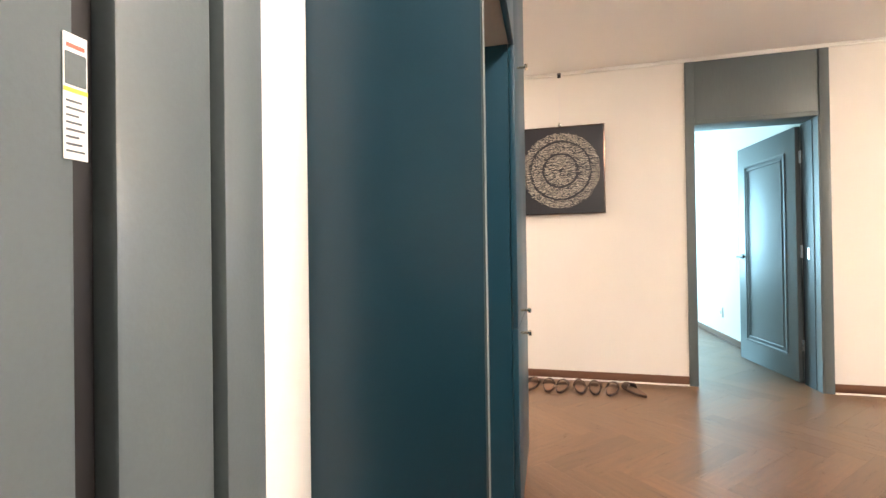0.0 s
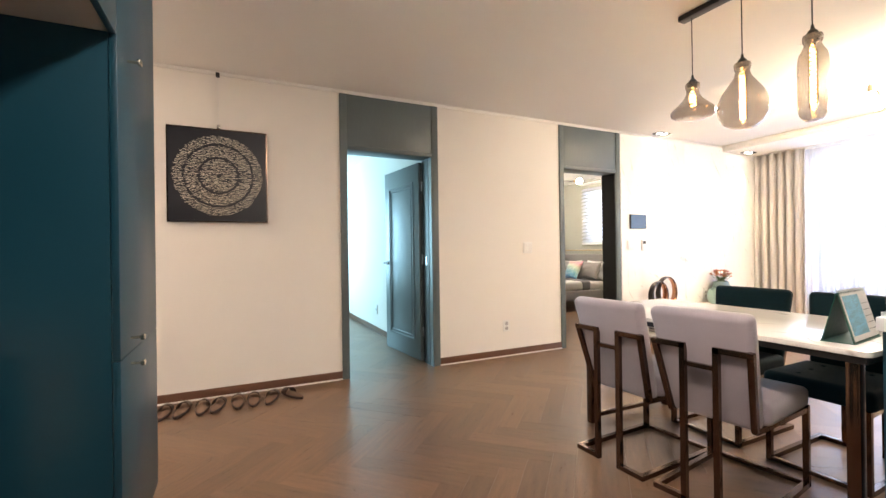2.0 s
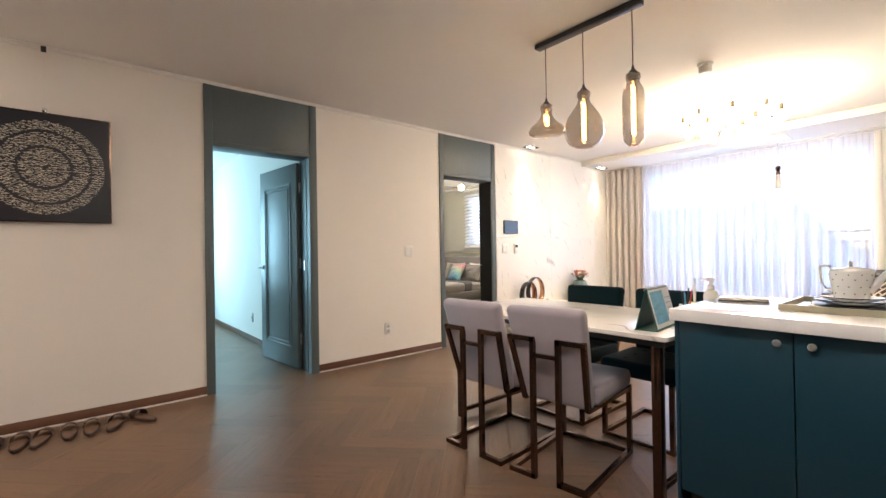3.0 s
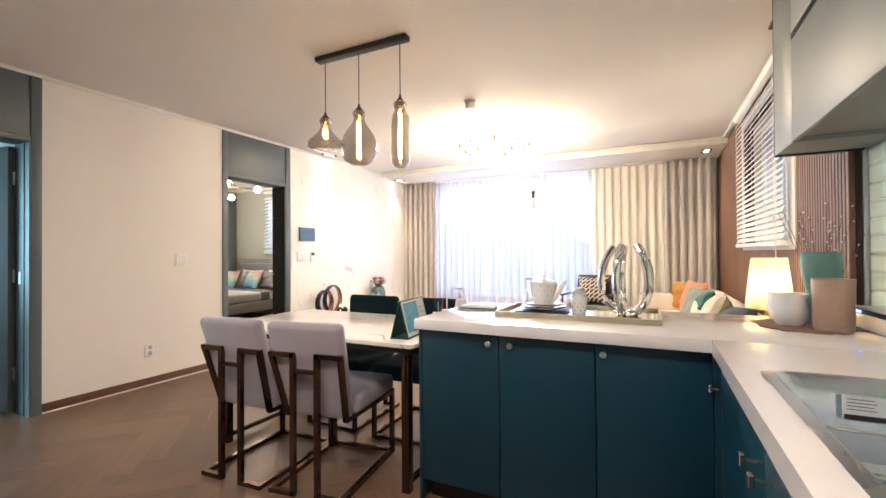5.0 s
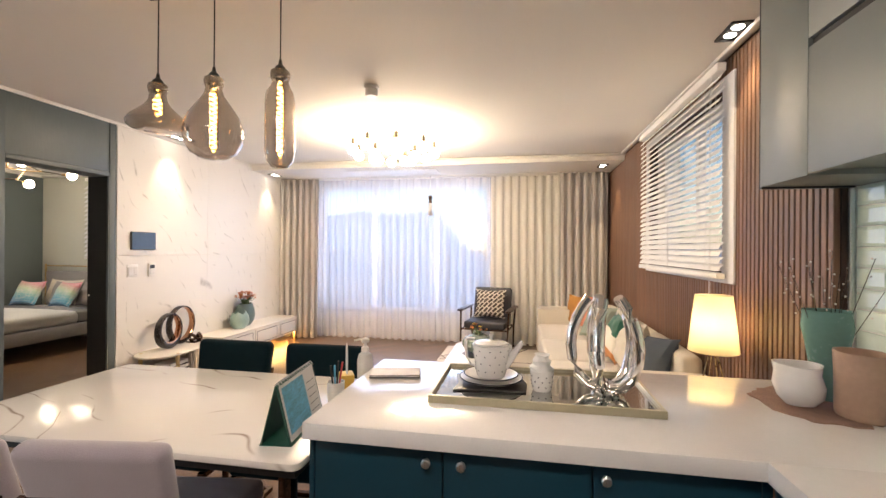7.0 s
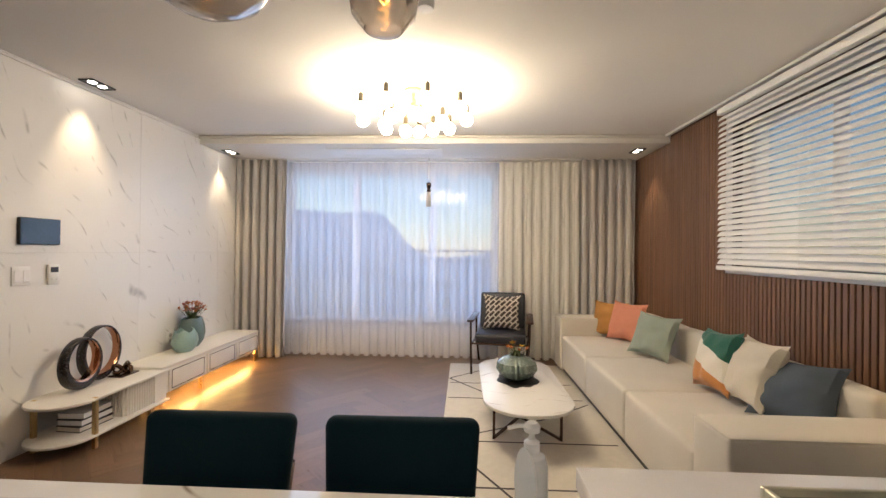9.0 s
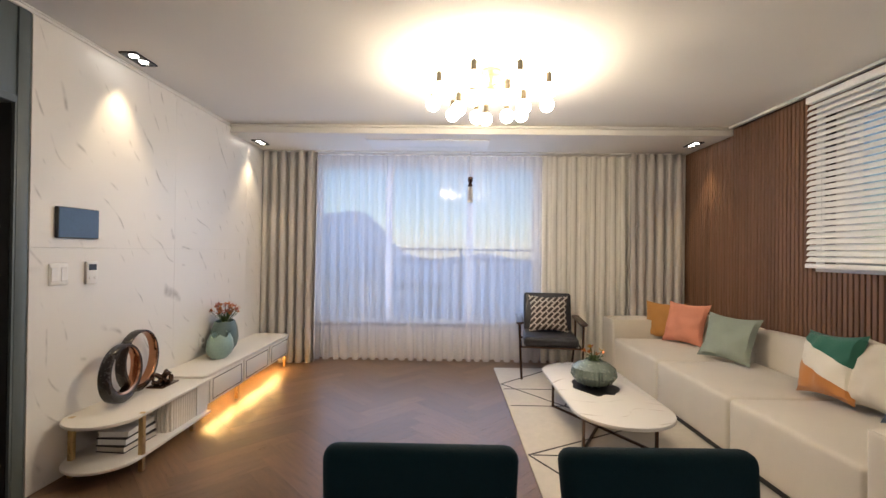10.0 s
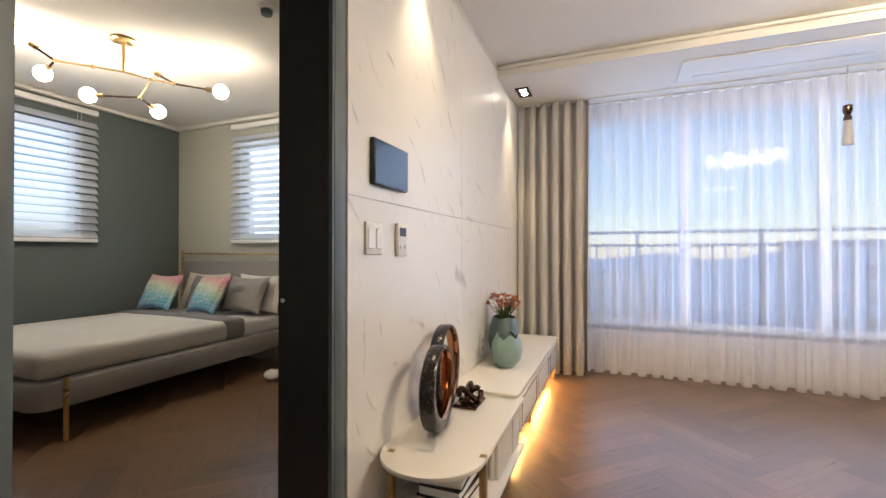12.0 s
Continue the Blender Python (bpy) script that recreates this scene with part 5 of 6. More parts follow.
def patterned(name, stops, axis=(0, 0, 1), cells=0.0, rough=0.85, hard=False):
    m = mat(name, stops[0][1], rough, vary=0.06, bump=0.35, bscale=260, sheen=0.2)
    nt = m.node_tree
    p = nt.nodes["Principled BSDF"]
    tc = nt.nodes.new("ShaderNodeTexCoord")
    dp = nt.nodes.new("ShaderNodeVectorMath")
    dp.operation = "DOT_PRODUCT"
    dp.inputs[1].default_value = axis
    nt.links.new(tc.outputs["Object"], dp.inputs[0])
    rp = nt.nodes.new("ShaderNodeValToRGB")
    rp.color_ramp.interpolation = "CONSTANT" if hard else "LINEAR"
    while len(rp.color_ramp.elements) < len(stops):
        rp.color_ramp.elements.new(0.5)
    for e, (at, c) in zip(rp.color_ramp.elements, stops):
        e.position, e.color = at, (*c, 1)
    nt.links.new(dp.outputs["Value"], rp.inputs[0])
    outp = rp.outputs[0]
    if cells:
        vo = nt.nodes.new("ShaderNodeTexVoronoi")
        vo.feature = "DISTANCE_TO_EDGE"
        vo.inputs["Scale"].default_value = cells
        vo.inputs["Randomness"].default_value = 0.25
        nt.links.new(tc.outputs["Object"], vo.inputs["Vector"])
        mr = nt.nodes.new("ShaderNodeMapRange")
        mr.inputs["From Max"].default_value = 0.09
        mr.inputs["To Min"].default_value = 0.65
        mr.inputs["To Max"].default_value = 0.0
        nt.links.new(vo.outputs["Distance"], mr.inputs["Value"])
        mx = nt.nodes.new("ShaderNodeMix")
        mx.data_type = "RGBA"
        mx.inputs[7].default_value = (0.7, 0.66, 0.62, 1)
        nt.links.new(mr.outputs[0], mx.inputs["Factor"])
        nt.links.new(outp, mx.inputs[6])
        outp = mx.outputs[2]
    nt.links.new(outp, p.inputs["Base Color"])
    return m


def pillow(w, h, d, material, label, m, group="sofa cushions", name="cushion"):
    return single(name, cushion(w, h, d), material, label, name, m, group)


def leaned(x, y, z, turn, lean):
    """Front turned by an angle about z, then leaned back."""
    return pose(x, y, z, 0, 0, turn) @ pose(0, 0, 0, 0, -lean, 0)


OCHRE = mat("ochre_linen", (0.42, 0.2, 0.05), 0.9, vary=0.1, bump=0.4, bscale=280)
CORAL = mat("coral_linen", (0.62, 0.25, 0.16), 0.9, vary=0.1, bump=0.4, bscale=280)
SAGECL = mat("sage_linen", (0.27, 0.31, 0.26), 0.9, vary=0.1, bump=0.4, bscale=280)
IVORY = mat("ivory_linen", (0.6, 0.55, 0.46), 0.9, vary=0.08, bump=0.4, bscale=280)
SLATE = mat("slate_blue_linen", (0.07, 0.09, 0.12), 0.9, vary=0.12, bump=0.4, bscale=280)
TRI = patterned("green_white_orange_cloth", [(0.0, (0.5, 0.2, 0.05)), (0.13, (0.7, 0.66, 0.58)), (0.25, (0.015, 0.11, 0.075))], (0, 0.35, 0.9), hard=True)
pillow(0.42, 0.40, 0.14, OCHRE, "ochre yellow square cushion on the sofa", leaned(7.90, 0.10, 0.425, 130, 14))
pillow(0.44, 0.43, 0.15, CORAL, "coral pink square cushion on the sofa", leaned(7.66, 0.02, 0.425, 118, 18))
pillow(0.44, 0.41, 0.16, SAGECL, "sage green square cushion leaning on the sofa", leaned(6.95, 0.06, 0.435, 118, 24) @ pose(0, 0, 0, -2, 0, 0))
pillow(0.42, 0.42, 0.19, TRI, "green, white and orange cushion on the sofa", leaned(5.98, 0.05, 0.45, 88, 16) @ pose(0, 0, 0, 5, 0, 0))
pillow(0.42, 0.42, 0.2, IVORY, "ivory square cushion leaning on the sofa", leaned(5.71, 0.02, 0.46, 85, 22) @ pose(0, 0, 0, 2, 0, 0))
pillow(0.44, 0.37, 0.2, SLATE, "slate blue cushion slumped on the sofa", leaned(5.44, -0.05, 0.45, 112, 30) @ pose(0, 0, 0, 4, 0, 0))

rug = thing("rug", pose(0, 0, 0), "cream rug with thin dark geometric lines", "rug")
RUG = mat("cream_rug_pile", (0.6, 0.55, 0.47), 0.95, vary=0.08, scale=20, bump=0.8, bscale=300)
part("rug_field", B(5.05, 8.21, 0.1, 1.84, 0.001, 0.012, 0.003), RUG, rug)
ln = mat("dark_rug_line", (0.06, 0.05, 0.045), 0.9)
for a, b in (((5.05, 1.2), (6.1, 1.83)), ((6.1, 1.83), (6.55, 1.0)), ((6.1, 0.6), (6.1, 1.8)), ((6.55, 1.0), (7.6, 1.83)), ((6.55, 1.0), (6.9, 0.58)), ((7.0, 0.6), (7.0, 1.82)), ((7.6, 1.83), (8.24, 1.15)), ((7.45, 0.6), (7.45, 1.82)), ((5.5, 0.6), (5.5, 1.82)), ((7.0, 1.36), (8.24, 0.7))):
    d = Vector((b[0] - a[0], b[1] - a[1], 0))
    part("line", B(0, d.length, -0.007, 0.007, 0.0122, 0.0138), ln, rug, m=pose(a[0], a[1], 0, 0, 0, math.degrees(math.atan2(d.y, d.x))))

ct = thing("coffee_table", pose(6.57, 1.222, 0.0125), "oval white marble coffee table on bronze wire legs", "coffee table")
part("tabletop", slab(stadium(-0.75, 0.75, -0.32, 0.32, 0.31, 12), 0.274, 0.297, 0.005), MARBLE_TOP, ct)
for sx in (-1, 1):
    for sy in (-1, 1):
        part("leg", bars([[(sx * 0.42, sy * 0.24, 0.272), (sx * 0.42, sy * 0.24, 0.008)]], 0.009, True), BRONZE, ct)
part("brace", bars([[(-0.42, -0.24, 0.008), (0.42, 0.24, 0.008)]], 0.008, True), BRONZE, ct)
part("brace", bars([[(-0.42, 0.24, 0.008), (-0.02, 0.012, 0.008)]], 0.008, True), BRONZE, ct)
part("brace", bars([[(0.02, -0.012, 0.008), (0.42, -0.24, 0.008)]], 0.008, True), BRONZE, ct)
part("top_rail", bars([[(-0.42, -0.24, 0.265), (0.42, -0.24, 0.265), (0.42, 0.24, 0.265), (-0.42, 0.24, 0.265), (-0.42, -0.24, 0.265)]], 0.007, True), BRONZE, ct)
CTOP = 0.3105
single("doily", slab([((0.19 + 0.018 * math.sin(9 * t_ / 40 * 6.283 + 1.0) + 0.012 * math.sin(5 * t_ / 40 * 6.283)) * math.cos(t_ / 40 * 6.283), (0.15 + 0.012 * math.cos(7 * t_ / 40 * 6.283)) * math.sin(t_ / 40 * 6.283)) for t_ in range(40)], 0, 0.004, 0.0), BLACK, "black felt cut-out mat under the vase", "mat", pose(6.6, 1.24, CTOP)).scale = (1.1, 1.1, 1.0)
gl = mat("grey_green_glaze", (0.16, 0.2, 0.17), 0.25, vary=0.2, scale=14, coat=0.4)
pb = lathe(hollow([(0, 0), (0.06, 0), (0.12, 0.03), (0.155, 0.08), (0.145, 0.13), (0.095, 0.165), (0.06, 0.175), (0.056, 0.185)]), 72)
for v in pb.verts:
    a_ = math.atan2(v.co.y, v.co.x)
    k_ = 1 - 0.1 * (1 - abs(math.sin(11 * a_))) ** 2 * min(math.hypot(v.co.x, v.co.y) / 0.12, 1)
    v.co.x, v.co.y = v.co.x * k_, v.co.y * k_
single("ribbed_vase", pb, gl, "round ribbed grey-green ceramic vase", "vase", pose(6.6, 1.248, CTOP + 0.0045)).scale = (1.1, 1.1, 1.1)
LEAF = mat("dull_green_leaf", (0.08, 0.12, 0.04), 0.6, vary=0.3)
PETALS = [mat("yellow_petal", (0.65, 0.42, 0.06), 0.6, vary=0.2), mat("orange_petal", (0.6, 0.2, 0.05), 0.6, vary=0.2), mat("pink_petal", (0.55, 0.2, 0.14), 0.6, vary=0.2)]


def bouquet(name, m, label, n, spread, height, petals, leaves, seed):
    r = random.Random(seed)
    t = thing(name, m, label, "flowers")
    for i in range(n):
        a, b = r.uniform(0, 6.28), r.uniform(0.1, 1) ** 0.6 * spread
        tip = Vector((b * math.cos(a), b * math.sin(a), height * r.uniform(0.65, 1)))
        part("stem", tube(bmesh.new(), [(0, 0, 0), (tip.x * 0.4, tip.y * 0.4, tip.z * 0.6), tip], 0.0025, 5), LEAF, t)
        fl = bmesh.new()
        for k in range(9):
            q = Vector((r.uniform(-1, 1), r.uniform(-1, 1), r.uniform(0.1, 1))).normalized()
            w = q.cross(Vector((0.3, 0.2, 1))).normalized() * 0.008
            vs = [fl.verts.new(tip), fl.verts.new(tip + q * 0.018 + w), fl.verts.new(tip + q * 0.034), fl.verts.new(tip + q * 0.018 - w)]
            fl.faces.new(vs)
        part("blossom", fl, r.choice(petals), t)
    for i in range(leaves):
        a, ln_ = r.uniform(0, 6.28), r.uniform(0.5, 1.0)
        lf = bmesh.new()
        d = Vector((math.cos(a), math.sin(a), 0))
        s_ = Vector((-d.y, d.x, 0)) * 0.007
        pts_ = [Vector((0, 0, height * 0.2)), d * spread * 0.5 * ln_ + Vector((0, 0, height * 0.62)), d * spread * 1.15 * ln_ + Vector((0, 0, height * r.uniform(0.5, 0.8)))]
        v0 = [lf.verts.new(p - s_ * k) for p, k in zip(pts_, (0.5, 1, 0.1))]
        v1 = [lf.verts.new(p + s_ * k) for p, k in zip(pts_, (0.5, 1, 0.1))]
        for k in (0, 1):
            lf.faces.new((v0[k], v0[k + 1], v1[k + 1], v1[k]))
        part("leaf", lf, LEAF, t)
    return t


bouquet("flower_arrangement", pose(6.6, 1.248, CTOP + 0.09), "yellow and orange flowers with grassy leaves in a vase", 8, 0.09, 0.22, PETALS[:2], 26, 3)

# armchair
ac = thing("armchair", pose(8.07, 1.25, 0, 0, 0, 172), "black leather armchair on dark bronze legs", "armchair")
ac.scale = (1.04, 1.12, 1.03)
LEATHER = mat("dark_leather", (0.018, 0.018, 0.024), 0.45, vary=0.2, scale=20, bump=0.25, bscale=160)
part("seat", pad(bmesh.new(), -0.22, 0.28, -0.25, 0.25, 0.33, 0.43, 0.03), LEATHER, ac)
part("backrest", pad(bmesh.new(), -0.05, 0.05, -0.24, 0.24, 0.0, 0.46, 0.03), LEATHER, ac, m=pose(-0.22, 0, 0.38, 0, -16, 0))
for s in (-1, 1):
    part("front_leg", bars([[(0.25, s * 0.29, 0.56), (0.27, s * 0.285, 0.33), (0.33, s * 0.27, 0.0)]], 0.011), BRONZE, ac)
    part("rear_leg", bars([[(-0.3, s * 0.29, 0.56), (-0.22, s * 0.28, 0.33), (-0.33, s * 0.26, 0.0)]], 0.011), BRONZE, ac)
    part("armrest", slab(stadium(-0.34, 0.32, s * 0.29 - 0.035, s * 0.29 + 0.035, 0.033, 6), 0.56, 0.585, 0.006), mat("dark_walnut", (0.05, 0.025, 0.016), 0.4, vary=0.2, scale=20, stretch=(0.2, 2, 1)), ac)
    part("side_rail", bars([[(-0.24, s * 0.275, 0.325), (0.28, s * 0.275, 0.325)]], 0.010), BRONZE, ac)
part("crossbar", bars([[(0.27, -0.285, 0.325), (0.27, 0.285, 0.325)]], 0.010), BRONZE, ac)
part("crossbar", bars([[(-0.23, -0.285, 0.325), (-0.23, 0.285, 0.325)]], 0.010), BRONZE, ac)
GEO = mat("brown_cloth", (0.055, 0.04, 0.035), 0.9, bump=0.3, bscale=260)
nt = GEO.node_tree
br = nt.nodes.new("ShaderNodeTexBrick")
br.inputs["Color1"].default_value = br.inputs["Color2"].default_value = (0.06, 0.045, 0.038, 1)
br.inputs["Mortar"].default_value = (0.55, 0.5, 0.44, 1)
br.inputs["Scale"].default_value, br.inputs["Mortar Size"].default_value = 5.5, 0.045
mp = nt.nodes.new("ShaderNodeMapping")
mp.inputs["Rotation"].default_value = (radians(45), radians(90), 0)
tc = nt.nodes.new("ShaderNodeTexCoord")
nt.links.new(tc.outputs["Object"], mp.inputs[0])
nt.links.new(mp.outputs[0], br.inputs[0])
nt.links.new(br.outputs["Color"], nt.nodes["Principled BSDF"].inputs["Base Color"])
single("cushion", cushion(0.44, 0.42, 0.15), GEO, "brown cushion with a white geometric pattern on the armchair", "cushion", pose(8.07, 1.25, 0, 0, 0, 172) @ pose(-0.05, 0.0, 0.44, 0, -18, 0))

# low cabinet along the marble wall, with a lit underside
tv = thing("low_cabinet", pose(0, 0, 0), "long white low cabinet with rounded end and lit underside", "cabinet")
CAB = mat("white_cabinet_lacquer", (0.74, 0.7, 0.63), 0.4, vary=0.03)
YB, YF = NORTH - 0.017, 4.2
half = [(6.55, YB)] + [(5.795 - 0.2 * math.sin(radians(a)), (YB + 4.16) / 2 + (YB - 4.16) / 2 * math.cos(radians(a))) for a in range(0, 181, 12)] + [(6.55, 4.16)]
part("lower_top", slab(half, 0.325, 0.345, 0.005), CAB, tv)
part("bottom_shelf", slab(half, 0.08, 0.1, 0.005), CAB, tv)
part("fluted_body", B(6.13, 6.41, 4.21, YB, 0.101, 0.324), CAB, tv)
rib = finish(tube(bmesh.new(), [(0, 0, 0.101), (0, 0, 0.324)], 0.0115, 10), "rib", CAB)
for i in range(11):
    ob = new("rib", rib)
    ob.parent, ob.location = tv, (6.143 + 0.0255 * i, 4.205, 0)
for i in range(13):
    ob = new("rib", rib)
    ob.parent, ob.location = tv, (6.127, 4.225 + 0.0255 * i, 0)
part("wall_side", B(6.412, 6.548, 4.19, YB, 0.101, 0.324), CAB, tv)
part("body", B(6.552, 8.19, YF, YB, 0.13, 0.345, 0.004), CAB, tv)
part("top", slab(stadium(6.5, 8.2, 4.185, YB, 0.03, 5), 0.3465, 0.366, 0.004), CAB, tv)
for a, b in ((6.58, 7.1), (7.13, 7.65), (7.68, 8.16)):
    dr = part("drawer", B(a, b, YF - 0.014, YF - 0.0005, 0.14, 0.335, 0.003), CAB, tv)
    ou = bmesh.new()
    for x0, x1, z0, z1 in ((a + 0.03, b - 0.03, 0.158, 0.163), (a + 0.03, b - 0.03, 0.312, 0.317), (a + 0.03, a + 0.035, 0.163, 0.312), (b - 0.035, b - 0.03, 0.163, 0.312)):
        box(ou, x0, x1, YF - 0.0165, YF - 0.0145, z0, z1)
    part("inlay", ou, BRONZE, dr, "thin dark inlay line")
for x, y in ((5.83, 4.175), (5.74, 4.52), (8.15, 4.22), (8.15, 4.53), (7.1, 4.24)):
    part("leg", B(x - 0.014, x + 0.014, y - 0.014, y + 0.014, 0, 0.347 if x < 5.9 else 0.13, 0.003), BRASS, tv)
for x in (6.4,):
    part("leg", B(x - 0.014, x + 0.014, 4.2, 4.23, 0, 0.08, 0.003), BRASS, tv)
part("light_strip", B(6.62, 8.12, 4.255, 4.267, 0.122, 0.129), LED, tv, "glowing warm light strip")
for k, (z, h, c) in enumerate(((0.101, 0.04, BLACK), (0.142, 0.045, WHITEPL), (0.188, 0.04, WHITEPL))):
    b_ = thing("book", pose(5.96, 4.36, z, 0, 0, 4 * k - 4), "thick hardback book lying in a stack on the shelf", "book", "stacked books")
    part("cover", B(-0.13, 0.13, -0.09, 0.09, 0, 0.004), BLACK, b_)
    part("page_block", B(-0.125, 0.125, -0.085, 0.085, 0.0045, h - 0.0065), c if c is not BLACK else CREAM, b_)
    part("cover", B(-0.13, 0.13, -0.09, 0.09, h - 0.006, h - 0.001), BLACK if k < 2 else WHITEPL, b_)


def soft_cos(a):
    c = math.cos(a)
    return math.copysign(abs(c) ** 0.55, c)


def ring(name, m, R, r0, label, material, inner):
    """A standing ring that is thick at its foot and slim at the crown."""
    bm = bmesh.new()
    n, k = 48, 10
    loops = []
    for i in range(n):
        a = 2 * math.pi * i / n
        low = (1 - math.sin(a)) / 2
        t = r0 * (0.35 + 0.65 * low)
        c = Vector((R * math.cos(a), 0, R * math.sin(a) + R + r0))
        c += Vector((math.cos(a), 0, math.sin(a))) * (r0 - t)
        loops.append([bm.verts.new(c + Vector((math.cos(a) * t * soft_cos(b), (0.026 + 0.3 * t) * soft_cos(b - math.pi / 2), math.sin(a) * t * soft_cos(b)))) for b in (2 * math.pi * j / k for j in range(k))])
    for i in range(n):
        for j in range(k):
            f = bm.faces.new((loops[i][j], loops[(i + 1) % n][j], loops[(i + 1) % n][(j + 1) % k], loops[i][(j + 1) % k]))
            if 3 <= j <= 6:
                f.material_index = 1
    me = finish(bm, name, material)
    me.materials.append(inner)
    ob = new(name, me)
    ob.matrix_basis = m
    return tagged(ob, label, "sculpture", "ring sculptures")


COPPER = mat("copper_gloss", (0.45, 0.22, 0.12), 0.15, metal=1.0, vary=0.05)
DARKGLOSS = mat("dark_gloss", (0.02, 0.015, 0.014), 0.25, vary=0.1)
ring("ring_sculpture", pose(5.985, 4.425, 0.347, 0, 0, 7), 0.148, 0.036, "dark ring sculpture with a copper inside", DARKGLOSS, COPPER)
ring("ring_sculpture", pose(6.215, 4.485, 0.347, 0, 0, 7), 0.182, 0.026, "tall dark ring sculpture with a copper inside", DARKGLOSS, COPPER)
kn = thing("knot_ornament", pose(6.345, 4.40, 0.347), "small dark bronze knot ornament on a plate", "ornament")
part("plate", B(-0.09, 0.09, -0.06, 0.06, 0.0, 0.012, 0.003), BRONZE, kn)
kp = [(0.05 * math.sin(t_) + 0.03 * math.sin(2 * t_), 0.03 * math.cos(t_) - 0.03 * math.cos(2 * t_), 0.055 + 0.03 * math.sin(3 * t_)) for t_ in [2 * math.pi * i / 36 for i in range(37)]]
part("knot", tube(bmesh.new(), kp, 0.016, 8), BRONZE, kn)
SEAG = mat("sea_green_glaze", (0.25, 0.36, 0.32), 0.35, vary=0.1, scale=12)
SEAD = mat("slate_green_glaze", (0.1, 0.15, 0.14), 0.4, vary=0.15, scale=12)


def egg(name, m, r, h, material, label, jag):
    prof = [(0, 0), (r * 0.55, 0.0), (r * 0.88, h * 0.2), (r, h * 0.45), (r * 0.93, h * 0.75), (r * 0.72, h)]
    bm = lathe(hollow(prof, 0.005), 30)
    for v in bm.verts:
        if v.co.z > h * 0.9:
            a = math.atan2(v.co.y, v.co.x)
            v.co.z += jag * (abs((a * 5 / math.pi) % 2 - 1) - 0.5)
        v.co.y *= 0.7
    return single(name, bm, material, label, "vase", m)


egg("vase", pose(7.07, 4.38, 0.367), 0.145, 0.2, SEAG, "pale sea green vase with a broken-egg rim", 0.035)
egg("vase", pose(7.28, 4.45, 0.367), 0.155, 0.29, SEAD, "tall slate green oval vase with dried flowers", 0.01)
bouquet("dried_flowers", pose(7.28, 4.45, 0.55), "dried pink and orange flowers in a vase", 34, 0.13, 0.25, PETALS[1:], 20, 9)

# chandelier
OLIVE = mat("dark_olive_bronze", (0.1, 0.085, 0.06), 0.35, metal=0.8, vary=0.1)
cl = thing("chandelier", pose(6.28, 2.085, CEIL), "brass chandelier with many round glass bulbs, lit", "chandelier")
part("canopy", lathe([(0, -0.001), (0.07, -0.001), (0.07, -0.02), (0.015, -0.03), (0.012, -0.09), (0.03, -0.1), (0.03, -0.13), (0, -0.135)], 24), BRASS, cl)
for n_, R_, z_, ph_ in ((9, 0.41, -0.112, 0.0), (6, 0.225, -0.16, 0.4)):
    for i in range(n_):
        a = ph_ + 2 * math.pi * i / n_
        c, s = math.cos(a), math.sin(a)
        arm = part("arm", tube(bmesh.new(), [(0.02 * c, 0.02 * s, -0.115), (R_ * 0.55 * c, R_ * 0.55 * s, z_ + 0.045), (R_ * 0.9 * c, R_ * 0.9 * s, z_ + 0.03), (R_ * c, R_ * s, z_)], 0.005, 6), BRASS, cl)
        part("socket", lathe([(0, 0.034), (0.004, 0.032), (0.005, 0.02), (0.017, 0.014), (0.018, -0.048), (0, -0.05)], 12, (R_ * c, R_ * s, z_)), OLIVE, arm, "dark bronze bulb socket")
        part("bulb", ball((R_ * c, R_ * s, z_ - 0.097), 0.05, 16), BULB, arm, "glowing round bulb")

# wall fittings on the marble and on the paper
ic = thing("intercom", pose(5.805, NORTH - 0.016, 1.466), "black intercom screen on the marble wall", "intercom")
part("housing", B(-0.142, 0.142, -0.022, 0, -0.09, 0.09, 0.006), BLACK, ic)
scr = mat("dark_blue_screen", (0.03, 0.06, 0.11), 0.08, vary=0.1)
part("screen", B(-0.137, 0.137, -0.0245, -0.0225, -0.085, 0.085, 0.001, 1), scr, ic)


def switch(m, label, n=2, w=0.12):
    s = thing("light_switch", m, label, "switch", "light switches")
    part("plate", B(-w / 2, w / 2, -0.009, 0, -0.062, 0.062, 0.004), WHITEPL, s)
    for i in range(n):
        x = -w / 2 + w * (i + 0.5) / n
        part("rocker", B(x - w * 0.32 / n, x + w * 0.32 / n, -0.013, -0.0092, -0.04, 0.04, 0.002, 1), CERAMIC, s)
    return s


switch(pose(5.69, NORTH - 0.016, 1.17), "white double light switch on the marble wall")
switch(pose(4.11, NORTH, 1.155), "white double light switch on the papered wall")
ths = thing("thermostat", pose(5.908, NORTH - 0.016, 1.17), "white room thermostat with a small dark display", "thermostat")
part("housing", B(-0.042, 0.042, -0.018, 0, -0.07, 0.07, 0.005), WHITEPL, ths)
part("display", B(-0.028, 0.028, -0.0195, -0.0182, 0.015, 0.052), BLACK, ths)
for x in (-0.018, 0.018):
    part("button", lathe([(0, 0), (0.009, 0), (0.009, 0.003), (0, 0.003)], 12), CERAMIC, ths, "", pose(x, -0.0182, -0.03, 90, 0, 0))
socket(pose(7.12, NORTH - 0.0165, 0.48, 0, 0, 180), "white double wall socket on the marble wall", True)
socket(pose(3.815, NORTH, 0.325, 0, 0, 180), "white double wall socket above the baseboard", True)

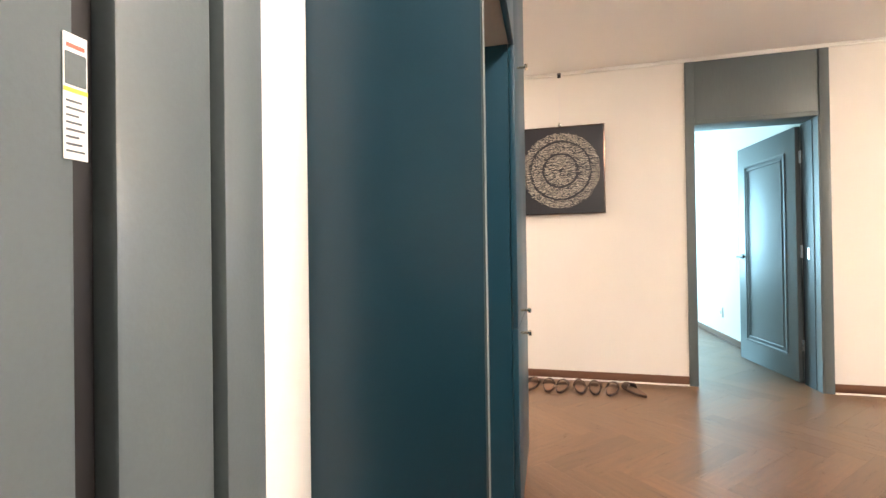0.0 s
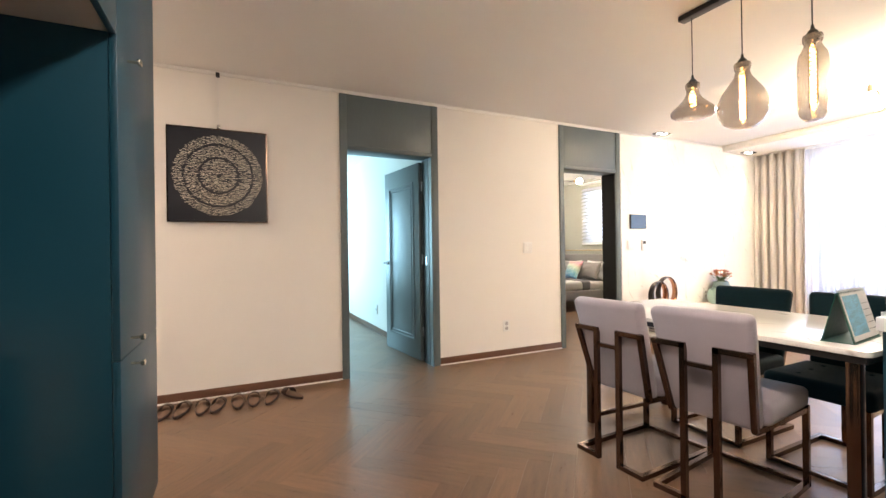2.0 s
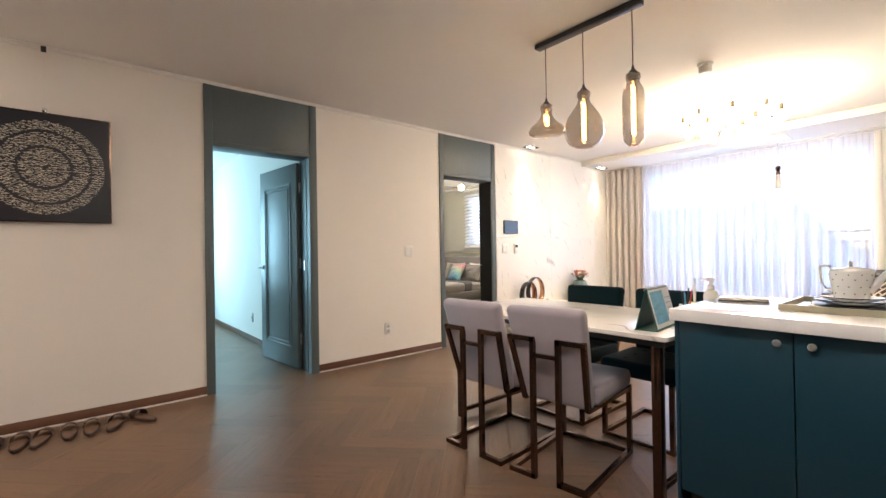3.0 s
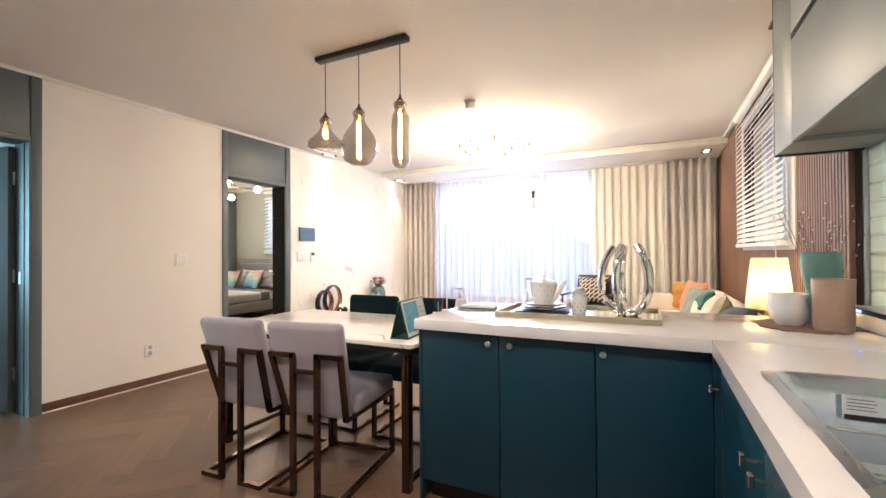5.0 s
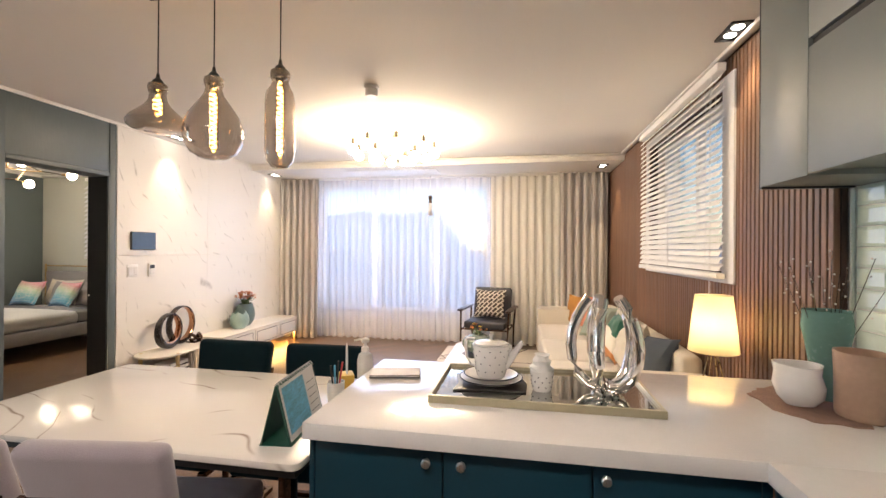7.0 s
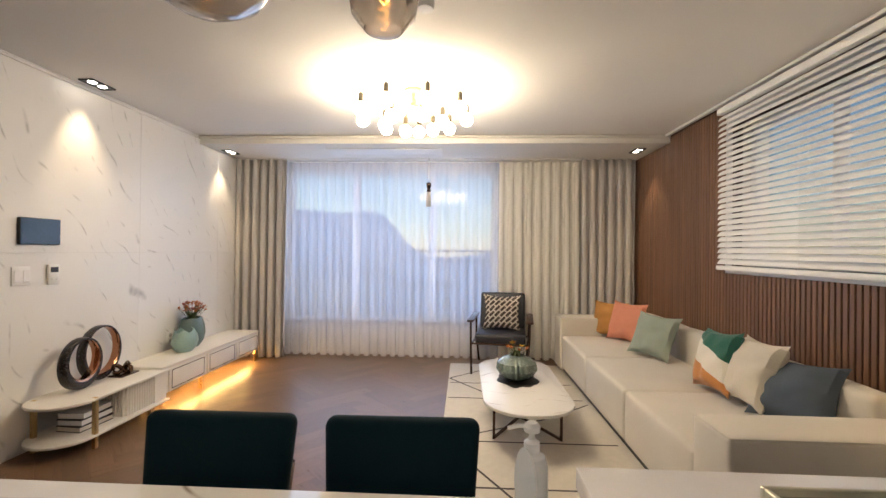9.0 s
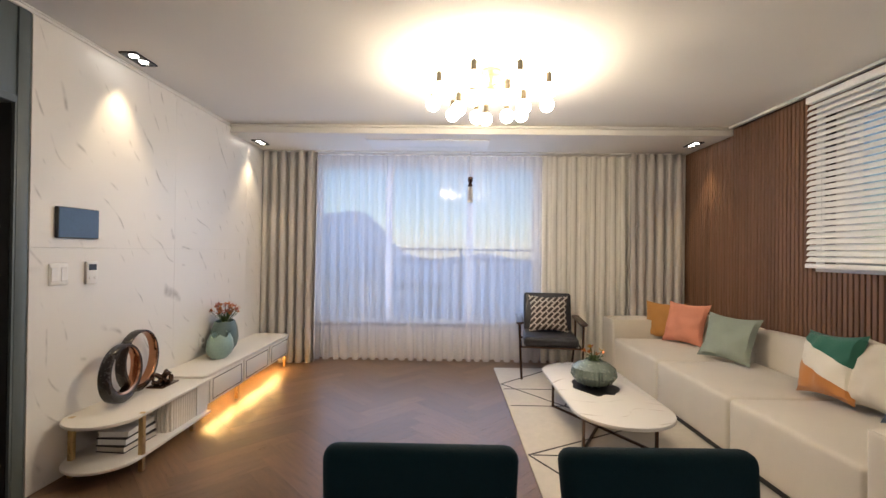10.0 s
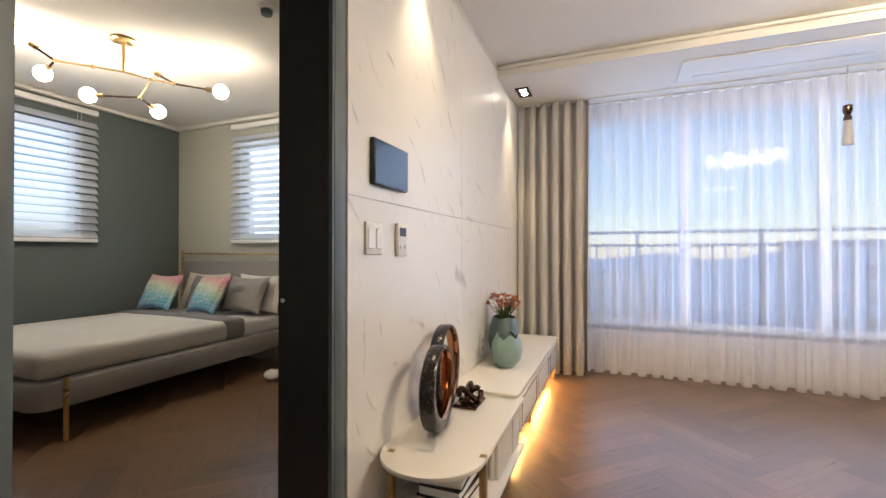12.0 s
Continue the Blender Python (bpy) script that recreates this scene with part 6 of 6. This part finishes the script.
# picture with a round ornament of short strokes
pc = thing("picture", pose(1.11, NORTH, 1.755), "square dark picture with a round silver mandala", "picture")
CANVAS = mat("blue_black_canvas", (0.005, 0.006, 0.012), 0.4, vary=0.25, scale=8, bump=0.3, bscale=120)
part("canvas", B(-0.345, 0.345, -0.033, -0.004, -0.36, 0.36), CANVAS, pc)
fr = bmesh.new()
for x0, x1, z0, z1 in ((-0.353, 0.353, -0.368, -0.3605), (-0.353, 0.353, 0.3605, 0.368), (-0.353, -0.3455, -0.3605, 0.3605), (0.3455, 0.353, -0.3605, 0.3605)):
    box(fr, x0, x1, -0.038, -0.002, z0, z1)
part("picture_frame", fr, BRONZE, pc)
strokes = bmesh.new()
rp_ = random.Random(4)
quads = []
for R_ in [0.02 + 0.0088 * i for i in range(34)]:
    if any(abs(R_ - g) < 0.008 for g in (0.14, 0.245)):
        continue
    n_ = int(2 * math.pi * R_ / 0.0165)
    for i in range(n_):
        if rp_.random() < 0.06:
            continue
        a = 2 * math.pi * (i + rp_.uniform(-0.3, 0.3)) / n_
        R2 = R_ + rp_.uniform(-0.004, 0.004)
        l_, w_ = rp_.uniform(0.004, 0.011), rp_.uniform(0.0012, 0.0026)
        tl_ = rp_.uniform(-0.45, 0.45)
        d = Vector((math.cos(tl_), 0, math.sin(tl_))) * l_
        o = Vector((-math.sin(tl_), 0, math.cos(tl_))) * w_
        c = Vector((R2 * math.cos(a), -0.0335, R2 * math.sin(a)))
        v = [strokes.verts.new(c + p) for p in (-d - o, d - o, d + o, -d + o)] + [strokes.verts.new(c + Vector((0, -0.0025, 0)))]
        for k in range(4):
            strokes.faces.new((v[k], v[(k + 1) % 4], v[4]))
st = part("silver_ornament", strokes, mat("silver_paint", (0.62, 0.56, 0.47), 0.4, metal=0.3, vary=0.4, scale=60, island=0.35), pc, "raised silver paint strokes")
st["kind"] = "stuff"
hk = thing("picture_hook", pose(1.11, NORTH, 2.14), "steel picture wire and hook under the moulding", "hook")
part("wire", bars([[(0, -0.012, -0.012), (0, -0.012, 0.40)]], 0.0012, seg=5), STEEL, hk)
part("clip", B(-0.012, 0.012, -0.022, -0.004, -0.018, 0.02, 0.003), CHROME, hk)
part("rail_hook", B(-0.014, 0.014, -0.045, -0.034, 0.39, 0.43, 0.003), BLACK, hk)

# slippers along the wall


def slipper(m):
    s = thing("slipper", m, "dark brown open house slipper by the wall", "slipper", "slippers along the wall")
    sole = [(0.135 * math.cos(t_) , (0.042 + 0.006 * math.cos(t_)) * math.sin(t_)) for t_ in [2 * math.pi * i / 24 for i in range(24)]]
    part("sole", slab(sole, 0.001, 0.018, 0.004), mat_s, s)
    part("insole", slab([(x * 0.93, y * 0.86) for x, y in sole], 0.0185, 0.021, 0.001), mat_i, s, "tan insole")
    bm = bmesh.new()
    n, k = 10, 6
    g = []
    for i in range(k + 1):
        x = 0.03 + 0.075 * i / k
        w = 0.047 - 0.006 * (i / k)
        g.append([bm.verts.new((x, w * math.cos(math.pi * j / n), 0.016 + (0.05 - 0.014 * i / k) * math.sin(math.pi * j / n))) for j in range(n + 1)])
    for i in range(k):
        for j in range(n):
            bm.faces.new((g[i][j], g[i + 1][j], g[i + 1][j + 1], g[i][j + 1]))
    up = part("strap", bm, mat_u, s)
    so = up.modifiers.new("leather", "SOLIDIFY")
    so.thickness = 0.003
    return s


mat_i = mat("tan_insole", (0.17, 0.1, 0.065), 0.7, vary=0.15)
mat_s = mat("dark_brown_sole", (0.03, 0.014, 0.009), 0.6, vary=0.2)
mat_u = mat("brown_leather_strap", (0.045, 0.02, 0.012), 0.45, vary=0.2, bump=0.2)
sl = slipper(pose(0.75, 4.33, 0, 0, 0, 82))
for i, (x, a) in enumerate(((0.86, 78), (0.99, 86), (1.09, 78), (1.225, 90), (1.335, 86), (1.46, 74), (1.62, 116))):
    copy_thing(sl, pose(x, 4.335 - 0.006 * (i % 3), 0, 0, 0, a))

# table lamp on a small side table between worktop and sofa
st_ = thing("side_table", pose(4.63, -0.22, 0), "small round dark side table beside the sofa", "side table")
part("tabletop", lathe([(0, 0.53), (0.17, 0.53), (0.175, 0.54), (0.17, 0.55), (0, 0.55)], 28), DARKGLOSS, st_)
part("stem", lathe([(0, 0.02), (0.015, 0.02), (0.015, 0.53), (0, 0.53)], 12), BLACK, st_)
part("foot", lathe([(0, 0), (0.14, 0.0), (0.14, 0.012), (0.02, 0.02), (0, 0.02)], 24), BLACK, st_)
lp = thing("table_lamp", pose(4.65, -0.23, 0.551), "table lamp with a cream cone shade, lit", "table lamp")
SHADE = cloth_through("cream_lampshade", (0.92, 0.85, 0.66), 0.09, 0.75)
part("shade", lathe([(0.124, 0.305), (0.09, 0.61), (0.088, 0.608), (0.122, 0.305)], 32, close=True), SHADE, lp, "cream cloth shade")
part("bulb", ball((0, 0, 0.45), 0.036, 14), glow("lamp_bulb", (1.0, 0.8, 0.5), 34.0), lp, "glowing bulb")
for i in range(8):
    a = 2 * math.pi * i / 8
    part("wire_leg", bars([[(0.09 * math.cos(a), 0.09 * math.sin(a), 0.003), (0.008 * math.cos(a), 0.008 * math.sin(a), 0.335)]], 0.003, seg=6), BRASS, lp)
part("socket", lathe([(0, 0.325), (0.016, 0.325), (0.016, 0.41), (0, 0.412)], 12), BRASS, lp)
part("ring", bars([[(0, 0, 0.4), (0.118, 0, 0.33)], [(0, 0, 0.4), (-0.118, 0, 0.33)]], 0.002, seg=5), BRASS, lp)
ac_ = thing("ceiling_air_vent", pose(7.98, 2.6, 2.5), "flat white ceiling air conditioner panel", "air conditioner")
part("panel", B(-0.2, 0.2, -0.65, 0.65, -0.012, -0.001, 0.004), WHITEPL, ac_)
part("flap", B(0.1, 0.16, -0.55, 0.55, -0.016, -0.0125, 0.001, 1), TRIM, ac_)

# ---- bedroom ----
bed = thing("bed", pose(0, 0, 0), "grey upholstered bed with brass posts, made up", "bed")
GREYCL = mat("grey_bed_cloth", (0.3, 0.28, 0.27), 0.9, vary=0.08, bump=0.3, bscale=260)
SHEET = mat("pale_grey_quilt", (0.52, 0.5, 0.46), 0.9, vary=0.06, scale=5, bump=0.35, bscale=120)
WHITECL = mat("white_bed_linen", (0.68, 0.67, 0.66), 0.9, vary=0.04, bump=0.3, bscale=160)
BX0, BX1, BY0, BY1 = 5.64, 7.73, 6.74, 8.28
part("side_rail", slab(stadium(BX0, BX1 - 0.06, BY0, BY1, 0.12, 8), 0.19, 0.36, 0.03), GREYCL, bed)
part("mattress", soft(BX0 + 0.06, BX1 - 0.08, BY0 + 0.05, BY1 - 0.05, 0.361, 0.50, 0.04, 0.02), WHITECL, bed)
q_ = soft(BX0 + 0.035, BX1 - 0.62, BY0 + 0.03, BY1 - 0.03, 0.362, 0.525, 0.05, 0.03)
part("quilt", q_, SHEET, bed, "pale grey quilt")
part("quilt_fold", soft(BX1 - 0.78, BX1 - 0.56, BY0 + 0.022, BY1 - 0.022, 0.363, 0.54, 0.04, 0.02), mat("dark_grey_quilt", (0.2, 0.19, 0.19), 0.9, bump=0.3), bed)
part("headboard", B(BX1 - 0.06, BX1 - 0.005, BY0 + 0.03, BY1 - 0.03, 0.3, 1.02, 0.02, 3), GREYCL, bed)
part("head_rail", bars([[(BX1 - 0.035, BY0, 1.1), (BX1 - 0.035, BY1, 1.1)]], 0.009), BRASS, bed)
for y in (BY0, BY1):
    part("post", bars([[(BX1 - 0.035, y, 0), (BX1 - 0.035, y, 1.13 if y > 7 else 0.75)]], 0.014), BRASS, bed)
    part("leg", bars([[(BX0 + 0.16, y, 0), (BX0 + 0.16, y, 0.37)]], 0.014), BRASS, bed)
RAIN = patterned("rainbow_scale_cloth", [(0.0, (0.08, 0.22, 0.45)), (0.13, (0.12, 0.4, 0.5)), (0.25, (0.5, 0.6, 0.4)), (0.36, (0.7, 0.25, 0.3)), (0.45, (0.7, 0.2, 0.3))], (0, 0.2, 0.98), 26)
PG = "bed pillows"
for y in (7.05, 7.8):
    pillow(0.62, 0.4, 0.16, WHITECL if y < 7.5 else IVORY, "pale pillow standing against the headboard", leaned(7.52, y, 0.52, 180, 20), PG, "pillow")
for y in (7.06, 7.58):
    pillow(0.5, 0.38, 0.16, GREYCL, "grey pillow standing on the bed", leaned(7.36, y, 0.53, 180, 24), PG, "pillow")
for y, a in ((7.3, 174), (7.95, 186)):
    pillow(0.42, 0.4, 0.14, RAIN, "cushion with rainbow fish-scale pattern on the bed", leaned(7.12, y, 0.54, a, 28), PG)
bl = thing("bedroom_chandelier", pose(6.134, 6.778, 2.55), "branching brass ceiling lamp with six round bulbs, lit", "ceiling lamp")
part("canopy", lathe([(0, -0.001), (0.075, -0.001), (0.078, -0.016), (0.06, -0.022), (0.012, -0.024), (0.011, -0.22), (0, -0.222)], 24), BRASS, bl)
J = {"c": (0, 0, -0.22), "a": (-0.1, 0.15, -0.2), "b": (-0.22, 0.33, -0.18), "a1": (-0.35, 0.35, -0.115), "a2": (-0.205, 0.46, -0.215), "d": (0.12, -0.10, -0.24), "e": (0.16, 0.08, -0.33), "e1": (0.015, 0.32, -0.33), "e2": (0.32, 0.16, -0.35), "f": (0.27, -0.12, -0.22), "f1": (0.19, -0.02, -0.15), "f2": (0.42, -0.33, -0.245)}
for p, q in (("c", "a"), ("a", "b"), ("b", "a1"), ("b", "a2"), ("c", "d"), ("d", "e"), ("e", "e1"), ("e", "e2"), ("d", "f"), ("f", "f1"), ("f", "f2")):
    arm = part("arm", bars([[J[p], J[q]]], 0.007), BRONZE if q not in "abdef" else BRASS, bl)
    if q[-1] in "12":
        A, C = Vector(J[p]), Vector(J[q])
        d = (C - A).normalized()
        part("socket", bars([[C - d * 0.05, C + d * 0.01]], 0.017, seg=12), BRASS, arm)
        part("bulb", ball(C + d * 0.05, 0.052, 14), LAMP_ROOM, arm, "glowing round bulb")
    else:
        part("joint", ball(J[q], 0.015, 10), BRASS, arm)
sd = thing("ceiling_detector", pose(6.2, 5.6, 2.55), "white detector on the bedroom ceiling", "detector")
part("base", lathe([(0, -0.001), (0.05, -0.001), (0.05, -0.018), (0, -0.019)], 20), WHITEPL, sd)
part("sensor", lathe([(0.035, -0.019), (0.03, -0.045), (0, -0.05)], 16), GREYDOOR, sd)
sp_ = thing("plush_slipper", pose(7.2, 6.5, 0, 0, 0, 40), "white fluffy slipper on the bedroom floor", "slipper")
fz = ball((0, 0, 0.045), 0.07, 18, 0.62)
for v in fz.verts:
    v.co += v.co.normalized() * 0.012 * noise.noise(v.co * 60)
    v.co.x *= 1.4
    v.co.z = max(v.co.z, 0.001)
part("upper", fz, WHITECL, sp_)
part("nose", ball((0.075, 0.0, 0.06), 0.009, 8), BLACK, sp_)
socket(pose(2.999, 6.6, 0.32, 0, 0, 90), "white wall socket in the bright bedroom")

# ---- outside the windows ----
# Ground's pale blue is distance haze put into the base colour
FAR = mat("haze_tinted_ground", (0.5, 0.58, 0.74), 1.0, vary=0.2, scale=0.2, spec=0.0)
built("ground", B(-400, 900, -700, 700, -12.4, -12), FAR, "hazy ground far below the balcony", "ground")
balc = built("balcony_floor", B(EAST + 0.2, EAST + 1.6, SOUTH, NORTH + 0.4, -0.15, -0.02), mat("concrete", (0.4, 0.4, 0.4), 0.9, vary=0.1), "concrete balcony floor", "balcony")
rl = thing("balcony_railing", pose(EAST + 1.5, 0, 0), "grey metal balcony railing outside the window", "railing")
RAILM = mat("grey_rail_paint", (0.1, 0.11, 0.13), 0.5)
for z in (1.36, 1.2):
    part("rail", B(-0.02, 0.02, SOUTH, NORTH + 0.4, z - 0.018, z + 0.018, 0.004), RAILM, rl)
part("rail", B(-0.015, 0.015, SOUTH, NORTH + 0.4, 0.08, 0.11, 0.003), RAILM, rl)
for i in range(5):
    y = SOUTH + 0.1 + 1.28 * i
    part("post", B(-0.02, 0.02, y - 0.02, y + 0.02, -0.02, 1.35, 0.003), RAILM, rl)
pal = finish(B(-0.007, 0.007, -0.007, 0.007, 0.105, 1.185), "baluster", RAILM)
for i in range(40):
    o_ = new("baluster", pal)
    o_.parent, o_.location = rl, (0, SOUTH + 0.06 + i * 0.128, 0)
ac2 = thing("outdoor_unit", pose(EAST + 0.75, 3.75, -0.02), "grey air conditioner unit standing on the balcony", "outdoor unit")
part("housing", B(-0.2, 0.2, -0.45, 0.45, 0.05, 0.93, 0.01), mat("pale_grey_metal", (0.45, 0.47, 0.5), 0.5), ac2)
part("foot", B(-0.15, 0.15, -0.4, 0.4, 0, 0.05), RAILM, ac2)
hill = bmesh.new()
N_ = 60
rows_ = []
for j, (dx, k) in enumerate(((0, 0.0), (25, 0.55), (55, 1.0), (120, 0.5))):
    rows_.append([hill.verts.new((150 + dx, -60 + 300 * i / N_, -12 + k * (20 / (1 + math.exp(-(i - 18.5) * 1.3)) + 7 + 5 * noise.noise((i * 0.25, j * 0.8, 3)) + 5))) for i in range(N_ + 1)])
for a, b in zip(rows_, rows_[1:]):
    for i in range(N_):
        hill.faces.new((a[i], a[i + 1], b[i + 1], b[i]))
# Haze is mixed into the hill's colour, lifted towards the sky
built("backdrop_hill", hill, mat("haze_tinted_hill", (0.45, 0.54, 0.74), 1.0, spec=0.0, vary=0.25, scale=0.4), "hazy wooded hill in the distance", "hill")
# Facades carry the same bluish haze tint
WALLF = mat("haze_tinted_facade", (0.45, 0.52, 0.66), 0.9, vary=0.06, scale=0.6)
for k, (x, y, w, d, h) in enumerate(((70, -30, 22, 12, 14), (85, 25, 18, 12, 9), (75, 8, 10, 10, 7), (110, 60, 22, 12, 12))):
    hb = thing("apartment_building" if h > 15 else "house", pose(x, y, -12), "pale apartment block seen through the sheer curtain" if h > 15 else "low distant house, haze put into its wall colour", "building")
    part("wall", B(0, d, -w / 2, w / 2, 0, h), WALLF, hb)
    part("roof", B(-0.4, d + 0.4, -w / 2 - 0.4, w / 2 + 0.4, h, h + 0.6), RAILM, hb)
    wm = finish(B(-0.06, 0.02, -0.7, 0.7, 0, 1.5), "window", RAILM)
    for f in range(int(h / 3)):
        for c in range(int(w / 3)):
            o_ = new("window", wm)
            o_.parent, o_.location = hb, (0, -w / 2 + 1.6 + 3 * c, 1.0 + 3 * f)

# ---- herringbone floor ----
PW, PN = 0.125, 5
PLANK = {}
for k, turn in (("h", -45), ("v", 45)):
    PLANK[k] = finish(B(-PW * PN / 2 + 0.0004, PW * PN / 2 - 0.0004, -PW / 2 + 0.0004, PW / 2 - 0.0004, -0.011, 0.0), "plank", OAK, False)
rest = {"h": [], "v": []}
near = []
c45 = math.sqrt(0.5)
for i in range(-110, 120):
    for a in range(-16, 17):
        for k in "hv":
            if k == "h":
                px, py = i + 2 * PN * a + PN / 2, i + 0.5
            else:
                px, py = i + 2 * PN * a + PN + 0.5, i - PN / 2 + 1
            px, py = px * PW, py * PW
            x, y = 3.0 + c45 * (px + py), 3.0 + c45 * (py - px)
            if not (-2.1 < x < 8.75 and -0.55 < y < 8.95) or (x > 7.85 and y > 4.75) or (x < 0.0 and y < 3.1):
                continue
            spot_ = (4.6 < x < 8.45 and 1.95 < y < 4.15) or (1.4 < x < 3.0 and 1.9 < y < 4.5)
            if spot_ and len(near) < 298:
                near.append((x, y, k))
            else:
                rest[k].append((x, y))
floor = bpy.data.objects["floor"]
for x, y, k in near:
    ob = new("plank", PLANK[k])
    ob.parent = floor
    ob.matrix_basis = pose(x, y, 0, 0, 0, -45 if k == "h" else 45)
for k, turn in (("h", -45), ("v", 45)):
    src = PLANK[k]
    co = np.array([v.co[:] for v in src.vertices])
    fs = [list(p.vertices) for p in src.polygons]
    m = pose(0, 0, 0, 0, 0, turn)
    inv = m.inverted()
    vs, ff = [], []
    for x, y in rest[k]:
        o = inv @ Vector((x, y, 0))
        base = len(vs)
        vs += [tuple(c) for c in co + np.array(o[:])]
        ff += [[n + base for n in f] for f in fs]
    me = bpy.data.meshes.new("planks")
    me.from_pydata(vs, [], ff)
    me.materials.append(OAK)
    ob = new("planks", me)
    ob.parent, ob.matrix_basis = floor, m
    tagged(ob, "brown herringbone planks", kind="stuff")
